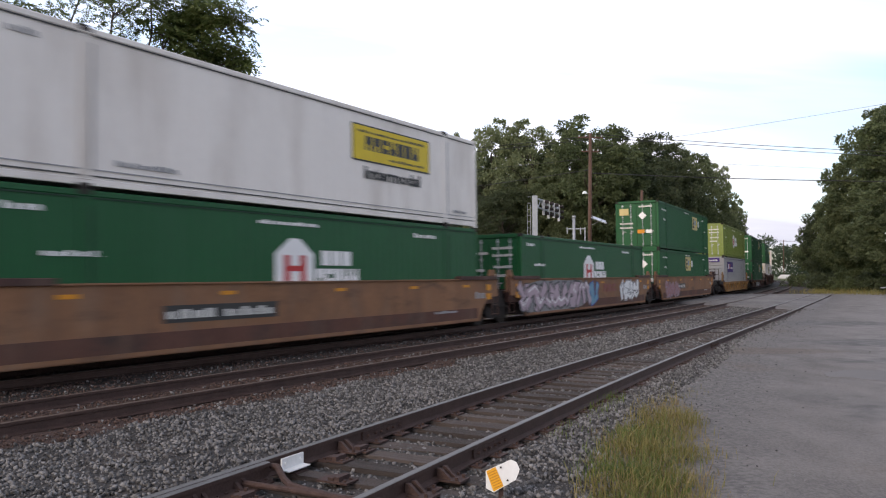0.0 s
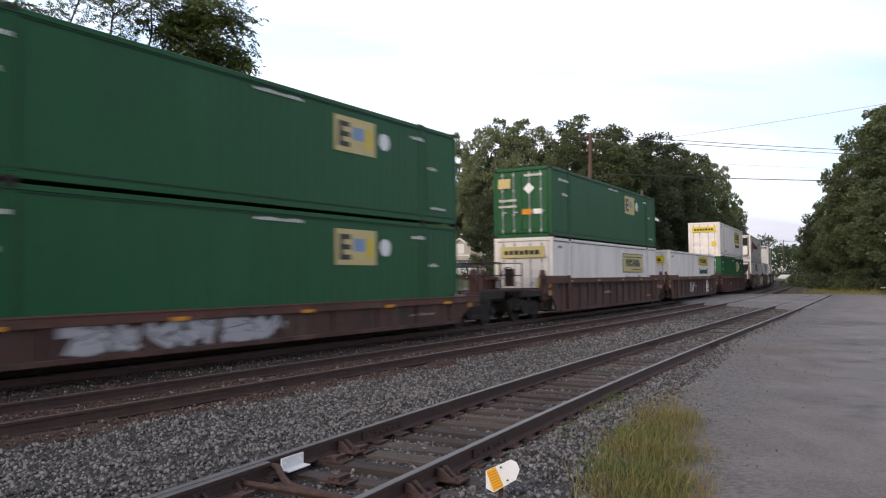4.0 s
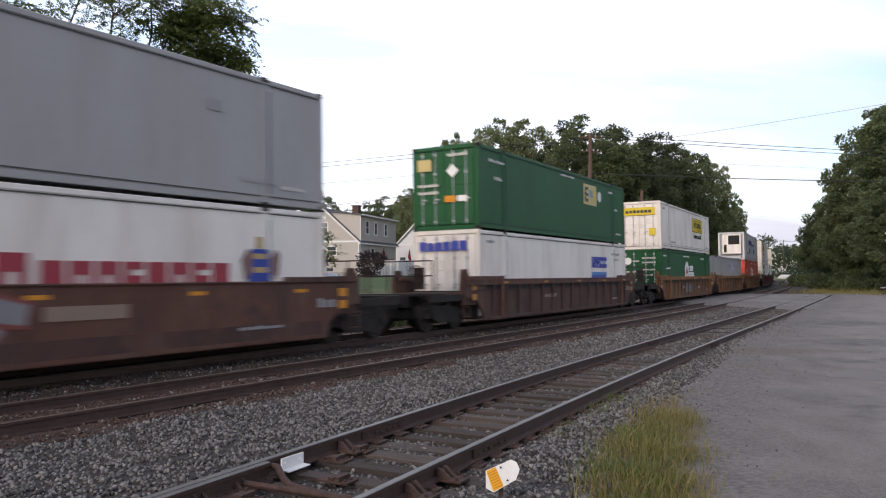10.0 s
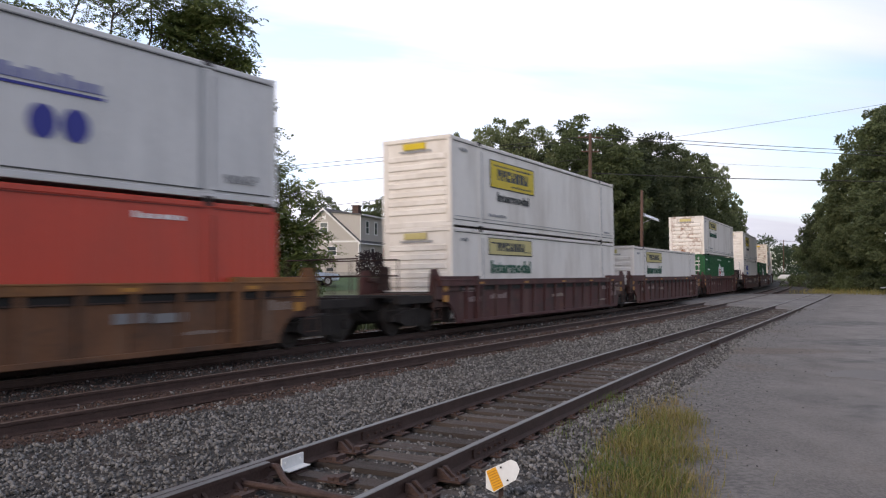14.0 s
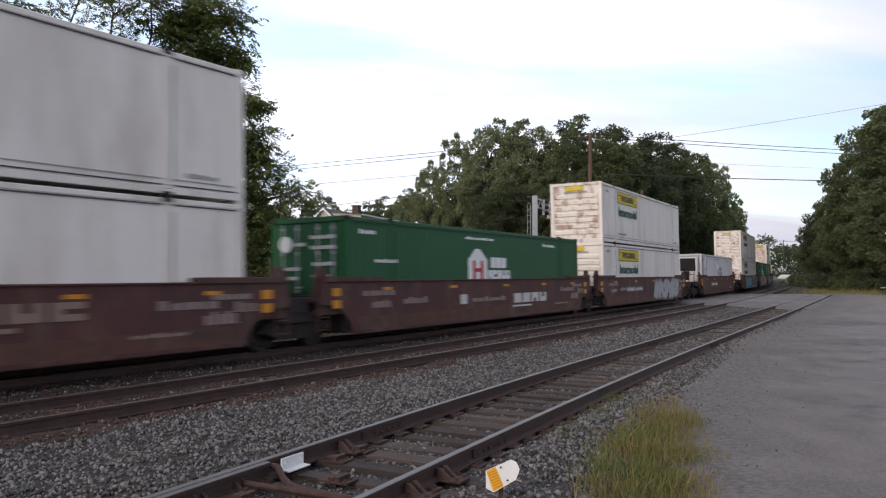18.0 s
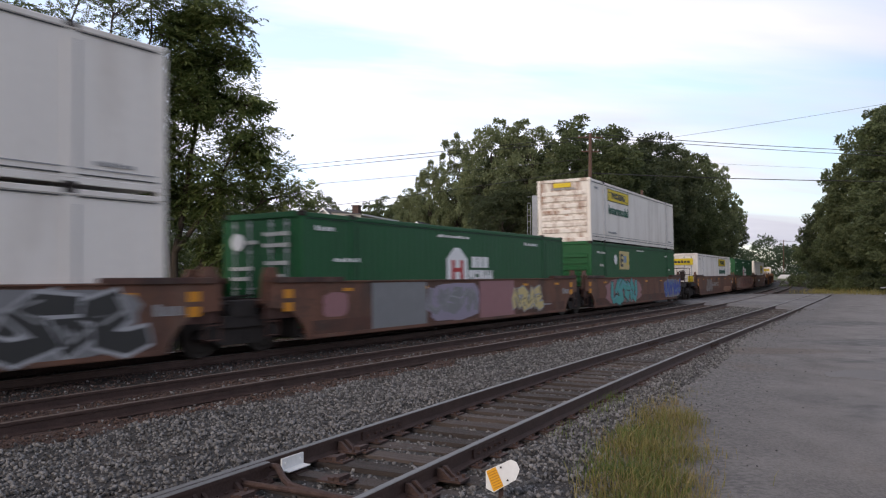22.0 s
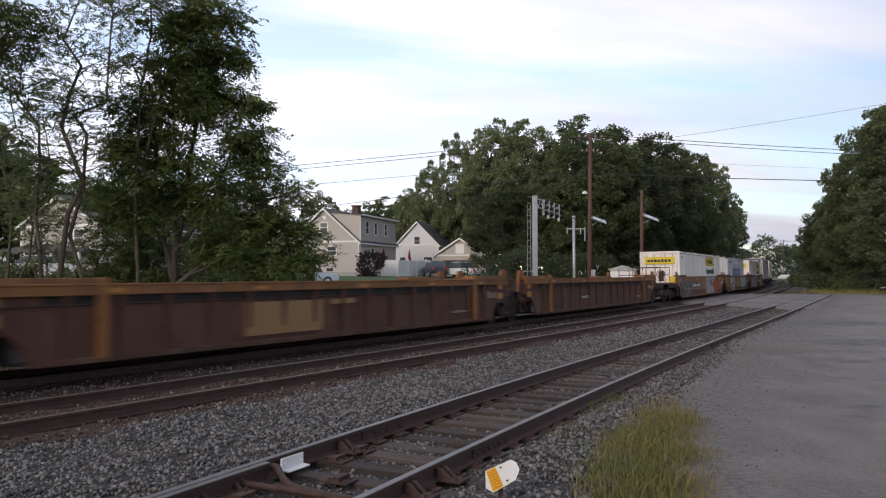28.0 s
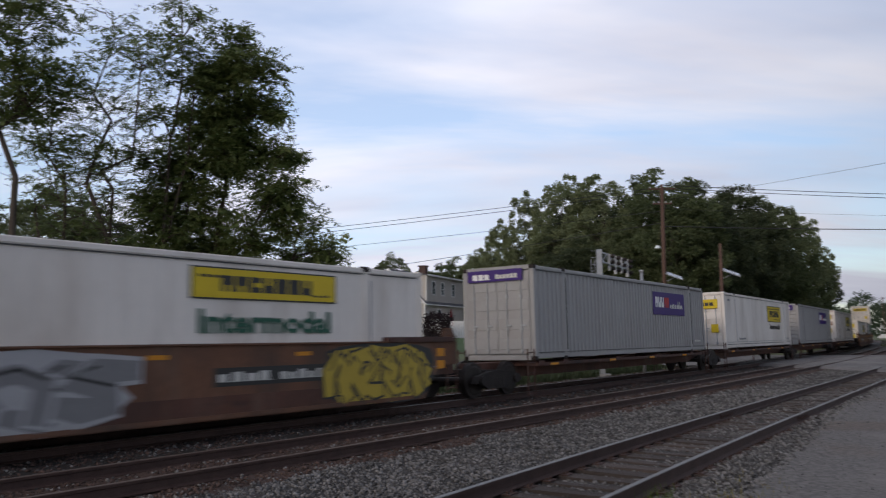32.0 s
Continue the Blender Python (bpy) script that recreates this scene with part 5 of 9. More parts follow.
def truck_meshes():
    def frame_():
        bm = bmesh.new()
        for sx in (-1, 1):
            prism(bm, [(-1.25, 0.42), (-1.1, 0.60), (-0.45, 0.72), (0.45, 0.72), (1.1, 0.60), (1.25, 0.42), (0.95, 0.40), (0.55, 0.24), (-0.55, 0.24), (-0.95, 0.40)],
                  sx * 1.0 - 0.07, sx * 1.0 + 0.07, "x")
            for y in (-0.9, 0.9):
                tube(bm, (sx * 0.95, y, 0.48), (sx * 1.14, y, 0.48), 0.13, n=10)
            for y in (-0.18, 0, 0.18):
                tube(bm, (sx * 1.02, y, 0.28), (sx * 1.02, y, 0.52), 0.075, n=8)
        bx(bm, -1.05, 1.05, -0.2, 0.2, 0.5, 0.74)
        return to_mesh("truck_frame", bm, M_dark)

    def wheelset():
        bm = bmesh.new()
        R = 0.483
        for sx in (-1, 1):
            x0 = sx * 0.69
            for a, b, r0, r1 in ((0, 0.03, R + 0.025, R + 0.025), (0.03, 0.13, R, R - 0.004)):
                tube(bm, (x0 + sx * a, 0, 0), (x0 + sx * b, 0, 0), r0, r1, 22)
            tube(bm, (x0 + sx * 0.13, 0, 0), (x0 + sx * 0.15, 0, 0), 0.40, 0.36, 22)
            tube(bm, (x0 + sx * 0.13, 0, 0), (x0 + sx * 0.19, 0, 0), 0.14, 0.13, 14)
            for k in range(5):
                t = k * 2 * math.pi / 5
                tube(bm, (x0 + sx * 0.145, 0.26 * math.cos(t), 0.26 * math.sin(t)), (x0 + sx * 0.158, 0.26 * math.cos(t), 0.26 * math.sin(t)), 0.045, n=8)
        tube(bm, (-0.95, 0, 0), (0.95, 0, 0), 0.085, n=10)
        return to_mesh("wheelset", bm, M_wheel)
    return cached(("truck",), frame_), cached(("wheelset",), wheelset)


WHEELS = []


def truck(car, y):
    fr, ws = truck_meshes()
    t = put("truck", fr, car, pose(0, y, 0.0))
    for dy in (-0.9, 0.9):
        WHEELS.append((put("wheelset", ws, t, pose(0, dy, 0.485)), car, dy))
    return t


def side_mesh(color, style):
    """One side of a well: sill, upright posts and top chord, higher over the ends. x grows outwards from 0."""
    m = CAR[color]
    low = style == "low"
    top, bot = (1.02, 0.22) if low else (1.55, 0.21)

    def panel():
        bm = bmesh.new()
        e = 9.3
        k = 1.0 if not low else 0.72
        arch = [(8.0, bot), (8.12, 0.45 * k + 0.05), (8.3, 0.70 * k), (8.55, 0.88 * k), (8.9, 0.98 * k), (e, 1.0 * k)]
        prism(bm, [(-y, z) for y, z in arch[::-1]] + arch + [(e, top), (-e, top)], -0.06, 0.0, "x")
        if style == "panel":
            prism(bm, [(-7.7, bot + 0.02), (7.7, bot + 0.02), (7.9, bot + 0.1), (-7.9, bot + 0.1)], -0.02, 0.025, "x")
        return to_mesh("side_panel", bm, m)

    def chord():
        bm = bmesh.new()
        for a, b in ((-9.15, 9.15),):
            bx(bm, -0.10, 0.05 if style == "panel" else 0.10, a, b, top - 0.005, top + 0.035)
        if style != "panel":
            bx(bm, -0.02, 0.085, -9.1, 9.1, top - 0.17, top)
        return to_mesh("top_chord", bm, CAR[CHORD.get(color, color)], bevel=0.008)

    def sill():
        bm = bmesh.new()
        bx(bm, -0.02, 0.085, -7.7, 7.7, bot, bot + 0.10)
        return to_mesh("bottom_chord", bm, m, bevel=0.008)

    def post():
        bm = bmesh.new()
        prism(bm, [(0.0, bot + 0.08), (0.03, bot + 0.08), (0.085, top - 0.17), (0.0, top - 0.17)], -0.06, 0.06)
        return to_mesh("side_post", bm, m)

    def end_cap():
        bm = bmesh.new()
        bx(bm, -0.28, 0.06, -1.2, 1.2, top, top + 0.13)
        prism(bm, [(-0.28, top), (0.07, top), (0.07, top + 0.1), (-0.28, top + 0.14)], -1.25, -1.15)
        return to_mesh("end_plate", bm, CAR[CHORD.get(color, color)] if style != "panel" else CAR["dark"], bevel=0.01)
    k = ("side", color, style)
    return cached(k + ("p",), panel), cached(k + ("c",), chord), cached(k + ("o",), post), cached(k + ("e",), end_cap), cached(k + ("s",), sill)


STYLE_WORD = {"panel": "smooth-sided", "ribbed": "rib-sided", "low": "low-sided"}
COLORWORDS = {"umber": "weathered brown", "orange": "orange-brown", "yellow": "tan-yellow", "ochre": "ochre and rust", "dark": "dark brown", "brown": "grimy brown", "maroon": "maroon", "rustbrown": "weathered brown", "ochre_side": "ochre and rust", "rusty_side": "dark rusty"}


def well_car(color, style, lead_coupler, tail_truck, loaded, seed, spray=()):
    st = "low" if style == "low" else style
    lab = "%s %s well car%s%s" % (COLORWORDS[color], STYLE_WORD[st], "" if loaded else ", empty", " with sprayed graffiti" if spray else "")
    car = thing("well_car", lab, "rail car", "cars of the freight train")
    pn, ch, po, ec, si = side_mesh(color, st)
    X = 1.40
    for sx in (-1, 1):
        rot = 0 if sx > 0 else 180
        s = put("side_wall", pn, car, pose(sx * X, 0, 0, 0, 0, rot))
        put("top_chord", ch, s)
        if st == "panel":
            # darker plate puts the shade of the inward-sloping lower side into colour
            put("lower_band", box_mesh("lower_band", (0.012, 15.7, 0.36), CAR["brown"] if color != "brown" else CAR["dark"]), s, pose(0.003, 0, 0.46))
        else:
            if st == "ribbed":
                # flat black strip paints the shade of the recess under the top chord
                put("slot", cached(("slot",), lambda: box_mesh("slot", (0.012, 15.6, 0.17), M_black)), s, pose(0.003, 0, 1.285))
                put("slot_rod", cached(("slot_rod",), lambda: box_mesh("slot_rod", (0.025, 17.6, 0.022), M_plate)), s, pose(0.035, 0, 1.225))
                for sy in (-1, 1):
                    put("corner_post", cached(("corner", color), lambda: box_mesh("corner_post", (0.11, 0.20, 1.42), CAR[CHORD.get(color, color)], 0.012)), s, pose(0.06, sy * 6.72, 0.98))
            put("bottom_chord", si, s)
            for i in range(15 if st == "ribbed" else 9):
                n = 15 if st == "ribbed" else 9
                put("side_post", po, s, pose(0, -7.4 + 14.8 * i / (n - 1), 0))
        if st != "low":
            for sy in (-1, 1):
                put("end_plate", ec, s, pose(0, sy * 7.9, 0))
    m = CAR[color]

    def floor():
        bm = bmesh.new()
        bx(bm, -1.36, 1.36, -8.2, 8.2, 0.26, 0.33)
        for sy in (-1, 1):
            bx(bm, -1.3, 1.3, sy * 8.25 - 0.05, sy * 8.25 + 0.05, 0.3, 1.2)
        return to_mesh("well_floor", bm, M_dark)
    put("well_floor", cached(("floor",), floor), car)

    def platform():
        bm = bmesh.new()
        bx(bm, -1.38, 1.38, 8.3, 9.35, 1.06, 1.16)
        bx(bm, -0.35, 0.35, 8.3, 9.9, 0.70, 1.06)
        for x in (-1.25, 1.25):
            bx(bm, x - 0.06, x + 0.06, 8.3, 9.3, 0.75, 1.06)
        return to_mesh("end_platform", bm, CAR["dark"])
    pl = cached(("platform",), platform)
    ladder = cached(("ladder", color), lambda: ladder_mesh(CAR["dark"]))
    for sy in (-1, 1):
        p = put("end_platform", pl, car, pose(0, 0, 0, 0, 0, 0 if sy > 0 else 180))
        put("ladder", ladder, p, pose(1.36, 9.15, 0.5))
        put("ladder", ladder, p, pose(-1.36, 9.15, 0.5))
    stand = cached(("stand", color), lambda: stand_mesh(CAR[CHORD.get(color, color)]))
    for sy in (-1, 1):
        for sx in (-1, 1):
            put("end_stand", stand, car, pose(sx * 1.28, sy * 9.12, 1.1, 0, 0, 0 if sx > 0 else 180))
    truck(car, -9.82)
    if tail_truck:
        truck(car, 9.82)
    if not lead_coupler:
        hub = put("articulation", cached(("articulation",), articulation_mesh), car, pose(0, -9.82, 0), "grimy articulated joint over the shared truck")
        for sx in (-1, 1):
            put("brake_cylinder", cached(("cylinder",), cylinder_mesh), hub, pose(sx * 0.98, 0.1, 0.92))
    coup = cached(("coupler",), coupler_mesh)
    rail_ = cached(("walkway",), walkway_mesh)
    if lead_coupler:
        put("coupler", coup, car, pose(0, -12.0, 0))
        d = put("end_deck", cached(("deck", "grimy"), lambda: deck_mesh(M_dark)), car, pose(0, -10.3, 0))
        put("handrail", rail_, d, pose(0, -0.75, 1.2))
        put("brake_gear", box_mesh("brake_gear", (1.8, 1.3, 0.40), M_dark, 0.06), d, pose(0, -0.1, 0.56))
        put("brake_wheel", cached(("brake",), brake_mesh), d, pose(0.75, -0.8, 1.75))
    if tail_truck:
        put("coupler", coup, car, pose(0, 12.0, 0, 0, 0, 180))
        d = put("end_deck", cached(("deck", "grimy"), lambda: deck_mesh(M_dark)), car, pose(0, 10.3, 0, 0, 0, 180))
        put("handrail", rail_, d, pose(0, -0.75, 1.2))
        put("brake_gear", box_mesh("brake_gear", (1.8, 1.3, 0.40), M_dark, 0.06), d, pose(0, -0.1, 0.56))
    # reflectors, stencils
    r = random.Random(seed)
    faint = ink("faint_tan_stencil", (0.24, 0.18, 0.15)) if st != "panel" or color == "maroon" else P_grey
    xs = X + 0.09 if st != "panel" else X + 0.002
    zc = 1.36 if st != "low" else 0.88
    dull = ink("dull_amber_reflector", (0.42, 0.19, 0.03))
    for u in (1.6, 5.2, 8.9, 12.2, 15.2):
        if st == "ribbed":
            sidebox(car, "reflector", dull, u, 1.46, 0.34, 0.07, 0.008, LEN, x=xs)
        else:
            sidebox(car, "reflector", P_amber, u, zc, 0.40, 0.08, 0.012, LEN, x=xs)
    if color == "rusty_side":
        if seed % 3 == 2:
            sidebox(car, "patch", ink("tan_patch", (0.26, 0.15, 0.06)), 6.05, 0.78, 2.5, 0.72, 0.05, LEN, "faded tan patch", x=X)
            sidebox(car, "patch", ink("tan_patch", (0.26, 0.15, 0.06)), 8.1, 1.08, 0.9, 0.12, 0.05, LEN, x=X)
        bars(car, P_grey, 5.0, 6.2, 0.7, 0.12, 5, 80, x=X + 0.002, thick=0.02)
    elif st == "panel" and (seed % 3 != 1 or color in ("orange", "umber")):
        su = 11.6 if any(q[0] not in ("field", "blocks", "panel") and 4.0 < q[0] < 7.0 for q in spray) else 5.1
        sidebox(car, "stencil_panel", P_black, su, 0.97, 3.1, 0.34, 0.010, LEN, x=X)
        bars(car, P_pale, su - 1.45, su - 0.2, 0.88, 0.18, 4, 81, x=X, thick=0.014)
        bars(car, P_pale, su, su + 1.45, 0.88, 0.18, 6, 82, x=X, thick=0.014)
    else:
        q = r.uniform(0, 5)
        bars(car, faint, 3.0 + q, (5.5 if st == "panel" else 4.2) + q, 0.85, 0.14, 6, 80 + seed % 5, x=X + 0.002, thick=0.02)
    bars(car, faint, 13.3, 14.6, 0.55, 0.08, 8, 87, x=X + 0.002, thick=0.014)
    bars(car, faint, 15.8, 16.5, 0.95, 0.22, 3, 88, x=X + 0.002, thick=0.014)
    for u in (16.72, -0.6):
        for z in ((1.30, 1.0) if st != "low" else (0.8,)):
            sidebox(car, "reflector", dull if st != "panel" else P_amber, u, z, 0.30, 0.20, 0.012, LEN, x=X)
    if color == "maroon":
        for k, (u, z, w, h) in enumerate(((0.5, 1.18, 1.5, 0.16), (0.9, 0.86, 0.9, 0.20), (2.4, 0.92, 1.3, 0.18), (13.9, 1.05, 1.5, 0.18), (15.0, 0.72, 0.9, 0.26), (15.2, 1.22, 1.1, 0.14))):
            bars(car, ink("pinkish_stencil", (0.26, 0.19, 0.18)), u, u + w, z, h, 5, 60 + k, x=X + 0.002, thick=0.014)
    for i, q in enumerate(spray):
        xg = X + 0.016 if st == "panel" else X + 0.03
        if q[0] == "field":
            cloud(car, *q[1:], seed * 7 + i, xg)
        elif q[0] == "blocks":
            bars(car, q[6], *q[1:6], seed=seed, x=xg, thick=0.006)
        elif q[0] == "panel":
            sidebox(car, "painted_panel", q[5], (q[1] + q[2]) / 2, (q[3] + q[4]) / 2, q[2] - q[1], q[4] - q[3], 0.008, LEN, x=xg)
        else:
            graffiti(car, *q, seed * 7 + i, xg + 0.003)
    return car


def stand_mesh(m):
    """An upright bracket plate with a hole at a car's end corner."""
    bm = bmesh.new()
    prism(bm, [(-0.32, 0.0), (0.3, 0.0), (0.22, 0.62), (0.12, 0.8), (-0.16, 0.8), (-0.24, 0.62)], -0.04, 0.04, "x")
    bx(bm, 0.04, 0.10, -0.06, 0.10, 0.35, 0.62)
    return to_mesh("end_stand", bm, m)


def ladder_mesh(m):
    bm = bmesh.new()
    for y in (-0.2, 0.2):
        tube(bm, (0, y, -0.15), (0, y, 1.2), 0.02, n=6)
    for z in (-0.1, 0.2, 0.5, 0.8, 1.1):
        tube(bm, (0, -0.2, z), (0, 0.2, z), 0.014, n=6)
    return to_mesh("ladder", bm, m)


def articulation_mesh():
    """Two draft housings that meet over a bearing, with side brackets and hoses."""
    bm = bmesh.new()
    prism(bm, [(-0.75, 0.72), (0.75, 0.72), (0.75, 1.02), (0.35, 1.24), (-0.35, 1.24), (-0.75, 1.02)], -0.62, 0.62, "x")
    for sx in (-1, 1):
        bx(bm, sx * 0.95 - 0.22, sx * 0.95 + 0.22, -0.34, 0.36, 0.78, 1.18)
        bx(bm, sx * 1.12 - 0.05, sx * 1.12 + 0.05, -0.62, 0.62, 0.60, 0.86)
        tube(bm, (sx * 1.05, -0.7, 1.15), (sx * 0.9, 0.7, 0.95), 0.035, n=6)
        tube(bm, (sx * 0.6, -0.7, 1.2), (sx * 0.75, 0.7, 1.28), 0.03, n=6)
    return to_mesh("articulation", bm, M_dark, bevel=0.015)


def cylinder_mesh():
    bm = bmesh.new()
    tube(bm, (0, -0.5, 0), (0, -0.05, 0), 0.17, n=12)
    tube(bm, (0, -0.05, 0), (0, 0.1, 0), 0.17, 0.08, n=12)
    tube(bm, (0, 0.1, 0), (0, 0.5, 0), 0.03, n=6)
    return to_mesh("brake_cylinder", bm, M_black)


def coupler_mesh():
    bm = bmesh.new()
    bx(bm, -0.12, 0.12, 0.0, 1.4, 0.72, 0.98)
    bx(bm, -0.2, 0.2, -0.02, 0.3, 0.68, 1.02)
    tube(bm, (0.3, 0.1, 0.8), (0.25, 0.9, 0.45), 0.03, n=6)
    return to_mesh("coupler", bm, M_dark)


def deck_mesh(m):
    bm = bmesh.new()
    bx(bm, -0.5, 0.5, -1.0, 1.2, 0.74, 1.10)
    bx(bm, -1.35, 1.35, -0.9, -0.25, 1.08, 1.16)
    bx(bm, -1.35, -1.2, -0.9, 1.0, 0.9, 1.12)
    bx(bm, 1.2, 1.35, -0.9, 1.0, 0.9, 1.12)
    return to_mesh("end_deck", bm, m, bevel=0.01)


def walkway_mesh():
    bm = bmesh.new()
    for x in (-1.25, -0.4, 0.4, 1.25):
        tube(bm, (x, 0, 0), (x, 0, 0.95), 0.022, n=6)
    for z in (0.5, 0.95):
        tube(bm, (-1.25, 0, z), (1.25, 0, z), 0.02, n=6)
    return to_mesh("handrail", bm, M_plate)


def brake_mesh():
    bm = bmesh.new()
    for i in range(14):
        a, b = 2 * math.pi * i / 14, 2 * math.pi * (i + 1) / 14
        tube(bm, (0.26 * math.cos(a), -0.06, 0.26 * math.sin(a)), (0.26 * math.cos(b), -0.06, 0.26 * math.sin(b)), 0.018, n=5, caps=False)
    for i in range(4):
        a = math.pi * i / 2
        tube(bm, (0, -0.06, 0), (0.26 * math.cos(a), -0.06, 0.26 * math.sin(a)), 0.013, n=5)
    tube(bm, (0, -0.07, 0), (0, 0.08, 0), 0.05, n=8)
    bx(bm, -0.16, 0.16, 0.0, 0.14, -0.45, 0.2)
    return to_mesh("brake_wheel", bm, M_plate)


def spine_car(lead_coupler, tail_truck, seed):
    car = thing("spine_car", "grimy dark spine car with a central beam and side brackets", "rail car", "cars of the freight train")

    def beam():
        bm = bmesh.new()
        prism(bm, [(-9.7, 0.72), (-8.2, 0.45), (8.2, 0.45), (9.7, 0.72), (9.7, 0.92), (-9.7, 0.92)], -0.38, 0.38, "x")
        return to_mesh("centre_beam", bm, CAR["brown"])
    put("centre_beam", cached(("beam",), beam), car)
    arm = cached(("arm",), lambda: box_mesh("cross_arm", (2.6, 0.34, 0.16), CAR["dark"], 0.02))
    for y in (-7.7, -6.1, -2.0, 2.0, 6.1, 7.7):
        put("cross_arm", arm, car, pose(0, y, 0.86))
    sill = cached(("sill",), lambda: box_mesh("side_sill", (0.12, 15.8, 0.10), CAR["dark"], 0.01))
    for sx in (-1, 1):
        put("side_sill", sill, car, pose(sx * 1.22, 0, 0.83))
    for u in (1.2, 5.6, 9.4, 13.2):
        sidebox(car, "reflector", P_amber, u, 0.83, 0.5, 0.07, 0.012, LEN, x=1.28)
    step = cached(("ladder", "brown"), lambda: ladder_mesh(CAR["brown"]))
    for sx in (-1, 1):
        for sy in (-1, 1):
            put("ladder", step, car, pose(sx * 1.25, sy * 8.3, 0.1))
    truck(car, -9.82)
    if tail_truck:
        truck(car, 9.82)
        put("coupler", cached(("coupler",), coupler_mesh), car, pose(0, 12.0, 0, 0, 0, 180))
    if lead_coupler:
        put("coupler", cached(("coupler",), coupler_mesh), car, pose(0, -12.0, 0))
        put("end_deck", cached(("deck", "brown"), lambda: deck_mesh(CAR["brown"])), car, pose(0, -10.3, 0))
        put("hose_drum", cached(("drum",), lambda: box_mesh("hose_drum", (0.8, 0.5, 0.6), M_black, 0.12)), car, pose(0.2, -10.5, 1.45))
    return car


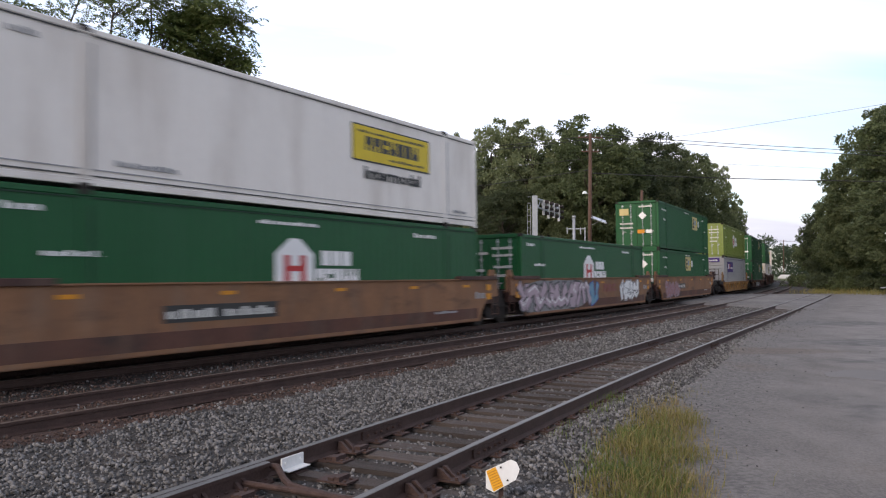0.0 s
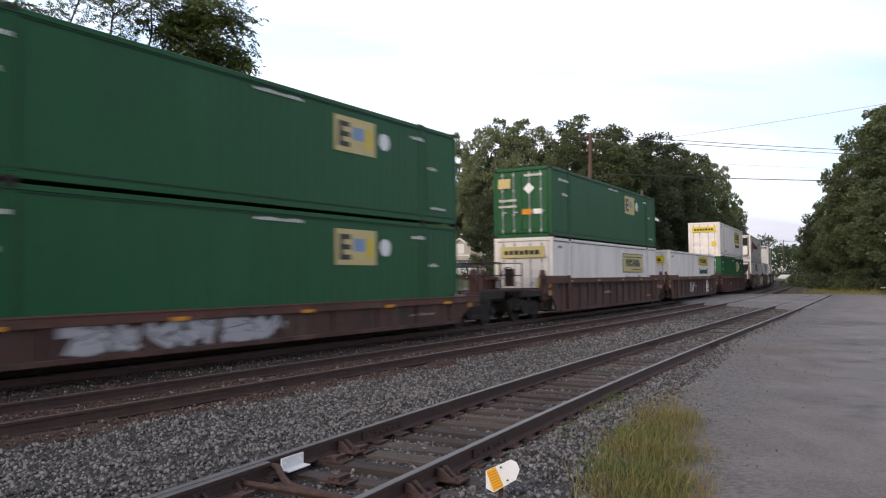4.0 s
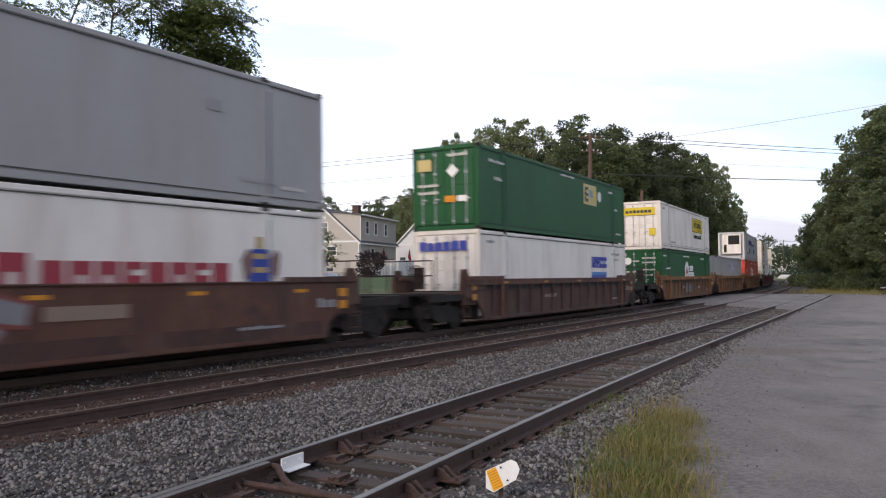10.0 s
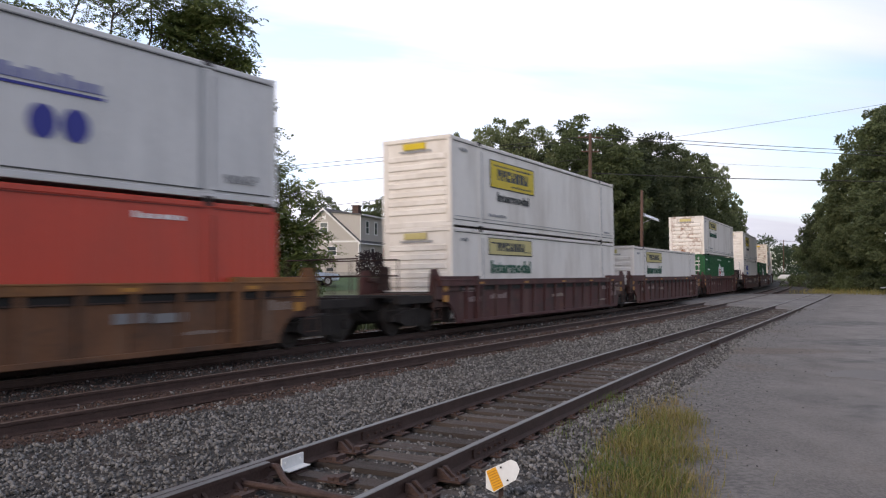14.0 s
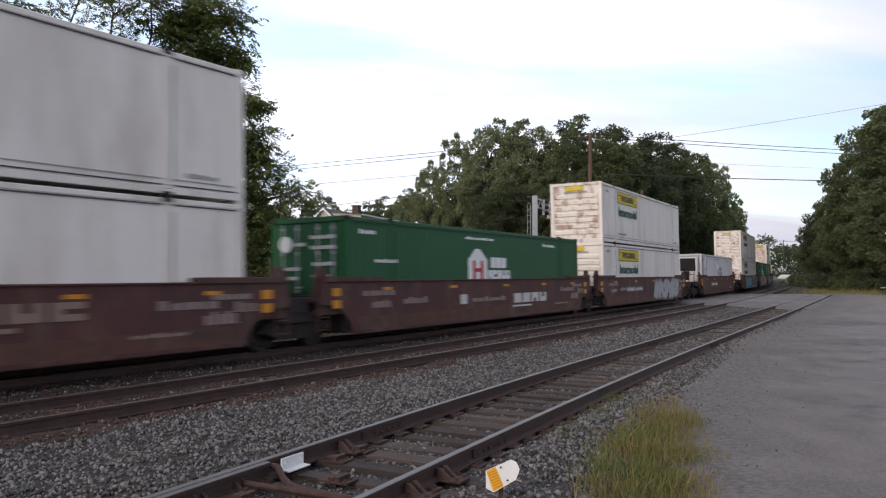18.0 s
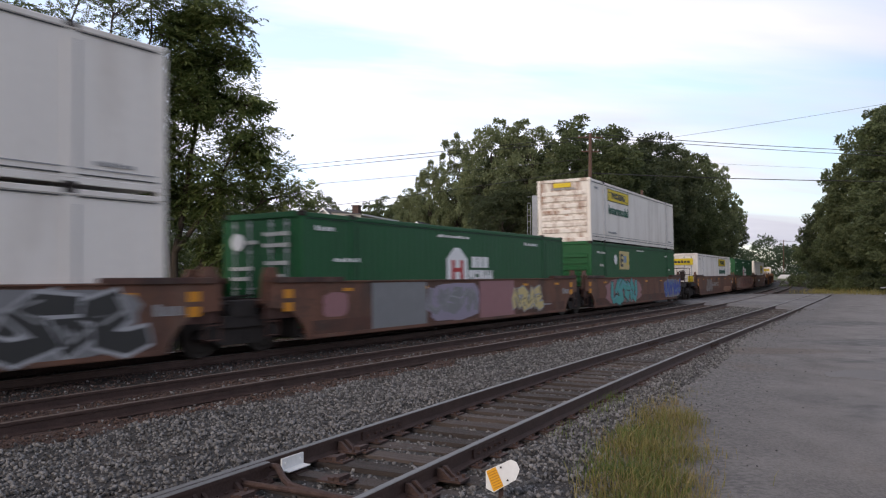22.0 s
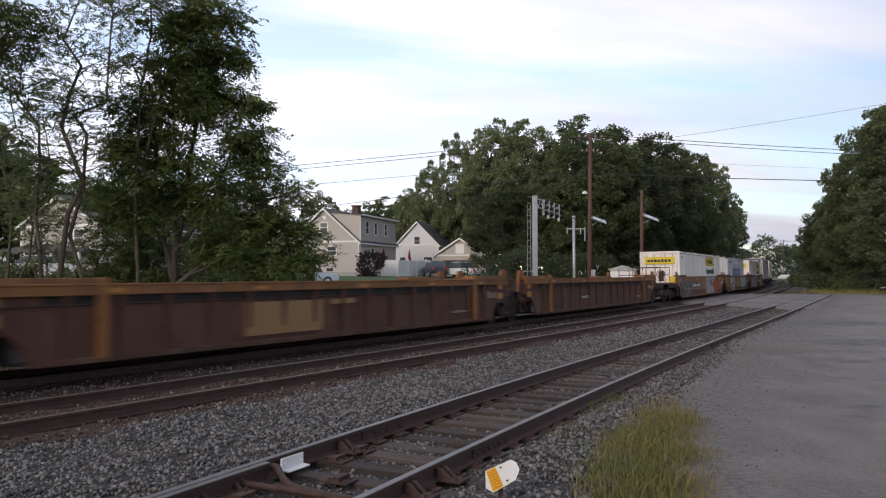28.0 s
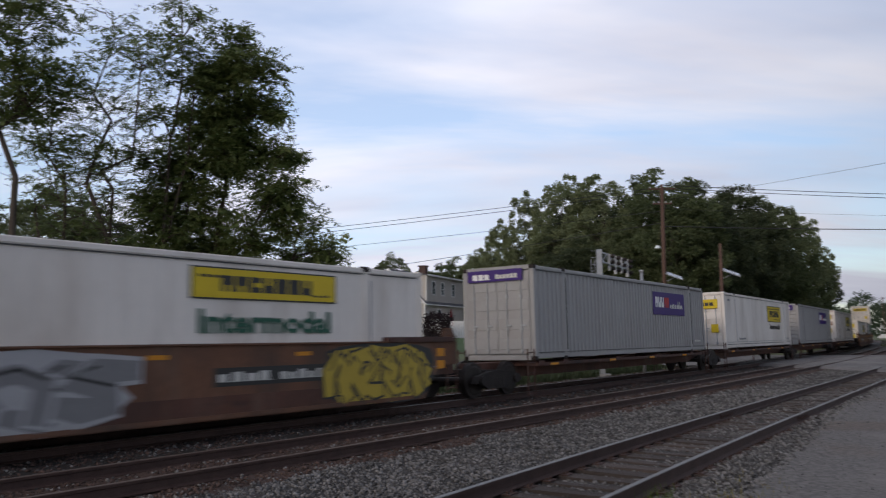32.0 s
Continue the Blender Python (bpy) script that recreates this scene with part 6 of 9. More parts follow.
# leading end of each load at the clip's start (metres along the line), car, loads below and above
W, G, R_ = "white", "green", "rusty"
YELLOW_D = (W, "yellow_panel", "doors")
YELLOW_F = (W, "yellow_panel", "front")
YELLOW_FW = (W, "yellow_panel", "front", {"wide": True})
RUST_FW = (W, "yellow_panel", "front", {"wide": True, "endcolor": R_})
CREAM_D = (G, "cream", "doors")
CREAM_F = (G, "cream", "front", {"u": 5.15})
SHIELD = (G, "shield", "doors")
CONSIST = [
    (6.0, "orange", "panel", SHIELD, YELLOW_D, ()),
    (25.6, "orange", "panel", SHIELD, None, (("field", -0.6, 7.1, 0.26, 1.54, P_slate), (-0.5, 7.0, 0.28, 1.5, P_rose, P_black, P_white, 6), (7.0, 8.0, 0.3, 1.5, P_sky, P_navy, P_sky, 1), ("blocks", 9.0, 11.0, 0.92, 0.36, 3, P_brick), (11.9, 14.5, 0.40, 1.48, P_white, P_grey, P_black, 3))),
    (45.6, "orange", "panel", (G, "cream", "doors", {"u": 8.3}), CREAM_D, ((1.0, 4.6, 0.3, 1.3, P_pink, P_mauve, P_pink, 4),)),
    (69.7, "yellow", "low", ("grey", "purple", "front", {"u": 4.1}), ("olive", "shield", "doors", {"u": 7.0, "six": True}), ()),
    (93.6, "dark", "low", CREAM_D, CREAM_D, ((3.0, 8.0, 0.3, 0.9, P_spray, P_grey, P_black, 6),)),
    (117.5, "dark", "ribbed", (W, "yellow_panel", "doors", {"faded": True}), CREAM_D, ()),
    (137.1, "dark", "ribbed", (W, "yellow_panel", "doors", {"wide": True}), None, ((5.6, 6.8, 0.5, 1.2, P_spray, P_grey, P_white, 1), (11.6, 12.4, 0.3, 1.4, P_white, P_grey, P_black, 1))),
    (156.8, "dark", "ribbed", CREAM_D, YELLOW_D, ()),
    (181.3, "brown", "panel", (W, "violet", "bowl"), (W, "script", "split"), (("field", 0.4, 5.6, 0.45, 1.45, ink("dull_rose_brown_spray_paint", (0.16, 0.085, 0.07))), (0.6, 5.2, 0.6, 1.35, ink("dusty_tan_spray_paint", (0.24, 0.17, 0.13)), ink("dull_rose_brown_spray_paint", (0.16, 0.085, 0.07)), P_pink, 4), ("field", 5.5, 16.2, 0.24, 1.54, P_haze), (5.9, 10.2, 0.26, 1.5, P_black, P_spray, P_haze, 4), (10.3, 15.8, 0.32, 1.46, P_pale, P_gspray, P_amber, 7))),
    (200.9, "brown", "panel", (W, "violet", "frame"), None, ((6.4, 9.2, 0.4, 1.25, ink("dusty_tan_spray_paint", (0.24, 0.17, 0.13)), P_brick, P_pale, 3), ("field", 9.6, 15.6, 0.26, 1.5, ink("dark_green_spray_paint", (0.05, 0.085, 0.06))), (10.0, 14.0, 0.3, 1.5, P_white, P_gspray, P_redm, 4), (14.0, 15.6, 0.4, 1.4, P_gspray, P_teal, P_amber, 2))),
    (220.5, "brown", "panel", (W, "script", "doors", {"low": True}), ("grey", "purple", "front", {"u": 4.05, "endcolor": "silver"}), ((4.3, 8.2, 0.28, 1.46, P_slate, P_brick, P_grey, 3), ("panel", 9.0, 10.6, 0.95, 1.2, ink("dusty_tan_spray_paint", (0.24, 0.17, 0.13))))),
    (244.6, "dark", "ribbed", (W, "blue_stripe", "doors"), CREAM_D, ()),
    (268.4, "ochre_side", "ribbed", SHIELD, YELLOW_D, (("field", 6.1, 6.9, 0.5, 1.18, ink("dull_blue_spray_paint", (0.10, 0.105, 0.13))), ("field", 7.2, 8.05, 0.48, 1.15, ink("dull_blue_spray_paint", (0.10, 0.105, 0.13))), ("panel", 10.35, 11.0, 0.78, 0.88, P_grey))),
    (288.1, "ochre_side", "ribbed", ("grey", "purple", "doors", {"u": 8.6, "faded": True}), None, ()),
    (307.8, "ochre_side", "ribbed", ("red", "shield", "doors", {"u": 7.0, "emblem": P_grey}), ("silver", "blue", "frame"), (("panel", 11.9, 12.6, 0.84, 1.03, P_slate), ("panel", 12.75, 13.5, 0.82, 1.0, P_slate))),
    (331.7, "maroon", "ribbed", (W, "yellow_panel", "front", {"wide": True, "faded": True}), YELLOW_F, ()),
    (351.3, "maroon", "ribbed", (W, "yellow_panel", "front", {"wide": True, "faded": True}), None, ()),
    (371.3, "maroon", "ribbed", SHIELD, (W, "yellow_panel", "front", {"wide": True, "faded": True, "endcolor": R_}), ()),
    (395.7, "maroon", "panel", (W, "blue_stripe", "doors", {"genset": True}), YELLOW_F, (("blocks", 3.6, 6.2, 0.85, 0.28, 8, ink("dusty_tan_spray_paint", (0.24, 0.17, 0.13))), ("blocks", 9.6, 12.5, 0.95, 0.32, 4, ink("dusty_tan_spray_paint", (0.24, 0.17, 0.13))), ("panel", 9.4, 11.2, 0.80, 0.88, ink("dusty_tan_spray_paint", (0.24, 0.17, 0.13))))),
    (415.4, "maroon", "panel", (G, "shield", "doors", {"u": 7.0}), None, (("blocks", 9.5, 12.5, 0.72, 0.34, 4, P_pale), ("panel", 9.4, 11.0, 0.58, 0.64, P_pale), ("blocks", 5.6, 6.1, 0.8, 0.3, 1, P_pale))),
    (435.0, "maroon", "panel", YELLOW_FW, RUST_FW, ((9.1, 14.9, 0.25, 1.5, P_spray, P_grey, P_mauve, 6),)),
    (458.9, "brown", "panel", ("silver", "shield", "frame", {"u": 7.5, "emblem": P_pink, "words": P_grey}), None, ()),
    (482.6, "rustbrown", "panel", (W, "yellow_panel", "front", {"wide": True, "faded": True, "endcolor": R_}), (W, "yellow_panel", "front", {"wide": True, "faded": True, "endcolor": R_}), ((2.6, 8.6, 0.22, 1.5, P_sky, P_teal, P_white, 6), ("field", 9.0, 15.5, 0.22, 1.52, P_slate), (9.2, 15.3, 0.25, 1.5, P_black, P_spray, P_grey, 5))),
    (502.6, "rustbrown", "panel", SHIELD, None, (("field", 0.6, 1.6, 0.7, 1.3, P_pink), ("panel", 2.6, 5.3, 0.25, 1.52, P_slate), ("field", 5.4, 8.6, 0.3, 1.5, P_mauve), (5.6, 8.4, 0.5, 1.4, P_slate, P_mauve, P_grey, 3), ("panel", 8.6, 11.2, 0.25, 1.52, P_pink), (11.3, 13.6, 0.4, 1.3, P_cream, P_grey, P_black, 3))),
    (522.3, "rustbrown", "panel", CREAM_F, RUST_FW, (("field", 1.6, 7.9, 0.3, 1.5, P_pink), (2.6, 6.8, 0.22, 1.54, P_teal, P_black, P_sky, 3), ("field", 12.9, 17.0, 0.3, 1.45, P_slate), (13.1, 16.9, 0.32, 1.46, P_navy, P_slate, P_sky, 4))),
    (546.3, "rustbrown", "panel", (W, "yellow_panel", "doors", {"wide": True}), None, ((2.9, 5.2, 0.45, 1.35, ink("dull_tan_grey_spray_paint", (0.21, 0.17, 0.15)), P_slate, P_black, 3), ("blocks", 5.5, 8.6, 0.8, 0.3, 4, ink("dull_tan_grey_spray_paint", (0.21, 0.17, 0.15))), ("field", 11.0, 15.5, 0.3, 0.7, ink("faded_orange_paint", (0.24, 0.11, 0.06))))),
    (566.0, "rustbrown", "panel", SHIELD, None, (("field", 0.3, 16.0, 0.3, 1.5, ink("dusty_rose_spray_paint", (0.25, 0.115, 0.09))), (0.4, 3.0, 0.4, 1.4, ink("faded_orange_paint", (0.24, 0.11, 0.06)), P_slate, P_grey, 3), (5.0, 14.0, 0.5, 1.4, ink("dull_rose_spray_paint", (0.19, 0.09, 0.075)), P_brick, P_black, 4))),
    (585.6, "rustbrown", "panel", (W, "yellow_panel", "doors"), None, ()),
    (609.6, "rusty_side", "ribbed", None, None, ()),
    (629.3, "rusty_side", "ribbed", None, None, ()),
    (649.0, "rusty_side", "ribbed", None, None, ()),
    (673.5, "orange", "panel", (W, "yellow_panel", "doors", {"wide": True}), None, ((-0.4, 2.8, 0.3, 1.4, P_black, P_slate, P_spray, 3), ("panel", 8.9, 13.1, 0.24, 1.52, P_grey), ("blocks", 10.4, 11.8, 0.85, 0.5, 2, P_black), (12.2, 14.0, 0.3, 1.4, P_redm, P_black, P_gold, 2))),
    (693.1, "orange", "panel", ("steel", "rings", "doors", {"length": 12.19, "iso": True, "shift": -0.55}), None, (("field", 2.0, 5.3, 0.26, 1.54, P_spray), (2.2, 5.2, 0.3, 1.5, P_slate, P_black, P_white, 3), ("panel", 6.65, 9.65, 0.55, 1.42, P_tanpanel), ("blocks", 6.8, 8.7, 0.66, 0.68, 3, P_brick), ("field", 9.6, 14.4, 0.42, 1.5, P_mist), (9.9, 14.2, 0.5, 1.4, P_mist, P_sky, P_white, 5))),
    (712.6, "umber", "panel", (W, "yellow_panel", "doors", {"wide": True}), None, ((0.8, 4.2, 0.3, 1.4, P_mauve, P_spray, P_sky, 4), ("field", 4.4, 8.4, 0.22, 1.54, P_spray), (4.6, 8.2, 0.3, 1.45, P_slate, P_spray, P_black, 3), ("field", 12.7, 16.4, 0.18, 1.56, P_black), ("field", 12.8, 16.3, 0.22, 1.52, P_gold), (12.95, 16.2, 0.26, 1.48, P_gold, P_black, P_black, 4))),
    (734.2, "spine", "spine", ("grey", "purple", "doors", {"u": 11.6, "iso": True}), None, ()),
    (753.9, "spine", "spine", YELLOW_D, None, ()),
    (773.5, "spine", "spine", ("grey", "purple", "front", {"u": 11.6}), None, ()),
    (793.2, "spine", "spine", (R_, "yellow_panel", "doors"), None, ()),
    (817.2, "orange", "panel", YELLOW_D, None, ()),
    (836.8, "orange", "panel", ("grey", "purple", "front"), None, ()),
    (856.5, "orange", "panel", SHIELD, YELLOW_D, ()),
]
MOVERS = []
for i, (c0, col, style, low, up, spray) in enumerate(CONSIST):
    lead = i > 0 and c0 - CONSIST[i - 1][0] > 22
    tail = i + 1 < len(CONSIST) and CONSIST[i + 1][0] - c0 > 22
    if style == "spine":
        car = spine_car(lead, tail, i)
        z0 = 0.96
    else:
        car = well_car(col, style, lead, tail, low is not None, i, spray)
        z0 = 0.36
    MOVERS.append((car, c0 + LEN / 2, 0.0))
    if low:
        MOVERS.append((container(low, 0), c0 + LEN / 2 + (low[3].get("shift", 0) if len(low) > 3 else 0), z0))
    if up:
        MOVERS.append((container(up, 1), c0 + LEN / 2, z0 + HGT))

# ---------------------------------------------------------------- trees
L_maple = leaf_mat("maple_leaves", (0.073, 0.096, 0.042), (0.162, 0.191, 0.090), 0.5)
L_sage = leaf_mat("sage_green_leaves", (0.140, 0.170, 0.080), (0.275, 0.305, 0.165), 0.5)
L_olive = leaf_mat("olive_leaves", (0.085, 0.108, 0.050), (0.185, 0.212, 0.106), 0.5)
L_dark = leaf_mat("dark_leaves", (0.052, 0.068, 0.035), (0.108, 0.128, 0.066), 0.5)
L_near = leaf_mat("pinnate_leaves", (0.070, 0.110, 0.036), (0.170, 0.200, 0.072))
L_far = leaf_mat("distant_leaves", (0.045, 0.07, 0.04), (0.075, 0.10, 0.055))
L_red = leaf_mat("purple_leaves", (0.026, 0.018, 0.022), (0.045, 0.032, 0.034))


def leaves(rng, centers, radii, per, size, aspect, droop=0.3, flat=0.75):
    """Leaf blades scattered in clumps: rhombic quads with random turn, drooping at the tip."""
    n = len(centers) * per
    c = np.repeat(centers, per, axis=0)
    r = np.repeat(radii, per)
    d = rng.normal(size=(n, 3))
    d /= np.linalg.norm(d, axis=1)[:, None]
    hub = np.repeat(centers - centers.mean(0), per, axis=0)
    hub /= np.linalg.norm(hub, axis=1)[:, None] + 1e-9
    d = np.where(((d * hub).sum(1) < -0.35)[:, None], -d, d)
    p = c + d * (r * rng.uniform(0.25, 1.0, n) ** 0.6)[:, None] * np.array([1, 1, flat])
    out = d * np.array([1, 1, 0.4]) + rng.normal(size=(n, 3)) * 0.7
    out[:, 2] -= droop
    out /= np.linalg.norm(out, axis=1)[:, None]
    side = np.cross(out, rng.normal(size=(n, 3)))
    side /= np.linalg.norm(side, axis=1)[:, None] + 1e-9
    k = size * rng.uniform(0.6, 1.25, n)
    a = out * k[:, None]
    b = side * (k * aspect)[:, None]
    return np.stack([p, p + a * 0.45 + b * 0.5, p + a, p + a * 0.45 - b * 0.5], axis=1)


def limb(bm, pts, r0, r1, n=7):
    for i in range(len(pts) - 1):
        t0, t1 = i / (len(pts) - 1), (i + 1) / (len(pts) - 1)
        tube(bm, pts[i], pts[i + 1], r0 + (r1 - r0) * t0, r0 + (r1 - r0) * t1, n, caps=False)


def bend(rng, a, b, k=4, wob=0.3):
    a, b = np.array(a, float), np.array(b, float)
    L = np.linalg.norm(b - a)
    out = []
    for i in range(k + 1):
        t = i / k
        w = rng.normal(size=3) * wob * L * 0.12 * math.sin(math.pi * t)
        out.append(tuple(a + (b - a) * t + w + np.array([0, 0, 0.10 * L * math.sin(math.pi * t)])))
    return out


def make_tree(name, label, seed, H, R, base, clumps, per, size, aspect, leaf, trunk_r, clump_r, trunks=1, top_bias=0.0, limbs=26, squeeze=1.0, group="trees"):
    """Tapered trunk with limbs that end in leaf clumps; the crown is an uneven ellipsoid with gaps."""
    rng = np.random.default_rng(seed)
    t = thing(name, label, "tree", group)
    mid, half = base + (H - base) * 0.48, (H - base) * 0.52
    C, RR = [], []
    ph = rng.uniform(0, 6.28, 4)
    while len(C) < clumps:
        d = rng.normal(size=3)
        d /= np.linalg.norm(d)
        az = math.atan2(d[1], d[0])
        lob = 1 + 0.07 * math.sin(3 * az + ph[0]) + 0.06 * math.sin(5 * az + ph[1] + d[2] * 3) + 0.05 * math.sin(7 * d[2] + ph[2])
        q = min(1.06, rng.uniform(0.10, 1.0) ** 0.30 * lob)
        tz = d[2] * q
        taper = 1.0 if tz < 0 else (1 - top_bias * tz)
        C.append((d[0] * q * R * taper, d[1] * q * R * taper * squeeze, mid + tz * half))
        RR.append(clump_r * rng.uniform(0.6, 1.25))
    C, RR = np.array(C), np.array(RR)
    bm = bmesh.new()
    tops = []
    for k in range(trunks):
        a0 = rng.uniform(0, 6.28)
        foot = (0.35 * k * math.cos(a0), 0.35 * k * math.sin(a0), -0.4)
        top = (rng.normal() * R * 0.12 + (0 if trunks == 1 else R * 0.3 * math.cos(a0)), rng.normal() * R * 0.12, mid + half * 0.55)
        pts = bend(rng, foot, top, 6, 0.25)
        limb(bm, pts, trunk_r * (1 if k == 0 else 0.7), trunk_r * 0.22, 9)
        tops.append(pts)
    order = rng.permutation(len(C))[:limbs]
    for i in order:
        pts = tops[i % len(tops)]
        zz = max(base * 0.55, C[i][2] - half * rng.uniform(0.25, 0.6))
        j = min(range(len(pts)), key=lambda q: abs(pts[q][2] - zz))
        limb(bm, bend(rng, pts[j], C[i], 4, 0.5), trunk_r * 0.26, trunk_r * 0.05, 5)
    part("trunk", bm, M_bark, t, smooth=True)
    me = quads_mesh("crown", leaves(rng, C, RR, per, size, aspect), leaf)
    put("crown", me, t)
    t["high"], t["wide"] = H, R
    return t


def ray_xy(px, depth):
    """A place straight ahead by its bearing and distance."""
    return ((px - 784) / 1379.0 * depth, depth)


def place(tree, first, x, y, height, radius, turn):
    m = pose(x, y, zg(x, y) - 0.1, 0, 0, turn)
    sc = (radius / tree["wide"], radius / tree["wide"], height / tree["high"])
    if first:
        tree.matrix_basis = m
        tree.scale = sc
        return tree
    c = copy_thing(tree, m)
    c.scale = sc
    return c


VAR = [
    make_tree("tree", label, 11 + i, 20, 6.5, base, clumps, 130, 0.36, 0.66, leaf, 0.32, clump_r, 1, bias, group="trees by the crossing")
    for i, (label, base, clumps, leaf, clump_r, bias) in enumerate((
        ("broad leafy tree with a dense dark green crown", 3.0, 250, L_maple, 1.05, 0.2),
        ("broad leafy tree with a dense dark green crown", 4.0, 240, L_dark, 1.1, 0.3),
        ("broad leafy tree with an uneven olive green crown", 2.0, 240, L_olive, 1.0, 0.12),
        ("broad leafy tree with a dense dark green crown", 1.0, 240, L_dark, 1.1, 0.25),
        ("airy tree with light sage green foliage in tufts", 3.0, 190, L_sage, 0.95, 0.25)))]
USED = set()


def far_tree(v, px, depth, top_y, radius, turn=None, seed=0):
    x, y = ray_xy(px, depth)
    h = EYE + (485.5 - top_y) / 1379.0 * depth - zg(x, y) - 0.25
    t = place(VAR[v], v not in USED, x, y, h, radius, (px * 37) % 360 if turn is None else turn)
    USED.add(v)
    return t


for v, px, d, ty, r in ((4, 764, 118, 287, 3.6), (4, 808, 114, 238, 3.9), (4, 726, 122, 336, 3.2), (4, 874, 106, 213, 5.0), (4, 936, 102, 214, 5.4), (0, 1050, 96, 198, 7.0), (3, 1105, 102, 240, 6.6), (1, 1165, 116, 242, 6.8),
                        (2, 1216, 128, 256, 7.0), (4, 1258, 138, 285, 5.8), (1, 905, 112, 250, 5.4), (3, 990, 108, 226, 5.8), (2, 1075, 112, 236, 6.2), (0, 1135, 122, 246, 6.4), (3, 893, 96, 320, 4.8), (2, 985, 96, 285, 5.0), (1, 1080, 104, 300, 5.2), (3, 1150, 116, 330, 5.2),
                        (0, 1215, 124, 345, 5.6), (1, 1260, 146, 350, 6.0), (3, 812, 124, 320, 4.4), (2, 760, 128, 345, 3.8), (0, 1020, 112, 260, 6.0), (2, 1130, 128, 290, 6.0), (1, 850, 120, 275, 4.6)):
    far_tree(v, px, d, ty, r)
for v, px, d, ty, r in ((2, 1572, 88, 172, 6.0), (0, 1640, 80, 130, 6.8), (2, 1515, 104, 262, 4.8), (3, 1480, 128, 338, 5.4), (0, 1448, 150, 392, 4.6), (2, 1540, 92, 300, 5.2),
                        (2, 1600, 76, 300, 5.0), (0, 1506, 118, 370, 5.4), (2, 1720, 80, 150, 7.0), (1, 1470, 165, 410, 6.2)):
    far_tree(v, px, d, ty, r)
for v, px, d, ty, r in ((2, 563, 150, 338, 4.6), (1, 625, 165, 372, 5.0), (0, 690, 160, 345, 6.5), (3, 655, 175, 362, 6.0), (2, 730, 150, 335, 5.2), (1, 590, 180, 380, 6.0)):
    far_tree(v, px, d, ty, r)
for v, px, d, ty, r in ((3, 20, 95, 245, 7.5), (0, 120, 100, 300, 7.0), (1, 430, 105, 330, 6.5), (2, 490, 98, 390, 5.0), (3, 250, 100, 330, 7.5), (2, -60, 90, 200, 7.0), (0, 350, 90, 330, 6.0)):
    far_tree(v, px, d, ty, r)

# near trees across the tracks, on the left bank
def pinnate(rng, P, D, length, pairs=5):
    """Compound leaves: leaflets in pairs along a drooping stalk, and one at the tip."""
    n = len(P)
    up = np.tile((0.0, 0.0, 1.0), (n, 1)) + rng.normal(size=(n, 3)) * 0.35
    side = np.cross(D, up)
    side /= np.linalg.norm(side, axis=1)[:, None] + 1e-9
    out = []
    for k in range(pairs):
        base = P + D * (length * (k + 0.7) / pairs)[:, None]
        base[:, 2] -= length * 0.22 * ((k + 0.7) / pairs) ** 2
        for sg in (-1, 1):
            e = side * sg * 0.85 + D * 0.5 + rng.normal(size=(n, 3)) * 0.22
            e[:, 2] -= 0.25
            e /= np.linalg.norm(e, axis=1)[:, None]
            l = length * rng.uniform(0.30, 0.46, n)
            w = np.cross(e, up)
            w = w / (np.linalg.norm(w, axis=1)[:, None] + 1e-9) * (l * 0.22)[:, None]
            a = e * l[:, None]
            out.append(np.stack([base, base + a * 0.45 + w, base + a, base + a * 0.45 - w], 1))
    return np.concatenate(out)


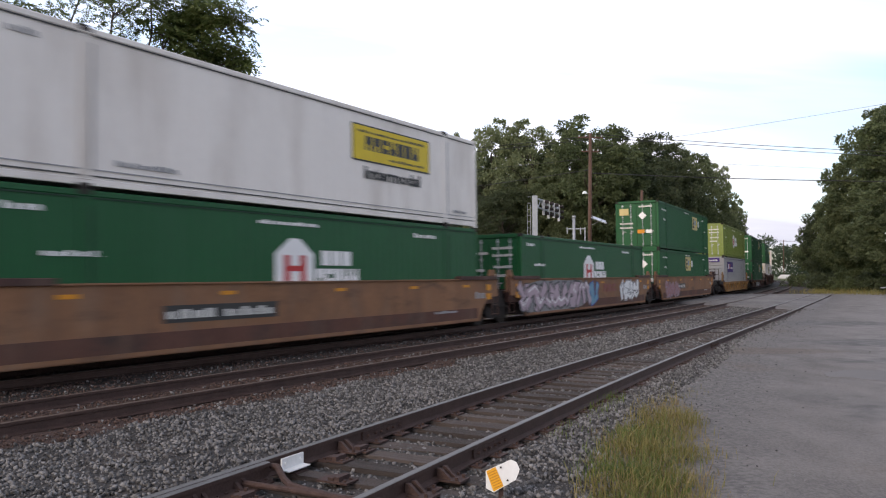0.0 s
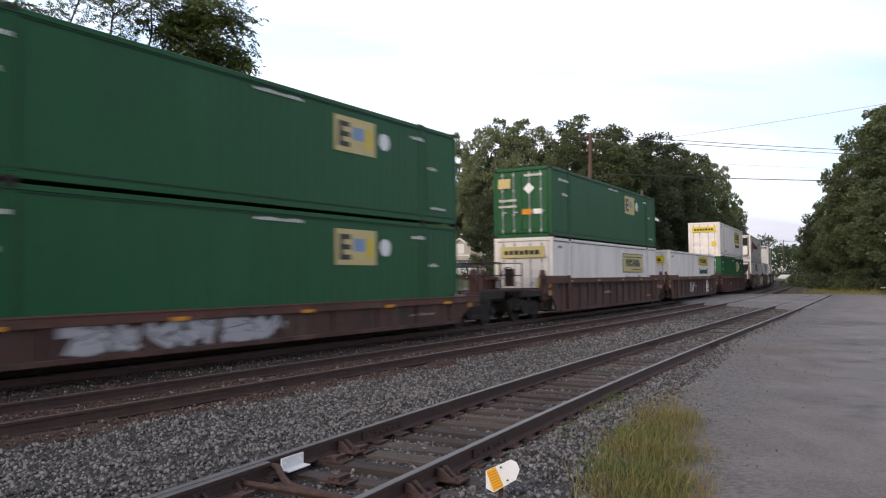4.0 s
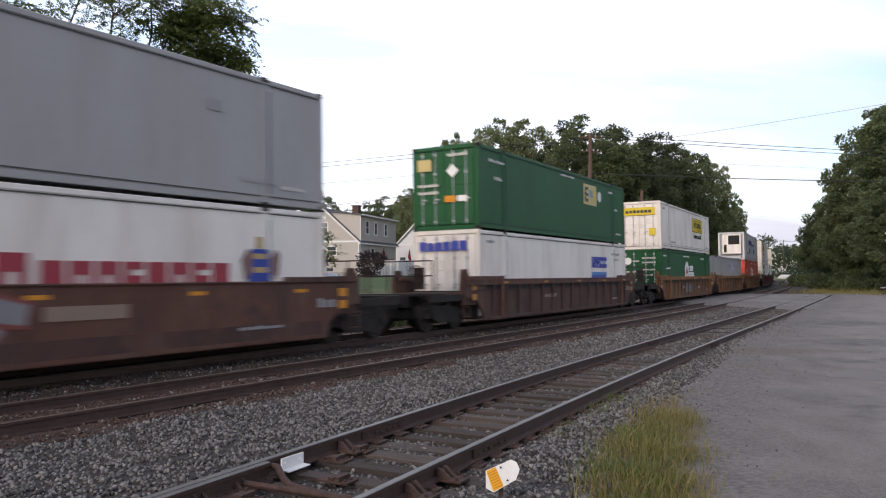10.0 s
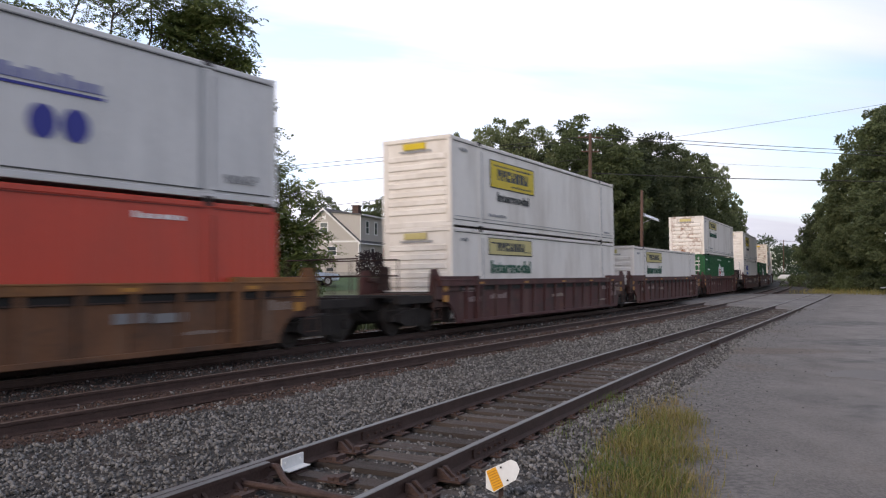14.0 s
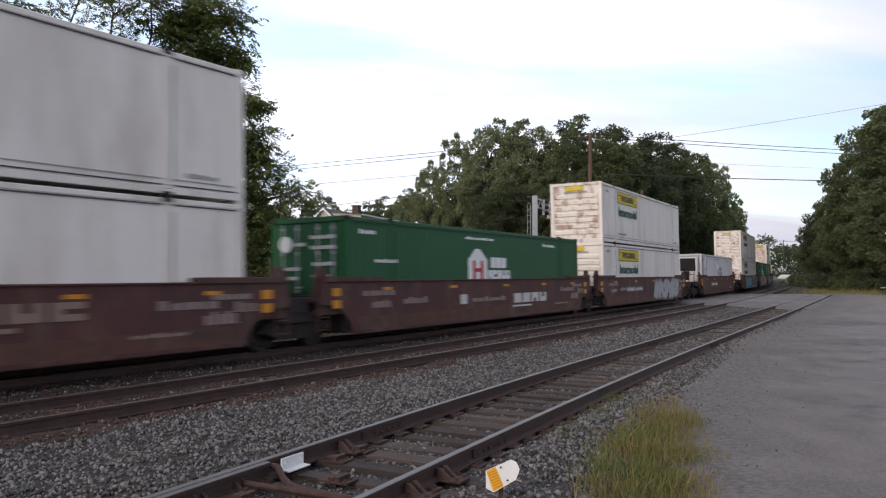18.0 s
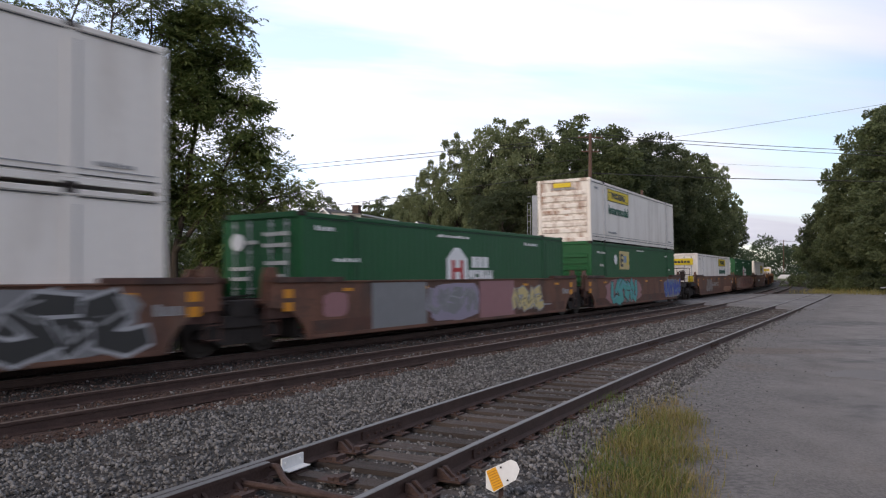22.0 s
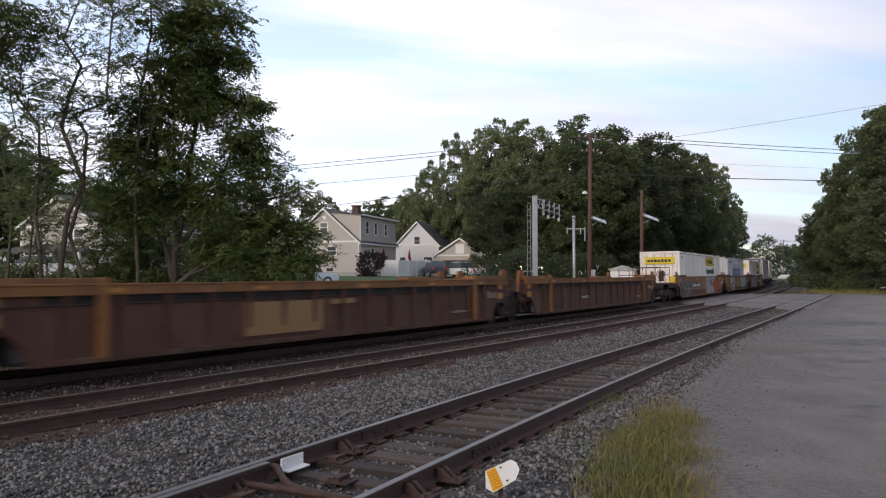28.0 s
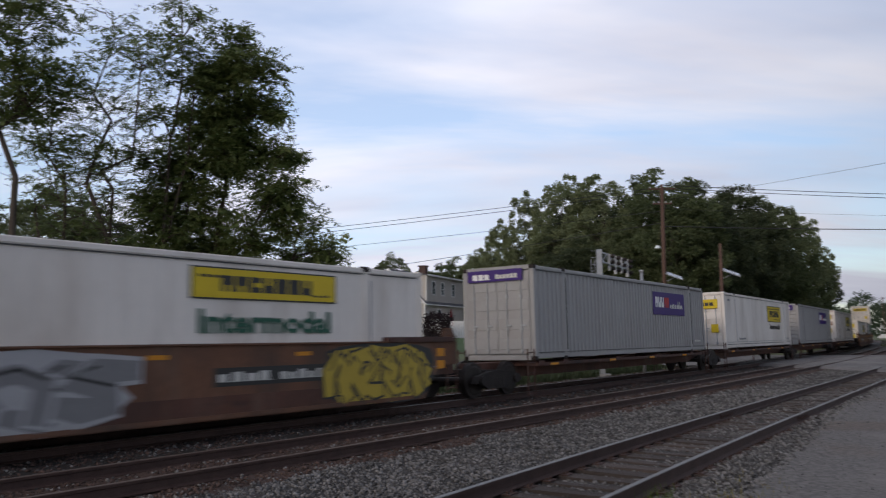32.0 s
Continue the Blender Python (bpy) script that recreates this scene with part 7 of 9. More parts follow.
def spray_tree(px, depth, label, seed, H, stems, R, profile, branches, z0, trunk_r, per, rise=0.55, leaf_len=0.44):
    """Slender stems (each: foot dx, top dx, top dy, share of the height) with rising branches that carry flat sprays of compound leaves."""
    rng = np.random.default_rng(seed)
    x, y = ray_xy(px, depth)
    t = thing("tree", label, "tree", "trees beyond the tracks", m=pose(x, y, zg(x, y) - 0.1))
    bm = bmesh.new()
    P, D = [], []
    for si, (fx, tx, ty, share) in enumerate(stems):
        pts = np.array(bend(rng, (fx, rng.uniform(-0.3, 0.3), -0.3), (tx, ty, H * share), 9, 0.35))
        limb(bm, [tuple(q) for q in pts], trunk_r * (1 if si == 0 else 0.75), trunk_r * 0.12, 7)
        for b in range(branches):
            f = z0 + (1 - z0) * ((b + rng.uniform(0, 1)) / branches) ** 0.9
            g = min(f, 0.995) * 9
            i = int(g)
            a = pts[i] + (pts[i + 1] - pts[i]) * (g - i)
            az = b * 2.4 + rng.normal() * 0.5
            ln = R * float(np.interp(f, *profile)) * rng.uniform(0.55, 1.0)
            e = a + np.array([math.cos(az) * ln, math.sin(az) * ln, ln * rise * rng.uniform(0.3, 1.1)])
            path = np.array(bend(rng, a, e, 5, 0.6))
            limb(bm, [tuple(q) for q in path], trunk_r * 0.30 * (1 - 0.6 * f), 0.008, 5)
            out = (e - a) / (np.linalg.norm(e - a) + 1e-9)
            k = max(2, int(ln / 0.34))
            for s in range(k):
                u = (0.30 + 0.70 * (s + rng.uniform(0, 1)) / k) * 4.999
                c = path[int(u)] + (path[int(u) + 1] - path[int(u)]) * (u - int(u))
                for _ in range(per):
                    d = out * 0.7 + rng.normal(size=3) * np.array([0.8, 0.8, 0.28])
                    d[2] -= 0.1
                    P.append(c + rng.normal(size=3) * np.array([0.34, 0.34, 0.16]))
                    D.append(d / np.linalg.norm(d))
    part("trunk", bm, M_bark, t, smooth=True)
    P, D = np.array(P), np.array(D)
    put("crown", quads_mesh("crown", pinnate(rng, P, D, leaf_len * rng.uniform(0.65, 1.2, len(P))), L_near), t)
    return t


FULL = ((0, 0.15, 0.4, 0.65, 0.85, 1.0), (0.75, 0.95, 1.0, 0.95, 0.8, 0.4))
THIN = ((0, 0.3, 0.7, 1.0), (0.5, 0.9, 1.0, 0.6))


def limbed_tree(px, depth, label, seed, stems, masses, density, trunk_r, leaf_len=0.46):
    """Stems as bent lines (dx, z); each leafy mass (dx, dy, z, radius) hangs on a limb that forks into twigs with sprays of compound leaves."""
    rng = np.random.default_rng(seed)
    x, y = ray_xy(px, depth)
    zb = zg(x, y) - 0.1
    t = thing("tree", label, "tree", "trees beyond the tracks", m=pose(x, y, zb))
    bm = bmesh.new()
    nodes = []
    for si, st in enumerate(stems):
        pts = [np.array((dx, rng.uniform(-0.15, 0.15), z - zb if z > 0 else -0.3)) for dx, z in st]
        fine = []
        for a, b in zip(pts, pts[1:]):
            fine += [a + (b - a) * k / 4 + rng.normal(size=3) * np.array([0.04, 0.04, 0.0]) for k in range(4)]
        fine.append(pts[-1])
        limb(bm, [tuple(q) for q in fine], trunk_r * (1 if si == 0 else 0.7), 0.02, 8)
        nodes += fine
    nodes = np.array(nodes)
    P, D = [], []
    for dx, dy, z, r in masses:
        c = np.array((dx, dy, z - zb))
        low = nodes[nodes[:, 2] < c[2] - 0.25 * r]
        a = low[np.argmin(((low - c) ** 2).sum(1) + 0.6 * (c[2] - low[:, 2]))]
        limb(bm, bend(rng, tuple(a), tuple(c), 4, 0.4), min(0.05, trunk_r * 0.4), 0.02, 5)
        for k in range(int(5 + 9 * r)):
            d = rng.normal(size=3)
            d /= np.linalg.norm(d)
            d[2] = d[2] * 0.8 + 0.08
            e = c + d * r * rng.uniform(0.62, 1.08)
            path = np.array(bend(rng, tuple(c), tuple(e), 3, 0.5))
            limb(bm, [tuple(q) for q in path], 0.014, 0.005, 4)
            for _ in range(int(density * r)):
                u = rng.uniform(0.25, 1.0) * 2.999
                q = path[int(u)] + (path[int(u) + 1] - path[int(u)]) * (u - int(u))
                out = d * 0.75 + rng.normal(size=3) * np.array([0.75, 0.75, 0.32])
                out[2] -= 0.14
                P.append(q + rng.normal(size=3) * np.array([0.26, 0.26, 0.15]))
                D.append(out / np.linalg.norm(out))
    part("trunk", bm, M_bark, t, smooth=True)
    P, D = np.array(P), np.array(D)
    put("crown", quads_mesh("crown", pinnate(rng, P, D, leaf_len * rng.uniform(0.65, 1.25, len(P))), L_near), t)
    return t


limbed_tree(300, 29.0, "tall dense green tree with layered feathery leaves", 41,
            (((0, -0.3), (0.2, 2.6), (0.75, 5.6), (1.0, 8.4), (1.2, 11.6)), ((0.3, 2.6), (1.6, 4.6), (2.6, 7.4)), ((0.1, 1.6), (-0.5, 4.6), (-0.4, 8.6)), ((0.3, 1.4), (1.9, 2.7), (3.4, 4.4))),
            ((1.15, 0.1, 11.75, 1.2), (0.35, 0.3, 11.3, 1.0), (1.95, -0.2, 10.9, 1.05), (0.55, -0.3, 10.3, 1.3), (1.55, 0.5, 9.6, 1.35), (2.35, 0.0, 9.6, 0.65), (0.1, 0.4, 8.9, 1.3), (2.75, 0.2, 8.1, 1.1), (1.3, 0.7, 8.6, 1.2),
             (1.15, -0.4, 7.9, 1.3), (-0.75, 0.2, 7.3, 1.25), (3.2, -0.2, 6.8, 0.85), (2.15, 0.6, 6.5, 1.3), (0.25, -0.2, 6.3, 1.2), (-1.1, 0.3, 5.5, 1.2), (-1.7, 0.0, 6.6, 0.9), (-2.0, 0.4, 4.9, 0.9), (3.55, 0.1, 5.3, 1.05), (1.95, -0.5, 4.8, 1.4),
             (0.3, 0.5, 4.4, 1.35), (3.75, 0.3, 3.9, 1.1), (2.3, 0.4, 3.1, 1.45), (-0.9, -0.3, 3.8, 1.1), (4.2, 0.0, 2.7, 0.95), (3.2, -0.4, 2.1, 1.1), (1.2, 0.2, 2.6, 1.1), (-1.4, 0.6, 8.3, 0.75), (-0.3, 0.5, 9.9, 0.8), (4.9, 0.2, 3.3, 0.8), (5.2, 0.0, 2.2, 0.9), (4.5, 0.3, 4.6, 0.7)), 19, 0.16)
limbed_tree(245, 28.0, "slim tree with sparse feathery leaves and a bare stem", 42,
            (((0, -0.3), (-0.1, 4.0), (-0.1, 8.0), (0.35, 10.5), (0.3, 13.9)), ((-0.05, 5.0), (0.7, 8.2), (0.8, 10.4))),
            ((0.25, 0.0, 13.5, 0.55), (0.85, 0.1, 12.9, 0.5), (-0.1, 0.2, 12.4, 0.5), (0.6, -0.1, 11.6, 0.6), (-0.15, 0.1, 10.6, 0.45), (0.95, 0.2, 10.4, 0.6), (-0.4, -0.1, 9.4, 0.6), (0.5, 0.1, 8.9, 0.5),
             (-0.9, 0.2, 7.9, 0.6), (0.4, 0.3, 7.2, 0.6), (-0.6, 0.0, 6.0, 0.7), (0.5, -0.2, 5.2, 0.7), (-0.5, 0.2, 4.2, 0.7)), 12, 0.085, 0.42)
spray_tree(116, 27.0, "thin sparse tree with bare forked stems", 43, 13.0, ((0, 0.3, 0.2, 1.0), (-0.2, -2.4, 0.3, 0.80), (0.3, 1.5, -0.2, 0.9)), 1.7, THIN, 44, 0.28, 0.11, 5, leaf_len=0.34)
spray_tree(-42, 25.0, "leafy tree with a heavy upper crown", 44, 12.7, ((0, 0.3, 0.1, 1.0),), 1.9, ((0, 0.6, 0.75, 1.0), (0.6, 0.9, 1.0, 0.5)), 50, 0.55, 0.15, 8)
spray_tree(165, 33.0, "young leafy tree in the thicket", 47, 5.6, ((0, 0.3, 0.1, 1.0), (0.4, 1.0, 0.2, 0.8)), 1.5, FULL, 40, 0.1, 0.06, 6)
spray_tree(70, 35.0, "young leafy tree before the cream house", 48, 4.8, ((0, -0.3, 0.1, 1.0), (0.2, 0.5, 0.2, 0.85)), 1.2, THIN, 26, 0.2, 0.06, 3)
spray_tree(255, 34.0, "young leafy tree under the taller trees", 49, 6.6, ((0, 0.2, 0.1, 1.0), (0.3, 0.8, 0.2, 0.8)), 1.7, FULL, 44, 0.08, 0.07, 7)
spray_tree(25, 30.0, "thin stem with scattered leaves", 46, 10.5, ((0, -0.8, 0.3, 1.0), (0.3, 0.9, 0.3, 0.8)), 1.9, THIN, 30, 0.2, 0.07, 2)


def shrub(px, depth, h, r, leaf, seed, per=70, clumps=22, size=0.22, label="low green bush", group="bushes", off=None):
    rng = np.random.default_rng(seed)
    x, y = ray_xy(px, depth) if off is None else off
    t = thing("bush", label, "bush", group, m=pose(x, y, zg(x, y)))
    C = np.stack([rng.normal(size=clumps) * r * 0.5, rng.normal(size=clumps) * r * 0.5, rng.uniform(0.1, 0.85, clumps) * h], 1)
    put("foliage", quads_mesh("foliage", leaves(rng, C, np.full(clumps, 0.28 * h), per, size, 0.5), leaf), t)
    bm = bmesh.new()
    for i in range(0, clumps, 3):
        limb(bm, bend(rng, (0, 0, -0.1), C[i], 3, 0.4), 0.04, 0.012, 5)
    part("stem", bm, M_bark, t)
    return t


for i, (px, d, h, r) in enumerate(((300, 33, 2.2, 1.6), (400, 36, 2.6, 1.8), (470, 38, 2.4, 1.7), (230, 34, 1.4, 1.2), (150, 36, 0.9, 1.4), (505, 45, 2.6, 1.7), (60, 34, 0.9, 1.3), (20, 38, 1.2, 1.4), (100, 40, 1.0, 1.5), (190, 39, 1.5, 1.5), (260, 38, 3.2, 1.9), (345, 37, 3.6, 1.9), (-40, 36, 2.0, 1.8), (430, 34, 3.0, 1.5))):
    shrub(px, d, h, r, L_maple, 100 + i, 90, 28, 0.22, "low green thicket under the trees", "thicket")
shrub(655, 82, 2.9, 1.2, L_red, 120, 90, 30, 0.26, "small purple-leaved tree in front of a house", "shrubs")
for i, (px, d, h, r) in enumerate(((1420, 120, 2.0, 2.4), (1450, 108, 2.0, 2.2), (1480, 98, 2.2, 2.2), (1515, 90, 2.0, 2.0), (1545, 84, 2.2, 2.0), (1580, 80, 2.2, 2.0), (1615, 76, 2.2, 2.0), (1655, 74, 2.2, 2.0),
                                   (1430, 135, 2.6, 2.6), (1500, 82, 1.2, 1.5), (1550, 77, 1.1, 1.4), (1460, 92, 1.2, 1.6))):
    shrub(px, d, h, r, L_dark if i % 3 else L_maple, 140 + i, 70, 26, 0.3, "low roadside scrub at the wood's edge", "scrub")
for i, (px, d, h, r) in enumerate(((885, 84, 3.5, 2.6), (930, 82, 4.2, 2.6), (975, 84, 4.0, 2.6), (1010, 86, 4.0, 2.6), (1060, 88, 4.0, 2.6), (1110, 96, 4.4, 2.8), (1160, 104, 4.4, 2.8), (1200, 112, 4.6, 2.8))):
    shrub(px, d, h, r, L_dark, 170 + i, 80, 30, 0.34, "dark undergrowth below the trees", "undergrowth")


def far_woods():
    """The distant tree line, too far to part into trees."""
    rng = np.random.default_rng(7)
    C, RR = [], []
    for px in np.arange(1270, 1475, 3.0):
        for k in range(6):
            d = rng.uniform(330, 420)
            top = 432 + 10 * math.sin(px * 0.045) + 8 * math.sin(px * 0.11)
            hmax = EYE + (485.5 - top) / 1379 * d
            x, y = ray_xy(px + rng.normal() * 4, d)
            C.append((x, y, hmax * rng.uniform(0.05, 0.95))); RR.append(rng.uniform(1.6, 3.2))
    me = quads_mesh("far_woods", leaves(rng, np.array(C), np.array(RR), 50, 1.0, 0.6), L_far)
    ob = new("far_woods", me)
    tagged(ob, "hazy green line of distant woods", "woods", kind="stuff")


far_woods()


# ---------------------------------------------------------------- grass and stones
def inside(poly, X, Y):
    ok = np.zeros(len(X), bool)
    j = len(poly) - 1
    for i in range(len(poly)):
        (xi, yi), (xj, yj) = poly[i], poly[j]
        c = ((yi > Y) != (yj > Y)) & (X < (xj - xi) * (Y - yi) / (yj - yi + 1e-12) + xi)
        ok ^= c
        j = i
    return ok


def grass_patch(name, poly, count, hmin, hmax, seed, material, label, lean=0.35):
    rng = np.random.default_rng(seed)
    P = np.array(poly)
    lo, hi = P.min(0), P.max(0)
    X = rng.uniform(lo[0], hi[0], count * 3)
    Y = rng.uniform(lo[1], hi[1], count * 3)
    dens = np.array([0.42 + 0.85 * noise.noise((a * 1.4, b * 1.4, seed)) for a, b in zip(X, Y)])
    cx, cy = P.mean(0)
    J = rng.normal(0, 0.13, (2, count * 3)) + np.where(rng.uniform(0, 1, count * 3) < 0.06, rng.normal(0, 0.3, count * 3), 0.0)
    ok = inside(poly, X + J[0], Y + J[1]) & (rng.uniform(0, 1, count * 3) < dens)
    X, Y = X[ok][:count], Y[ok][:count]
    n = len(X)
    h = rng.uniform(hmin, hmax, n) * np.array([0.75 + 0.5 * noise.noise((a * 0.9, b * 0.9, 3)) for a, b in zip(X, Y)])
    az = rng.uniform(0, 6.283, n)
    l = rng.uniform(0.1, 1, n) ** 1.5 * lean * 2.2 * h
    w = rng.uniform(0.0022, 0.0055, n) * (3 if hmax > 0.5 else 1)
    bz = np.full(n, -0.15)
    base = np.stack([X, Y, bz], 1)
    d = np.stack([np.cos(az), np.sin(az), 0 * az], 1)
    s = np.stack([-np.sin(az), np.cos(az), 0 * az], 1) * w[:, None]
    up = np.array([0, 0, 1.0])
    midp = base + d * (l * 0.3)[:, None] + up * (h * 0.6)[:, None]
    tip = base + d * l[:, None] + up * h[:, None]
    V = np.concatenate([np.stack([base - s, base + s, midp + s * 0.8, midp - s * 0.8], 1), np.stack([midp - s * 0.8, midp + s * 0.8, tip + s * 0.15, tip - s * 0.15], 1)])
    ob = new(name, quads_mesh(name, V, material))
    return tagged(ob, label, "grass", kind="stuff")


L_grass = leaf_mat("roadside_grass", (0.105, 0.112, 0.028), (0.29, 0.235, 0.09), 0.25)
L_grass2 = leaf_mat("green_grass", (0.065, 0.11, 0.022), (0.15, 0.18, 0.05), 0.25)
L_straw = leaf_mat("dry_straw", (0.17, 0.12, 0.06), (0.27, 0.21, 0.11), 0.2)
GRASS = [(1.1, 4.4), (1.3, 6.6), (1.65, 7.9), (2.1, 9.2), (2.65, 10.4), (3.2, 11.6), (3.45, 11.5), (3.2, 10.2), (2.8, 8.7), (2.4, 7.2), (2.05, 5.8), (1.8, 4.4)]
grass_patch("roadside_grass", GRASS, 15000, 0.06, 0.27, 5, L_grass, "dry yellow-green grass tuft between the track and the road", 0.55)
grass_patch("roadside_grass", GRASS, 6000, 0.05, 0.22, 15, L_straw, "straw-coloured dead grass between the track and the road", 0.7)
grass_patch("roadside_grass", [(1.0, 4.4), (1.25, 6.5), (1.75, 8.4), (2.5, 10.0), (2.8, 9.6), (2.3, 7.8), (1.75, 6.0), (1.5, 4.4)], 10000, 0.06, 0.25, 6, L_grass2, "fresh green grass among the dry tuft", 0.55)
grass_patch("weeds", [(1.2, 8.9), (1.6, 10.4), (2.3, 11.9), (2.9, 12.9), (3.1, 12.6), (2.3, 11.0), (1.7, 9.4)], 700, 0.05, 0.16, 8, L_grass2, "thin weeds in the stone ballast")
grass_patch("weeds", [(3.3, 12.0), (4.0, 13.6), (4.3, 13.4), (3.8, 11.8)], 300, 0.05, 0.14, 9, L_grass, "thin weeds in the stone ballast")
grass_patch("verge_grass", [(38, 69), (33, 75.5), (40, 83), (60, 88), (62, 76), (46, 68)], 6000, 0.35, 0.8, 10, L_grass, "pale grass verge past the crossing")


def trackside_weeds():
    """Rank dark weeds added along the train track's far shoulder, standing in for under-car shade."""
    rng = np.random.default_rng(31)
    n = 16000
    S, O = rng.uniform(-40, 60, n), -4.3 - rng.exponential(1.6, n)
    keep = (np.abs(S - 62) > 12) & (O > -12)
    S, O = S[keep], O[keep]
    n = len(S)
    X, Y = MAIN.many(S, O)
    base = np.stack([X, Y, ground_height(X, Y) - 0.05], 1)
    h = rng.uniform(0.25, 0.95, n) * np.array([0.8 + 0.6 * noise.noise((a * 0.4, b * 0.4, 2.0)) for a, b in zip(X, Y)])
    az, lean = rng.uniform(0, 6.283, n), rng.uniform(0.1, 0.6, n)
    d = np.stack([np.cos(az) * lean, np.sin(az) * lean, np.ones(n)], 1) * h[:, None]
    w = np.stack([-np.sin(az), np.cos(az), 0 * az], 1) * rng.uniform(0.02, 0.05, n)[:, None]
    ob = new("trackside_weeds", quads_mesh("trackside_weeds", np.stack([base - w * 0.4, base + d * 0.5 - w, base + d, base + d * 0.5 + w], 1), L_dark))
    tagged(ob, "dark green weeds added to darken the view under the cars", "weeds", kind="stuff")


trackside_weeds()


def ballast_stones():
    rng = np.random.default_rng(21)
    ico = np.array([(1, 0, 0), (-1, 0, 0), (0, 1, 0), (0, -1, 0), (0.3, 0.3, 0.9), (-0.25, -0.3, 0.9), (0, 0, -0.9)])
    tri = np.array([(0, 2, 4), (2, 1, 4), (1, 5, 4), (1, 3, 5), (3, 0, 5), (0, 4, 5), (2, 0, 6), (1, 2, 6), (3, 1, 6), (0, 3, 6)])
    k = len(ico)
    S, O = [], []
    for s0, s1, dens in ((-16, -4, 90), (-4, 6, 420), (6, 12, 520), (12, 20, 320), (20, 32, 130), (32, 50, 40)):
        n = int((s1 - s0) * 15 * dens)
        S.append(rng.uniform(s0, s1, n)); O.append(rng.uniform(-3.0, 13.0, n))
    S, O = np.concatenate(S), np.concatenate(O)
    edge = np.array([gravel_edge(s) for s in S])
    keep = O < edge + np.where(rng.uniform(0, 1, len(S)) < 0.4, rng.exponential(0.45, len(S)), -rng.exponential(0.1, len(S)))
    X, Y = MAIN.many(S, O)
    sv, so = SIDE.offset(X, Y)
    railed = (np.abs(np.abs(so) - 0.7525) < 0.09) | (np.abs(np.abs(O - SPACING) - 0.7525) < 0.09)
    far_side = (O < 2.2) & (rng.uniform(0, 1, len(S)) < 0.6)
    between = (np.abs(so) < 0.7) & (rng.uniform(0, 1, len(S)) < 0.4)
    dirt = (np.abs(O - SPACING) < 1.5) & (rng.uniform(0, 1, len(S)) < 0.5)
    keep &= ~railed & ~far_side & ~between & ~dirt & (Y > -9.0)
    S, O, X, Y = S[keep], O[keep], X[keep], Y[keep]
    so = so[keep]
    n = len(S)
    Z = np.array([max(ballast_z(s, o), -0.125) if o > gravel_edge(s) - 0.3 else ballast_z(s, o) for s, o in zip(S, O)])
    Z = np.where(np.abs(so) < 0.7, Z - 0.006, Z)
    size = rng.uniform(0.4, 1.0, n) ** 1.3 * 0.033 * np.where(S > 20, 1.5, 1.0)
    size = np.where(O > np.array([gravel_edge(v) for v in S]), size * 0.5, size)
    q = rng.normal(size=(n, 4))
    q /= np.linalg.norm(q, axis=1)[:, None]
    w, x, y, z = q.T
    Rm = np.stack([np.stack([1 - 2 * (y * y + z * z), 2 * (x * y - z * w), 2 * (x * z + y * w)], 1),
                   np.stack([2 * (x * y + z * w), 1 - 2 * (x * x + z * z), 2 * (y * z - x * w)], 1),
                   np.stack([2 * (x * z - y * w), 2 * (y * z + x * w), 1 - 2 * (x * x + y * y)], 1)], 1)
    base = ico[None] * rng.uniform(0.6, 1.35, (n, k, 1)) * rng.uniform(0.55, 1.3, (n, 1, 3))
    V = np.einsum("nij,nkj->nki", Rm, base) * size[:, None, None] + np.stack([X, Y, Z + size * 0.35], 1)[:, None]
    F = (tri[None] + (np.arange(n) * k)[:, None, None]).reshape(-1, 3)
    me = bpy.data.meshes.new("ballast_stones")
    me.vertices.add(n * k)
    me.vertices.foreach_set("co", V.astype(np.float32).ravel())
    me.loops.add(len(F) * 3)
    me.loops.foreach_set("vertex_index", F.astype(np.int32).ravel())
    me.polygons.add(len(F))
    me.polygons.foreach_set("loop_start", np.arange(0, len(F) * 3, 3, dtype=np.int32))
    me.update(calc_edges=True)
    me.materials.append(M_stone)
    me.materials.append(M_rustshade)
    # rusty stones, plus most stones near the train darkened to paint its shade
    rust = (np.array([stained(a, b, c) for a, b, c in zip(X, Y, O)]) & (rng.uniform(0, 1, n) < 0.8)) | ((O < 2.9) & (rng.uniform(0, 1, n) < 0.75))
    me.polygons.foreach_set("material_index", np.repeat(rust.astype(np.int32), len(tri)))
    ob = new("ballast_stones", me)
    tagged(ob, "loose grey crushed stones", "stones", kind="stuff")


ballast_stones()


# ---------------------------------------------------------------- houses
def siding_mat(name, color, pitch=0.18):
    m = mat(name, color, 0.6, var=0.06, scale=1.0, fine=20, bump=0.0)
    nt = m.node_tree
    N, L = nt.nodes.new, nt.links.new
    tc = N("ShaderNodeTexCoord")
    wv = N("ShaderNodeTexWave")
    wv.wave_type, wv.bands_direction, wv.wave_profile = "BANDS", "Z", "SAW"
    wv.inputs["Scale"].default_value = 0.314 / pitch
    L(tc.outputs["Object"], wv.inputs["Vector"])
    bp = N("ShaderNodeBump")
    bp.inputs["Strength"].default_value, bp.inputs["Distance"].default_value = 0.9, 0.03
    L(wv.outputs["Fac"], bp.inputs["Height"])
    L(bp.outputs[0], nt.nodes["Principled BSDF"].inputs["Normal"])
    return m


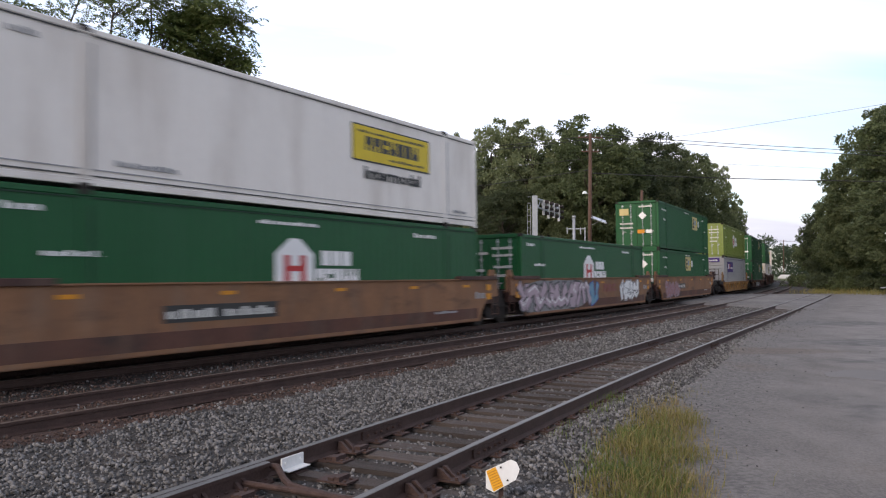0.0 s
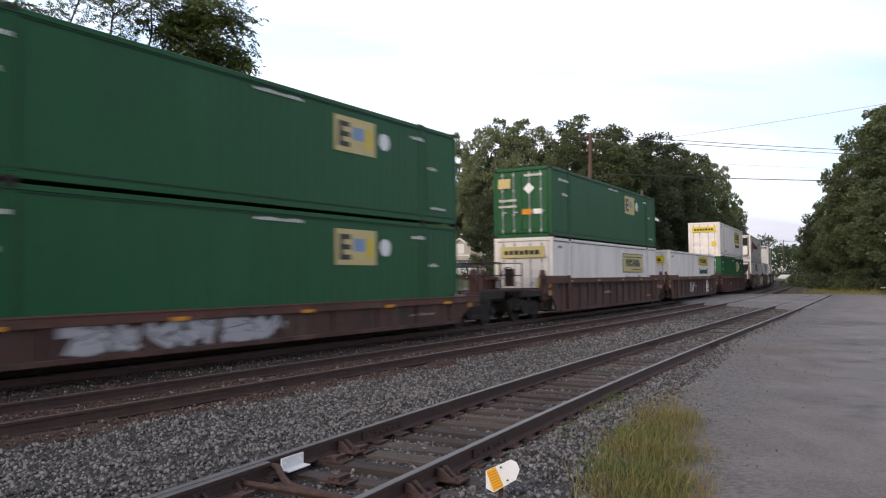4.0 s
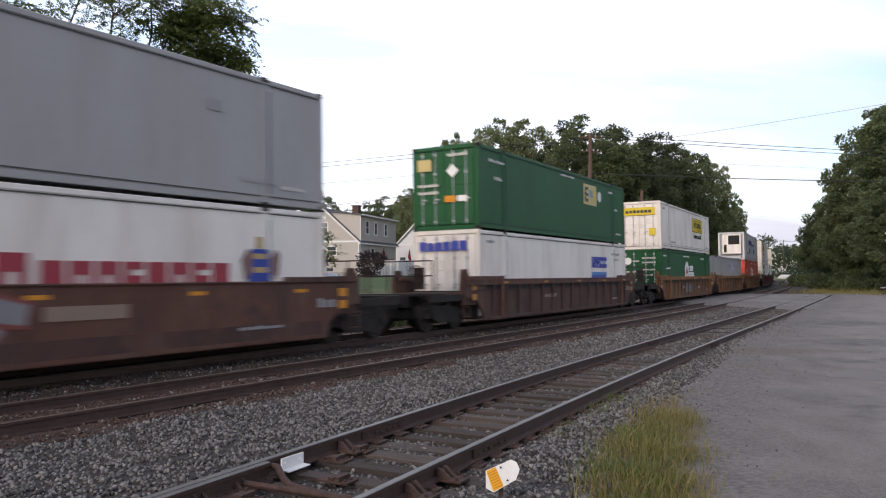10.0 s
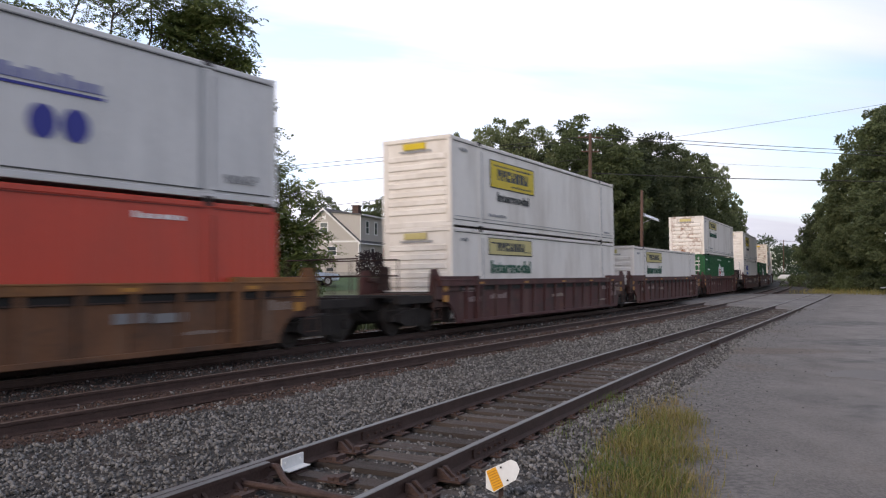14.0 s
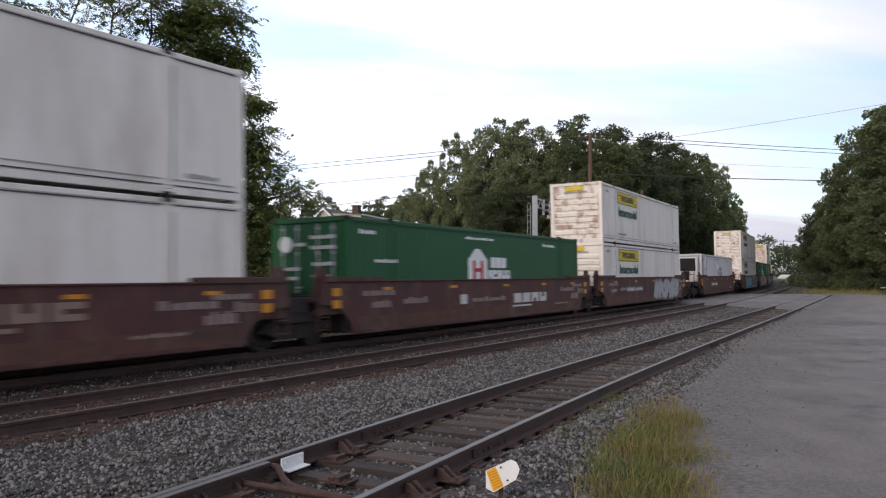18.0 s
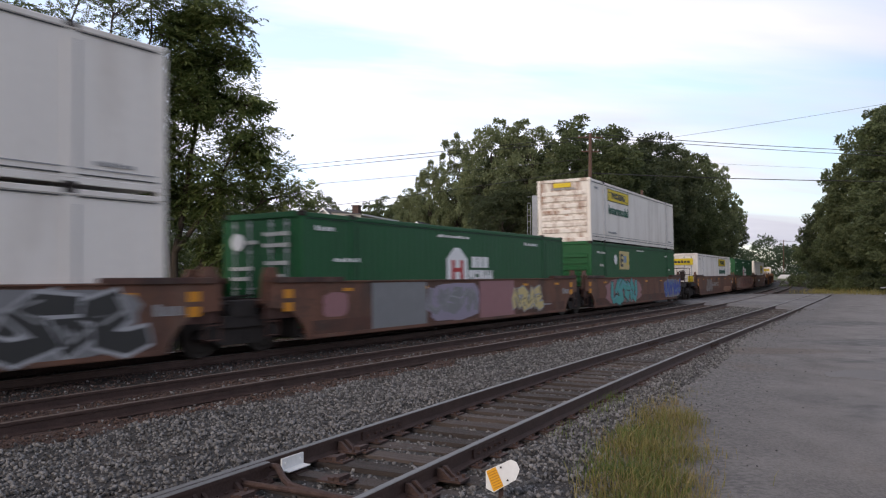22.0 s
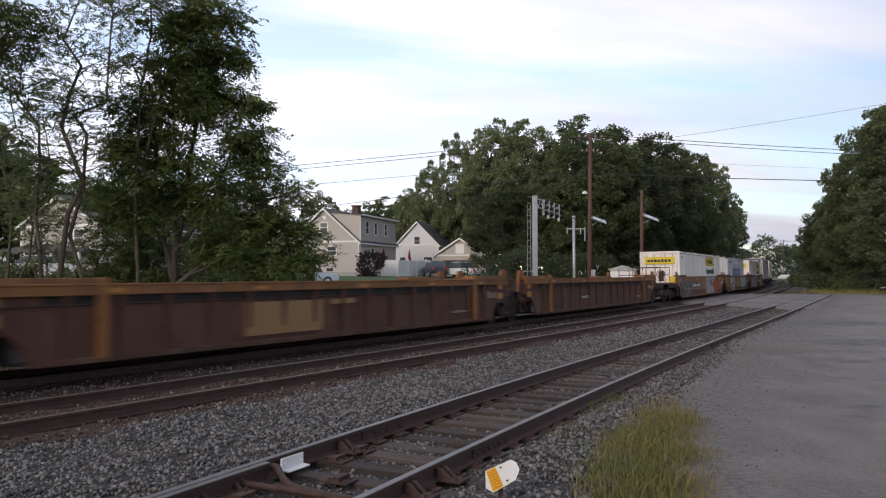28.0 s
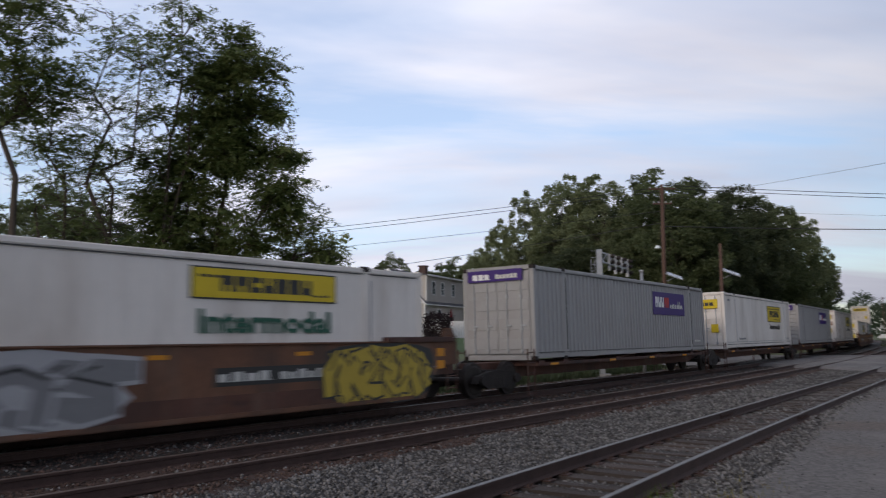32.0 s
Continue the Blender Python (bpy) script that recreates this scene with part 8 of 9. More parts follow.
S_beige = siding_mat("beige_siding", (0.52, 0.485, 0.455))
S_white = siding_mat("white_siding", (0.74, 0.75, 0.77))
S_cream = siding_mat("cream_siding", (0.46, 0.44, 0.41))
M_roof = mat("grey_shingles", (0.10, 0.10, 0.105), 0.9, var=0.35, scale=3, fine=20, bump=0.5)
M_trim = mat("white_trim", (0.80, 0.80, 0.79), 0.5, var=0.05, bump=0.0)
M_brick = mat("chimney_brick", (0.095, 0.06, 0.052), 0.9, var=0.4, scale=6, fine=30, bump=0.4)
M_conc = mat("foundation_concrete", (0.36, 0.35, 0.34), 0.9, var=0.2, scale=2, fine=30, bump=0.3)
M_curtain = mat("red_canvas", (0.30, 0.02, 0.03), 0.8, var=0.2, bump=0.1)


def window(parent, x, y, z, w, h, axis_="y", sgn=-1):
    """A framed double-hung window standing proud of a wall that faces along the axis."""
    f = thing_part("window", parent, x, y, z, 0 if axis_ == "y" else 90 * sgn, sgn if axis_ == "y" else -1)
    bm = bmesh.new()
    t = 0.09
    bx(bm, -w / 2 - t, -w / 2, -0.06, 0.02, -h / 2 - t, h / 2 + t)
    bx(bm, w / 2, w / 2 + t, -0.06, 0.02, -h / 2 - t, h / 2 + t)
    bx(bm, -w / 2, w / 2, -0.06, 0.02, h / 2, h / 2 + t)
    bx(bm, -w / 2, w / 2, -0.05, 0.02, -0.025, 0.025)
    part("window_frame", bm, M_trim, f)
    bm = bmesh.new()
    bx(bm, -w / 2 - t, w / 2 + t, -0.10, 0.02, -h / 2 - t, -h / 2)
    part("window_sill", bm, M_trim, f)
    for zc in (-h / 4, h / 4):
        bm = bmesh.new()
        bx(bm, -w / 2, w / 2, -0.02, -0.005, zc - h / 4 + 0.03, zc + h / 4 - 0.03)
        part("pane", bm, M_glass, f)
    return f


def thing_part(name, parent, x, y, z, rz, flip=-1):
    bm = bmesh.new()
    bx(bm, -0.05, 0.05, 0.0, 0.01, -0.05, 0.05)
    o = part(name, bm, M_trim, parent)
    o.matrix_basis = pose(x, y, z, 0, 0, rz + (180 if flip > 0 else 0))
    return o


def gable_house(name, label, x, y, rz, w, l, z0, eave, peak, wall, roof, windows=(), dormer=False, attic=True, over=0.3):
    """Gable end on -y; length runs along +y; origin at the front wall's foot middle."""
    t = thing(name, label, "house", "houses across the tracks", m=pose(x, y, z0, 0, 0, rz))
    e, p = eave, peak
    bm = bmesh.new()
    prism(bm, [(-w / 2, 0.5), (w / 2, 0.5), (w / 2, e), (0, p - 0.12), (-w / 2, e)], 0, l)
    part("wall", bm, wall, t)
    bm = bmesh.new()
    bx(bm, -w / 2 + 0.02, w / 2 - 0.02, 0.02, l - 0.02, -1.2, 0.5)
    part("foundation", bm, M_conc, t)
    sl = (p - e) / (w / 2)
    for sx in (-1, 1):
        bm = bmesh.new()
        xo = w / 2 + over
        prism(bm, [(0, p), (sx * xo, e - sl * over), (sx * xo, e - sl * over + 0.14), (0, p + 0.15)], -over, l + over)
        r = part("roof", bm, roof, t)
        bm = bmesh.new()
        prism(bm, [(0, p - 0.10), (sx * xo, e - sl * over - 0.12), (sx * xo, e - sl * over + 0.10), (0, p + 0.12)], -over - 0.06, -over + 0.02)
        part("rake_board", bm, M_trim, r)
        bm = bmesh.new()
        bx(bm, sx * xo - 0.06, sx * xo + 0.06, -over, l + over, e - sl * over - 0.05, e - sl * over + 0.08)
        part("gutter", bm, M_trim, r)
    for sx in (-1, 1):
        bm = bmesh.new()
        bx(bm, sx * w / 2 - 0.07, sx * w / 2 + 0.07, -0.03, 0.05, 0.45, e)
        part("corner_board", bm, M_trim, t)
    bm = bmesh.new()
    bx(bm, -w / 2, w / 2, -0.045, 0.0, e - 0.12, e + 0.08)
    part("belt_board", bm, M_trim, t)
    for (ax, a, z, ww, hh) in windows:
        if ax == "f":
            window(t, a, -0.005, z, ww, hh)
        else:
            window(t, w / 2 + 0.005, a, z, ww, hh, "x", 1)
    if dormer:
        bm = bmesh.new()
        top = p - 0.35
        prism(bm, [(0.3, e - 0.3), (w / 2 + 0.02, e - 0.3), (w / 2 + 0.02, top - 0.35), (0.3, top)], 0.35, l - 0.1)
        d = part("dormer", bm, wall, t)
        bm = bmesh.new()
        prism(bm, [(0.2, top + 0.02), (w / 2 + 0.35, top - 0.40), (w / 2 + 0.35, top - 0.28), (0.2, top + 0.16)], 0.15, l + 0.15)
        part("dormer_roof", bm, roof, d)
        bm = bmesh.new()
        bx(bm, w / 2 + 0.3, w / 2 + 0.42, 0.15, l + 0.15, top - 0.46, top - 0.30)
        part("gutter", bm, M_trim, d)
        bm = bmesh.new()
        tube(bm, (w / 2 + 0.08, 0.3, 0.3), (w / 2 + 0.08, 0.3, top - 0.4), 0.05, n=6)
        part("downpipe", bm, M_trim, d)
    return t


# beige gabled house with a long dormer
hx, hy = -13.45, 87.95
house = gable_house("house", "beige sided house with a steep gable and long dormer", hx, hy, -17, 8.5, 11.8, 1.5, 3.95, 7.65, S_beige, M_roof,
                    (("f", -1.9, 2.75, 0.95, 1.35), ("f", 1.0, 2.9, 1.0, 0.95), ("f", 0.0, 5.55, 0.85, 1.05), ("s", 2.4, 5.6, 0.8, 1.4), ("s", 5.0, 5.6, 0.7, 1.4), ("s", 8.2, 5.6, 0.8, 1.4), ("s", 4.0, 2.6, 0.9, 1.3)), True)
bm = bmesh.new()
bx(bm, 0.6, 1.4, 6.5, 7.3, 5.5, 8.6)
bx(bm, 0.5, 1.5, 6.4, 7.4, 8.45, 8.6)
part("chimney", bm, M_brick, house)
bm = bmesh.new()
bx(bm, 0.35, 1.15, -0.03, 0.0, 0.6, 0.95)
bx(bm, -1.7, -1.1, -0.03, 0.0, 0.1, 0.4)
part("basement_window", bm, M_glass, house)
bm = bmesh.new()
bx(bm, -0.22, 0.22, -0.04, 0.0, 6.45, 6.95)
part("gable_vent", bm, M_trim, house)
gable_house("house", "white gabled house with a grey roof", -3.6, 108.5, -16, 6.2, 9.0, 1.5, 4.4, 7.5, S_white, M_roof,
            (("f", 0.0, 4.9, 0.75, 1.2), ("f", -2.1, 2.2, 0.8, 0.9), ("f", 1.6, 2.2, 1.2, 0.9)))
garage = gable_house("garage", "beige gabled garage with a dark open front", 2.15, 99.5, -12, 6.6, 7.0, 1.45, 2.75, 4.85, S_beige, M_roof, ())
# dark plate on the solid wall; the shade inside the garage is its colour
bm = bmesh.new()
bx(bm, -2.2, 2.4, -0.03, 0.0, 0.2, 2.1)
part("open_doorway", bm, ink("interior_shade", (0.035, 0.03, 0.03)), garage)
bm = bmesh.new()
bx(bm, -0.55, 0.55, -0.05, 0.0, 2.95, 4.15)
part("loft_door", bm, M_trim, garage)
lh = gable_house("house", "cream two-storey house half hidden behind trees", -30.5, 62.0, -22, 8.5, 11.0, 0.95, 4.7, 7.0, S_cream, M_roof,
                 (("f", -2.2, 3.7, 0.9, 1.3), ("f", 2.0, 3.7, 0.9, 1.3), ("f", -2.0, 1.7, 1.0, 1.2), ("s", 3.0, 3.7, 0.9, 1.3), ("s", 6.5, 3.7, 0.9, 1.3), ("s", 4.8, 1.7, 1.2, 1.2)))
bm = bmesh.new()
prism(bm, [(-4.6, 2.5), (4.6, 2.5), (4.6, 2.65), (0, 3.2), (-4.6, 2.65)], -2.2, -0.02)
porch = part("porch_roof", bm, M_roof, lh)
for px_ in (-4.2, -1.4, 1.4, 4.2):
    bm = bmesh.new()
    bx(bm, px_ - 0.08, px_ + 0.08, -2.1, -1.94, -0.5, 2.5)
    part("porch_post", bm, M_trim, porch)
gable_house("house", "pale house with a low gable beyond the thicket", -18.5, 92.0, -30, 6.0, 8.0, 1.4, 3.6, 6.2, S_white, M_roof, (("f", 0.0, 2.5, 0.9, 1.2),))


def fence():
    """White board fence: across the lot, then back along it."""
    t = thing("fence", "white vinyl privacy fence beside the beige house", "fence", m=pose(0, 0, 0))
    board = box_mesh("board", (0.28, 0.03, 1.75), M_trim)
    post_ = box_mesh("post", (0.13, 0.13, 2.0), M_trim, 0.02)
    pts = [Vector((-9.3, 84.5)), Vector((-4.9, 84.6)), Vector((-1.6, 92.5))]
    for a, b in zip(pts, pts[1:]):
        n = int((b - a).length / 0.3)
        ang = math.degrees(math.atan2(b.y - a.y, b.x - a.x))
        for i in range(n):
            p = a + (b - a) * ((i + 0.5) / n)
            put("board", board, t, pose(p.x, p.y, zg(p.x, p.y) + 0.95, 0, 0, ang))
            if i % 8 == 0:
                put("post", post_, t, pose(p.x, p.y, zg(p.x, p.y) + 1.02, 0, 0, ang))
    return t


fence()


def umbrella(x, y):
    t = thing("patio_umbrella", "closed dark red patio umbrella", "umbrella", "patio umbrellas", m=pose(x, y, zg(x, y)))
    bm = bmesh.new()
    tube(bm, (0, 0, 0), (0, 0, 1.4), 0.03, n=6)
    part("pole", bm, M_galv, t)
    bm = bmesh.new()
    tube(bm, (0, 0, 1.3), (0, 0, 2.2), 0.28, 0.2, 8)
    tube(bm, (0, 0, 2.2), (0, 0, 3.3), 0.2, 0.03, 8)
    part("canopy", bm, M_curtain, t)


umbrella(-7.0, 92.0)
umbrella(-4.2, 97.5)


# ---------------------------------------------------------------- vehicles
def vehicle(kind, x, y, rz, color, label, group="parked vehicles"):
    m = mat("car_paint", color, 0.3, 0.2, var=0.05, bump=0.0, spec=0.6)
    t = thing("parked_" + kind, label, kind, group, m=pose(x, y, zg(x, y), 0, 0, rz))
    L, Wd = {"car": (4.5, 1.75), "pickup": (5.6, 1.95), "suv": (4.7, 1.9), "truck": (7.0, 2.3)}[kind]
    if kind == "car":
        low = [(-2.2, 0.35), (2.2, 0.35), (2.25, 0.65), (2.1, 0.85), (1.1, 0.95), (-1.5, 0.98), (-2.15, 0.9), (-2.25, 0.6)]
        cab = [(-1.75, 0.95), (1.05, 0.95), (0.35, 1.42), (-1.05, 1.44)]
    elif kind == "suv":
        low = [(-2.3, 0.4), (2.3, 0.4), (2.35, 0.75), (2.2, 1.0), (1.2, 1.08), (-2.25, 1.1), (-2.35, 0.7)]
        cab = [(-2.2, 1.08), (1.1, 1.08), (0.45, 1.72), (-2.0, 1.74)]
    elif kind == "pickup":
        low = [(-2.75, 0.5), (2.75, 0.5), (2.8, 0.85), (2.7, 1.1), (1.5, 1.18), (-2.75, 1.2), (-2.8, 0.8)]
        cab = [(-0.9, 1.18), (1.3, 1.18), (0.7, 1.85), (-0.8, 1.87)]
    else:
        low = [(-3.5, 0.6), (3.5, 0.6), (3.5, 1.6), (2.3, 2.2), (1.9, 2.9), (-3.5, 2.9)]
        cab = [(2.05, 1.75), (3.2, 1.65), (2.5, 2.15), (2.1, 2.4)]
    bm = bmesh.new()
    prism(bm, low, -Wd / 2, Wd / 2, "x")
    body = part("body", bm, m, t, bevel=0.06)
    bm = bmesh.new()
    prism(bm, cab, -Wd / 2 + 0.12, Wd / 2 - 0.12, "x")
    c = part("cabin", bm, M_glass, t, "dark glazed cabin", bevel=0.05)
    if kind != "truck":
        bm = bmesh.new()
        ys = [p[0] for p in cab]
        zt = max(p[1] for p in cab)
        bx(bm, -Wd / 2 + 0.2, Wd / 2 - 0.2, min(ys) + 0.55, max(ys) - 0.75, zt - 0.03, zt + 0.03)
        part("roof_panel", bm, m, c, bevel=0.02)
    for y_ in (-L / 2 + 0.85, L / 2 - 0.9):
        for sx in (-1, 1):
            bm = bmesh.new()
            tube(bm, (sx * (Wd / 2 - 0.2), y_, 0.33), (sx * (Wd / 2 + 0.01), y_, 0.33), 0.34, n=14)
            w_ = part("wheel", bm, M_black, t)
            bm = bmesh.new()
            tube(bm, (sx * (Wd / 2), y_, 0.33), (sx * (Wd / 2 + 0.02), y_, 0.33), 0.2, n=10)
            part("rim", bm, M_galv, w_)
    for sx in (-1, 1):
        zl = 0.75 if kind == "car" else 0.95
        bm = bmesh.new()
        bx(bm, sx * (Wd / 2 - 0.35) - 0.18, sx * (Wd / 2 - 0.35) + 0.18, L / 2 - 0.12, L / 2 + 0.02, zl - 0.08, zl + 0.08)
        part("headlight", bm, M_glass, t)
        bm = bmesh.new()
        bx(bm, sx * (Wd / 2 - 0.25) - 0.12, sx * (Wd / 2 - 0.25) + 0.12, -L / 2 - 0.04, -L / 2 + 0.1, zl - 0.1, zl + 0.12)
        part("tail_light", bm, P_redm, t)
    return t


vehicle("pickup", 2.0, 86.5, 42, (0.72, 0.73, 0.75), "white pickup truck parked by the garage")
vehicle("suv", -1.0, 88.0, 14, (0.03, 0.035, 0.045), "dark grey sport utility car parked by the fence")
vehicle("suv", 6.3, 84.5, 95, (0.05, 0.08, 0.12), "dark blue car parked beside the trees")
vehicle("car", -14.9, 45.6, -62, (0.55, 0.58, 0.64), "pale silver car parked under the trees")
vehicle("car", -9.9, 56.5, -66, (0.42, 0.50, 0.62), "pale blue car parked across the tracks")
vehicle("car", -26.6, 52.0, -70, (0.62, 0.64, 0.68), "silver car parked before the cream house")
vehicle("truck", 109.5, 250.0, 60, (0.6, 0.61, 0.63), "white box truck far down the line").scale = (0.55, 0.55, 0.55)


# ---------------------------------------------------------------- poles, signals, wires
def utility_pole(px, depth, top_y, radius, arms, solar, lamp=None, lean=0.0):
    x, y = ray_xy(px, depth)
    zb = zg(x, y)
    h = EYE + (485.5 - top_y) / 1379 * depth - zb
    t = thing("utility_pole", "brown timber utility pole" + (" with a small solar panel" if solar else ""), "utility pole", "utility poles", m=pose(x, y, zb, 0, lean, 0))
    bm = bmesh.new()
    tube(bm, (0, 0, -0.5), (0, 0, h), radius, radius * 0.68, 12)
    part("pole", bm, M_pole, t, smooth=True)
    for z, w in arms:
        bm = bmesh.new()
        bx(bm, -w / 2, w / 2, -0.05, 0.05, h - z - 0.05, h - z + 0.05)
        a = part("crossarm", bm, M_pole, t)
        for k in (-0.45, -0.2, 0.2, 0.45):
            bm = bmesh.new()
            tube(bm, (k * w, 0, h - z + 0.05), (k * w, 0, h - z + 0.2), 0.04, 0.03, 6)
            part("insulator", bm, M_galv, a)
    if solar:
        zs = EYE + (485.5 - solar) / 1379 * depth - zb
        bm = bmesh.new()
        bx(bm, 0.15, 1.35, -0.5, 0.5, -0.02, 0.02)
        s = part("solar_panel", bm, mat("solar_cells", (0.28, 0.32, 0.38), 0.15, 0.1, var=0.1, bump=0, spec=0.8), t, "blue-grey solar panel in a pale frame")
        s.matrix_basis = pose(0, 0, zs, 18, 20, 0)
        bm = bmesh.new()
        bx(bm, 0.12, 1.38, -0.53, -0.49, -0.035, 0.035)
        bx(bm, 0.12, 1.38, 0.49, 0.53, -0.035, 0.035)
        bx(bm, 0.10, 0.15, -0.53, 0.53, -0.035, 0.035)
        bx(bm, 1.35, 1.40, -0.53, 0.53, -0.035, 0.035)
        part("panel_frame", bm, M_galv, s)
        bm = bmesh.new()
        tube(bm, (0.05, 0, zs - 0.75), (1.0, 0, zs - 0.28), 0.03, n=6)
        tube(bm, (0.05, 0, zs), (0.3, 0, zs), 0.04, n=6)
        part("bracket", bm, M_galv, t)
        bm = bmesh.new()
        bx(bm, 0.08, 0.4, -0.3, -0.08, 1.6, 2.4)
        part("battery_box", bm, M_galv, t)
    if lamp:
        zl = EYE + (485.5 - lamp) / 1379 * depth - zb
        bm = bmesh.new()
        tube(bm, (0, 0, zl - 0.2), (-0.4, -0.1, zl + 0.02), 0.025, n=6)
        part("lamp_arm", bm, M_galv, t)
        bm = bmesh.new()
        tube(bm, (-0.45, -0.1, zl - 0.1), (-0.45, -0.1, zl + 0.1), 0.22, 0.12, 12)
        part("lamp_head", bm, mat("pale_lamp_glass", (0.75, 0.80, 0.82), 0.3, var=0.05, bump=0), t, "pale round lamp head")
    return t, x, y, zb + h


p1, P1X, P1Y, P1Z = utility_pole(1043, 63, 235, 0.19, ((0.35, 2.0), (1.5, 1.4)), 383, 341, lean=0.6)
utility_pole(1135, 62, 337, 0.16, (), 379, lean=0.6)
utility_pole(1387, 330, 425, 0.2, ((0.4, 2.6),), None)
utility_pole(1668, 66, 262, 0.19, ((0.35, 2.0),), None)


def wire(a, b, sag, r=0.016, n=14):
    a, b = Vector(a), Vector(b)
    pts = [a + (b - a) * (i / n) - Vector((0, 0, sag * 4 * (i / n) * (1 - i / n))) for i in range(n + 1)]
    d = (b - a).normalized()
    u = d.orthogonal().normalized()
    w = d.cross(u)
    V = [p + (u * math.cos(k * 1.2566) + w * math.sin(k * 1.2566)) * r for p in pts for k in range(5)]
    F = [(i * 5 + k, i * 5 + (k + 1) % 5, (i + 1) * 5 + (k + 1) % 5, (i + 1) * 5 + k) for i in range(n) for k in range(5)]
    ob = new("overhead_wire", mesh_from("overhead_wire", [tuple(v) for v in V], F, M_wire))
    return tagged(ob, "thin dark overhead wire between poles", "wire", "overhead wires")


def at_px(px, py, depth):
    x, y = ray_xy(px, depth)
    return (x, y, EYE + (485.5 - py) / 1379 * depth)


for (ax, ay, bx_, by_, d0, d1, r) in ((1046, 240, 200, 318, 63, 66, 0.022), (1046, 246, 200, 326, 63, 66, 0.022), (1046, 280, 200, 352, 63, 66, 0.015), (1046, 300, 420, 383, 63, 75, 0.022),
                                      (1046, 236, 1700, 273, 63, 66, 0.026), (1046, 241, 1700, 281, 63, 66, 0.024), (1046, 306, 1700, 322, 63, 66, 0.034), (1046, 262, 1700, 160, 63, 55, 0.012),
                                      (1046, 276, 1700, 305, 63, 66, 0.008), (1387, 428, 1240, 436, 330, 330, 0.05), (1387, 428, 1480, 424, 330, 330, 0.05)):
    wire(at_px(ax, ay, d0), at_px(bx_, by_, d1), 0.18, r)


def signal_mast():
    """Silver mast with a bracket arm that carries the signal heads."""
    x, y = 5.2, 44.0
    zb = zg(x, y)
    t = thing("signal_mast", "silver railway signal mast with a bracket of signal heads", "railway signal", m=pose(x, y, zb))
    h = 6.2 - zb
    bm = bmesh.new()
    bx(bm, -0.14, 0.14, -0.14, 0.14, 0, h)
    part("mast", bm, M_galv, t, bevel=0.02)
    bm = bmesh.new()
    bx(bm, -0.4, 0.4, -0.4, 0.4, -0.4, 0.15)
    part("base", bm, M_conc, t)
    bm = bmesh.new()
    for z in (h - 0.12, h - 0.62):
        bx(bm, 0.15, 5.6, -0.05, 0.05, z - 0.04, z + 0.04)
    for i in range(11):
        a = 0.2 + i * 0.49
        tube(bm, (a, 0, h - (0.62 if i % 2 else 0.12)), (a + 0.49, 0, h - (0.12 if i % 2 else 0.62)), 0.025, n=5)
    arm = part("bracket_arm", bm, M_galv, t)
    arm.rotation_euler = (0, 0, radians(67))
    for i, a in enumerate((1.6, 2.7, 3.9, 5.1)):
        bm = bmesh.new()
        bx(bm, a - 0.06, a + 0.06, -0.14, 0.0, h - 1.0 - 0.12 * (i % 2), h - 0.1)
        hd = part("signal_head", bm, M_galv, arm)
        for z in (h - 0.9, h - 0.55, h - 0.22):
            bm = bmesh.new()
            tube(bm, (a, -0.16, z), (a, -0.36, z), 0.10, n=8)
            part("lamp_hood", bm, M_dark, hd)
    bm = bmesh.new()
    for z in np.arange(0.6, h, 0.35):
        tube(bm, (-0.42, 0, z), (-0.24, 0, z), 0.015, n=5)
    for s_ in (-0.42, -0.24):
        tube(bm, (s_, 0, 0.4), (s_, 0, h - 0.5), 0.015, n=5)
    part("ladder", bm, M_galv, t)
    return t


signal_mast()


def small_mast(px, depth, top_y):
    x, y = ray_xy(px, depth)
    zb = zg(x, y)
    h = EYE + (485.5 - top_y) / 1379 * depth - zb
    t = thing("crossing_mast", "slim silver crossing mast with cross arms", "crossing signal", "crossing masts", m=pose(x, y, zb))
    bm = bmesh.new()
    tube(bm, (0, 0, 0), (0, 0, h), 0.075, n=10)
    tube(bm, (0, 0, h), (0, 0, h + 0.12), 0.10, n=10)
    part("mast", bm, M_galv, t, smooth=True)
    bm = bmesh.new()
    bx(bm, -0.4, 0.6, -0.02, 0.02, h - 0.60, h - 0.55)
    part("cross_arm", bm, M_galv, t)
    for a in (-0.35, 0.35, 0.58):
        bm = bmesh.new()
        bx(bm, a - 0.025, a + 0.025, -0.04, 0.04, h - (0.85 if a < 0.5 else 1.2), h - 0.5)
        part("hanger", bm, M_galv, t)
    bm = bmesh.new()
    bx(bm, -0.3, 0.3, -0.3, 0.3, -0.2, 0.12)
    part("base", bm, M_conc, t)


small_mast(1016, 41, 386)


def cabinet():
    x, y = ray_xy(1103, 57)
    t = thing("equipment_cabinet", "small pale metal equipment shed by the crossing", "equipment shed", m=pose(x, y, zg(x, y), 0, 0, -20))
    bm = bmesh.new()
    bx(bm, -0.85, 0.85, -0.7, 0.7, 0.0, 2.55)
    b = part("body", bm, M_whitepaint, t, bevel=0.02)
    bm = bmesh.new()
    prism(bm, [(-0.95, 2.5), (0.95, 2.5), (0.95, 2.58), (0, 2.85), (-0.95, 2.58)], -0.8, 0.8)
    part("roof", bm, M_galv, t)
    for a in (-0.42, 0.42):
        bm = bmesh.new()
        bx(bm, a - 0.36, a + 0.36, -0.73, -0.70, 0.25, 2.3)
        part("door", bm, M_whitepaint, b)


cabinet()


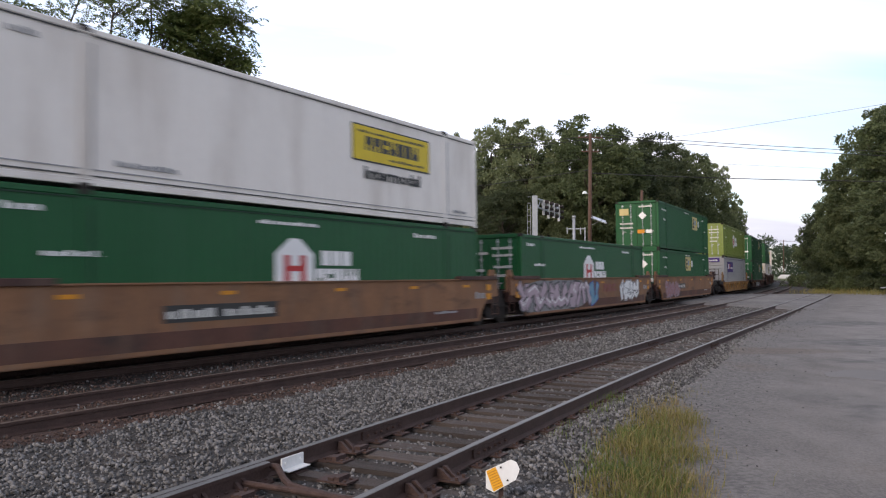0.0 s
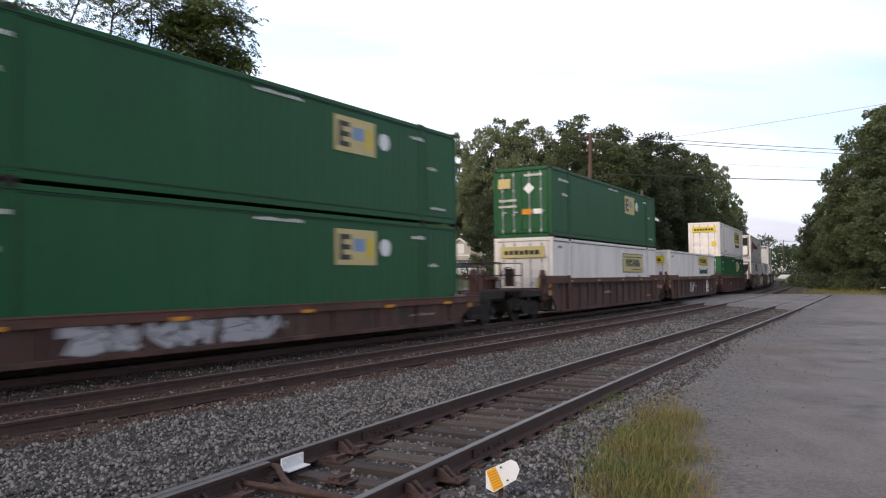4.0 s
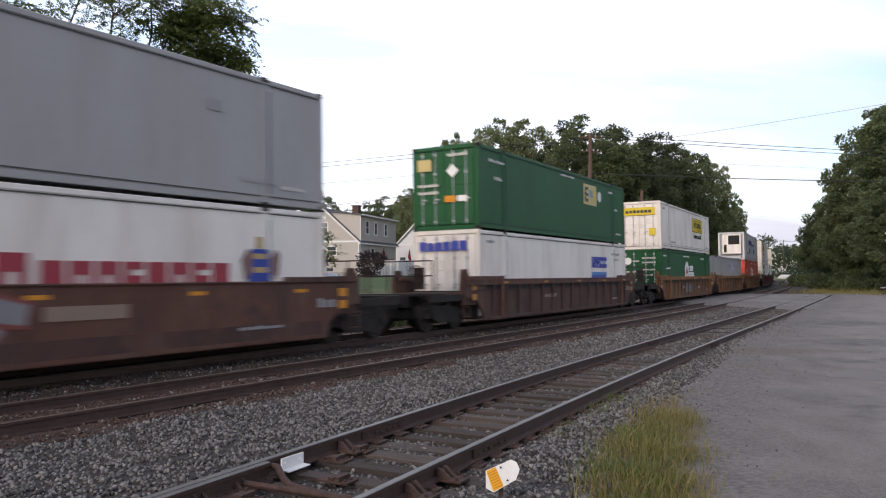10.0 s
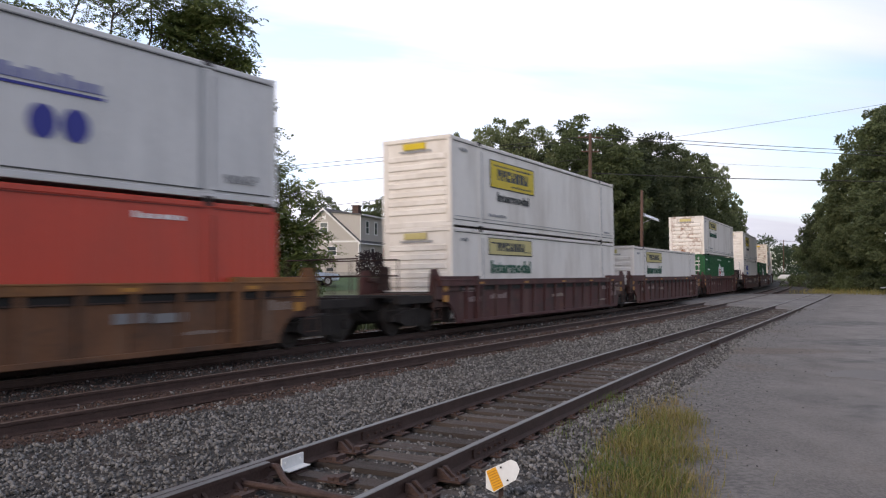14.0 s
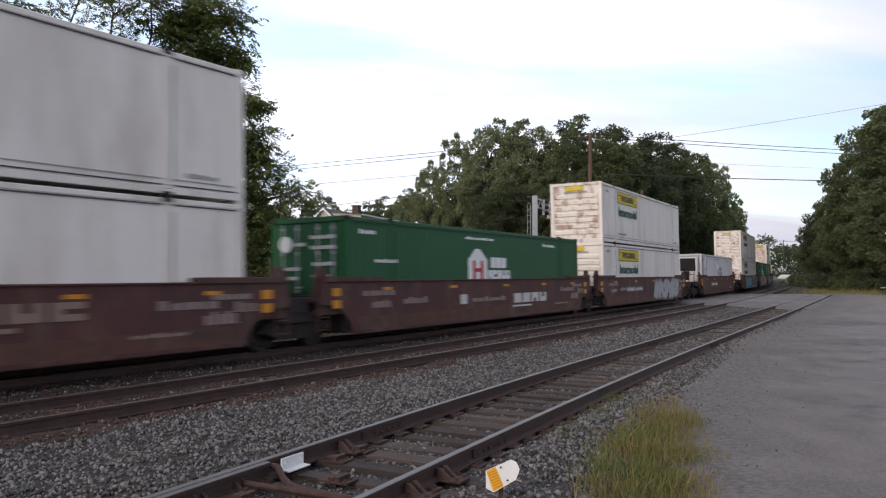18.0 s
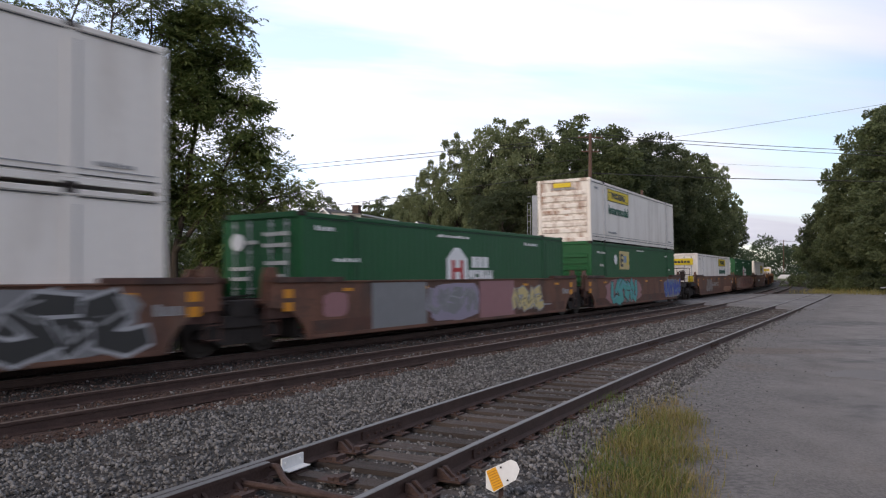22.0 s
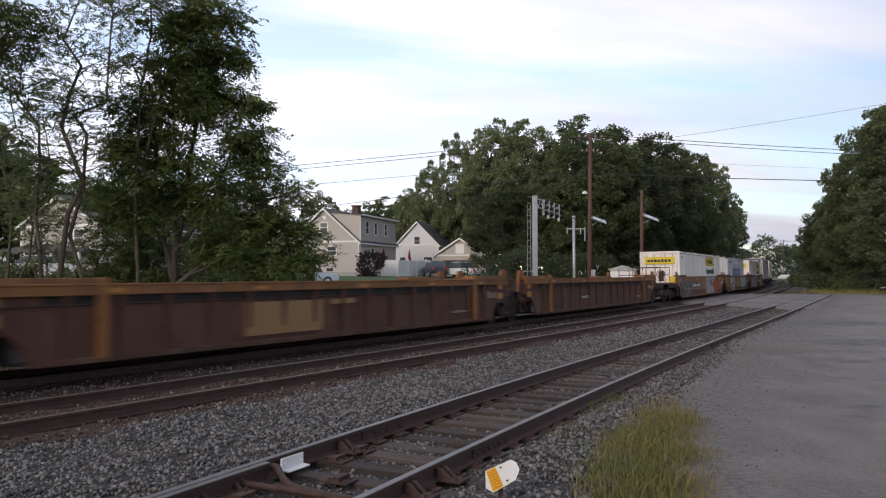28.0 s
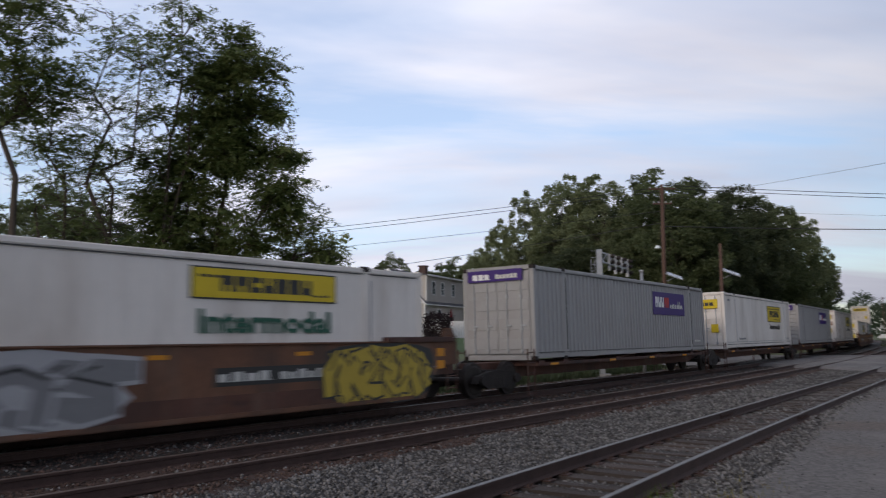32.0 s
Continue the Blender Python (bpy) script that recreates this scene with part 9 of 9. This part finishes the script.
def crossing_signal(px, depth, top_y, cross, lamps):
    x, y = ray_xy(px, depth)
    zb = zg(x, y)
    h = EYE + (485.5 - top_y) / 1379 * depth - zb
    t = thing("crossing_signal", "silver level-crossing signal mast" + (" with a white cross sign" if cross else " with a lit red lamp"), "crossing signal", "crossing masts", m=pose(x, y, zb))
    bm = bmesh.new()
    tube(bm, (0, 0, -0.2), (0, 0, h), 0.11, n=10)
    part("mast", bm, M_galv, t, smooth=True)
    bm = bmesh.new()
    bx(bm, -0.35, 0.35, -0.35, 0.35, -0.3, 0.7)
    part("gate_box", bm, M_galv, t, bevel=0.04)
    if cross:
        for a in (45, -45):
            bm = bmesh.new()
            bx(bm, -0.55, 0.55, -0.02, 0.02, -0.10, 0.10)
            part("cross_board", bm, M_whitepaint, t).matrix_basis = pose(-0.2, -0.15 + a * 0.0005, h - 0.9, 0, a, 0)
        bm = bmesh.new()
        bx(bm, 0, 1.4, -0.03, 0.03, h - 0.75, h - 0.68)
        part("arm", bm, M_galv, t)
        bm = bmesh.new()
        bx(bm, -1.2, 2.4, -0.25, -0.20, 0.95, 1.03)
        part("gate_arm", bm, M_galv, t)
    else:
        for k in (-0.75, 0.0, 0.75):
            bm = bmesh.new()
            bx(bm, k - 0.2, k + 0.2, -0.12, 0.0, h - 0.9, h - 0.3)
            part("sign_head", bm, M_galv, t)
    for a, on in lamps:
        bm = bmesh.new()
        tube(bm, (a, -0.1, 2.1), (a, -0.16, 2.1), 0.30, n=16)
        d = part("lamp_target", bm, M_black, t)
        bm = bmesh.new()
        tube(bm, (a, -0.16, 2.1), (a, -0.20, 2.1), 0.16, n=14)
        part("lamp_lens", bm, glow("red_lamp_lit", (1.0, 0.03, 0.02), 9.0) if on else ink("dark_red_lens", (0.10, 0.01, 0.01)), d)
    bm = bmesh.new()
    bx(bm, -0.9, 0.9, -0.08, 0.0, 2.05, 2.15)
    part("lamp_bar", bm, M_black, t)


crossing_signal(1579, 68, 402, True, ())
crossing_signal(1630, 64, 365, False, ((-0.55, True), (0.55, False)))


# ---------------------------------------------------------------- what moves
def motions():
    times = list(range(0, 33, 2))
    for ob, c, z in MOVERS:
        rows = []
        for t in times:
            x, y, a = MAIN.at(c - SPEED * t)
            rows.append((t, pose(x, y, 0, 0, BANK, -math.degrees(a)) @ pose(0, 0, z)))
        walk(ob, rows)
    centre = {ob: c for ob, c, z in MOVERS}
    turn = math.degrees(SPEED / FPS / 0.483)
    for ob, car, dy in WHEELS:
        c = centre[car] + ob.parent.matrix_basis.translation.y
        k0, k1 = int(max(0, (c - 42) / SPEED * FPS)), int(min(32 * FPS, (c + 6) / SPEED * FPS))
        if k1 <= k0:
            continue
        rows = [(k / FPS, pose(0, dy, 0.485, (k - k0) * turn % 360)) for k in range(k0, k1 + 1)]
        if k0 > 0:
            rows.insert(0, (0.0, rows[0][1]))
        if k1 < 32 * FPS:
            rows.append((32.0, rows[-1][1]))
        walk(ob, rows)


motions()
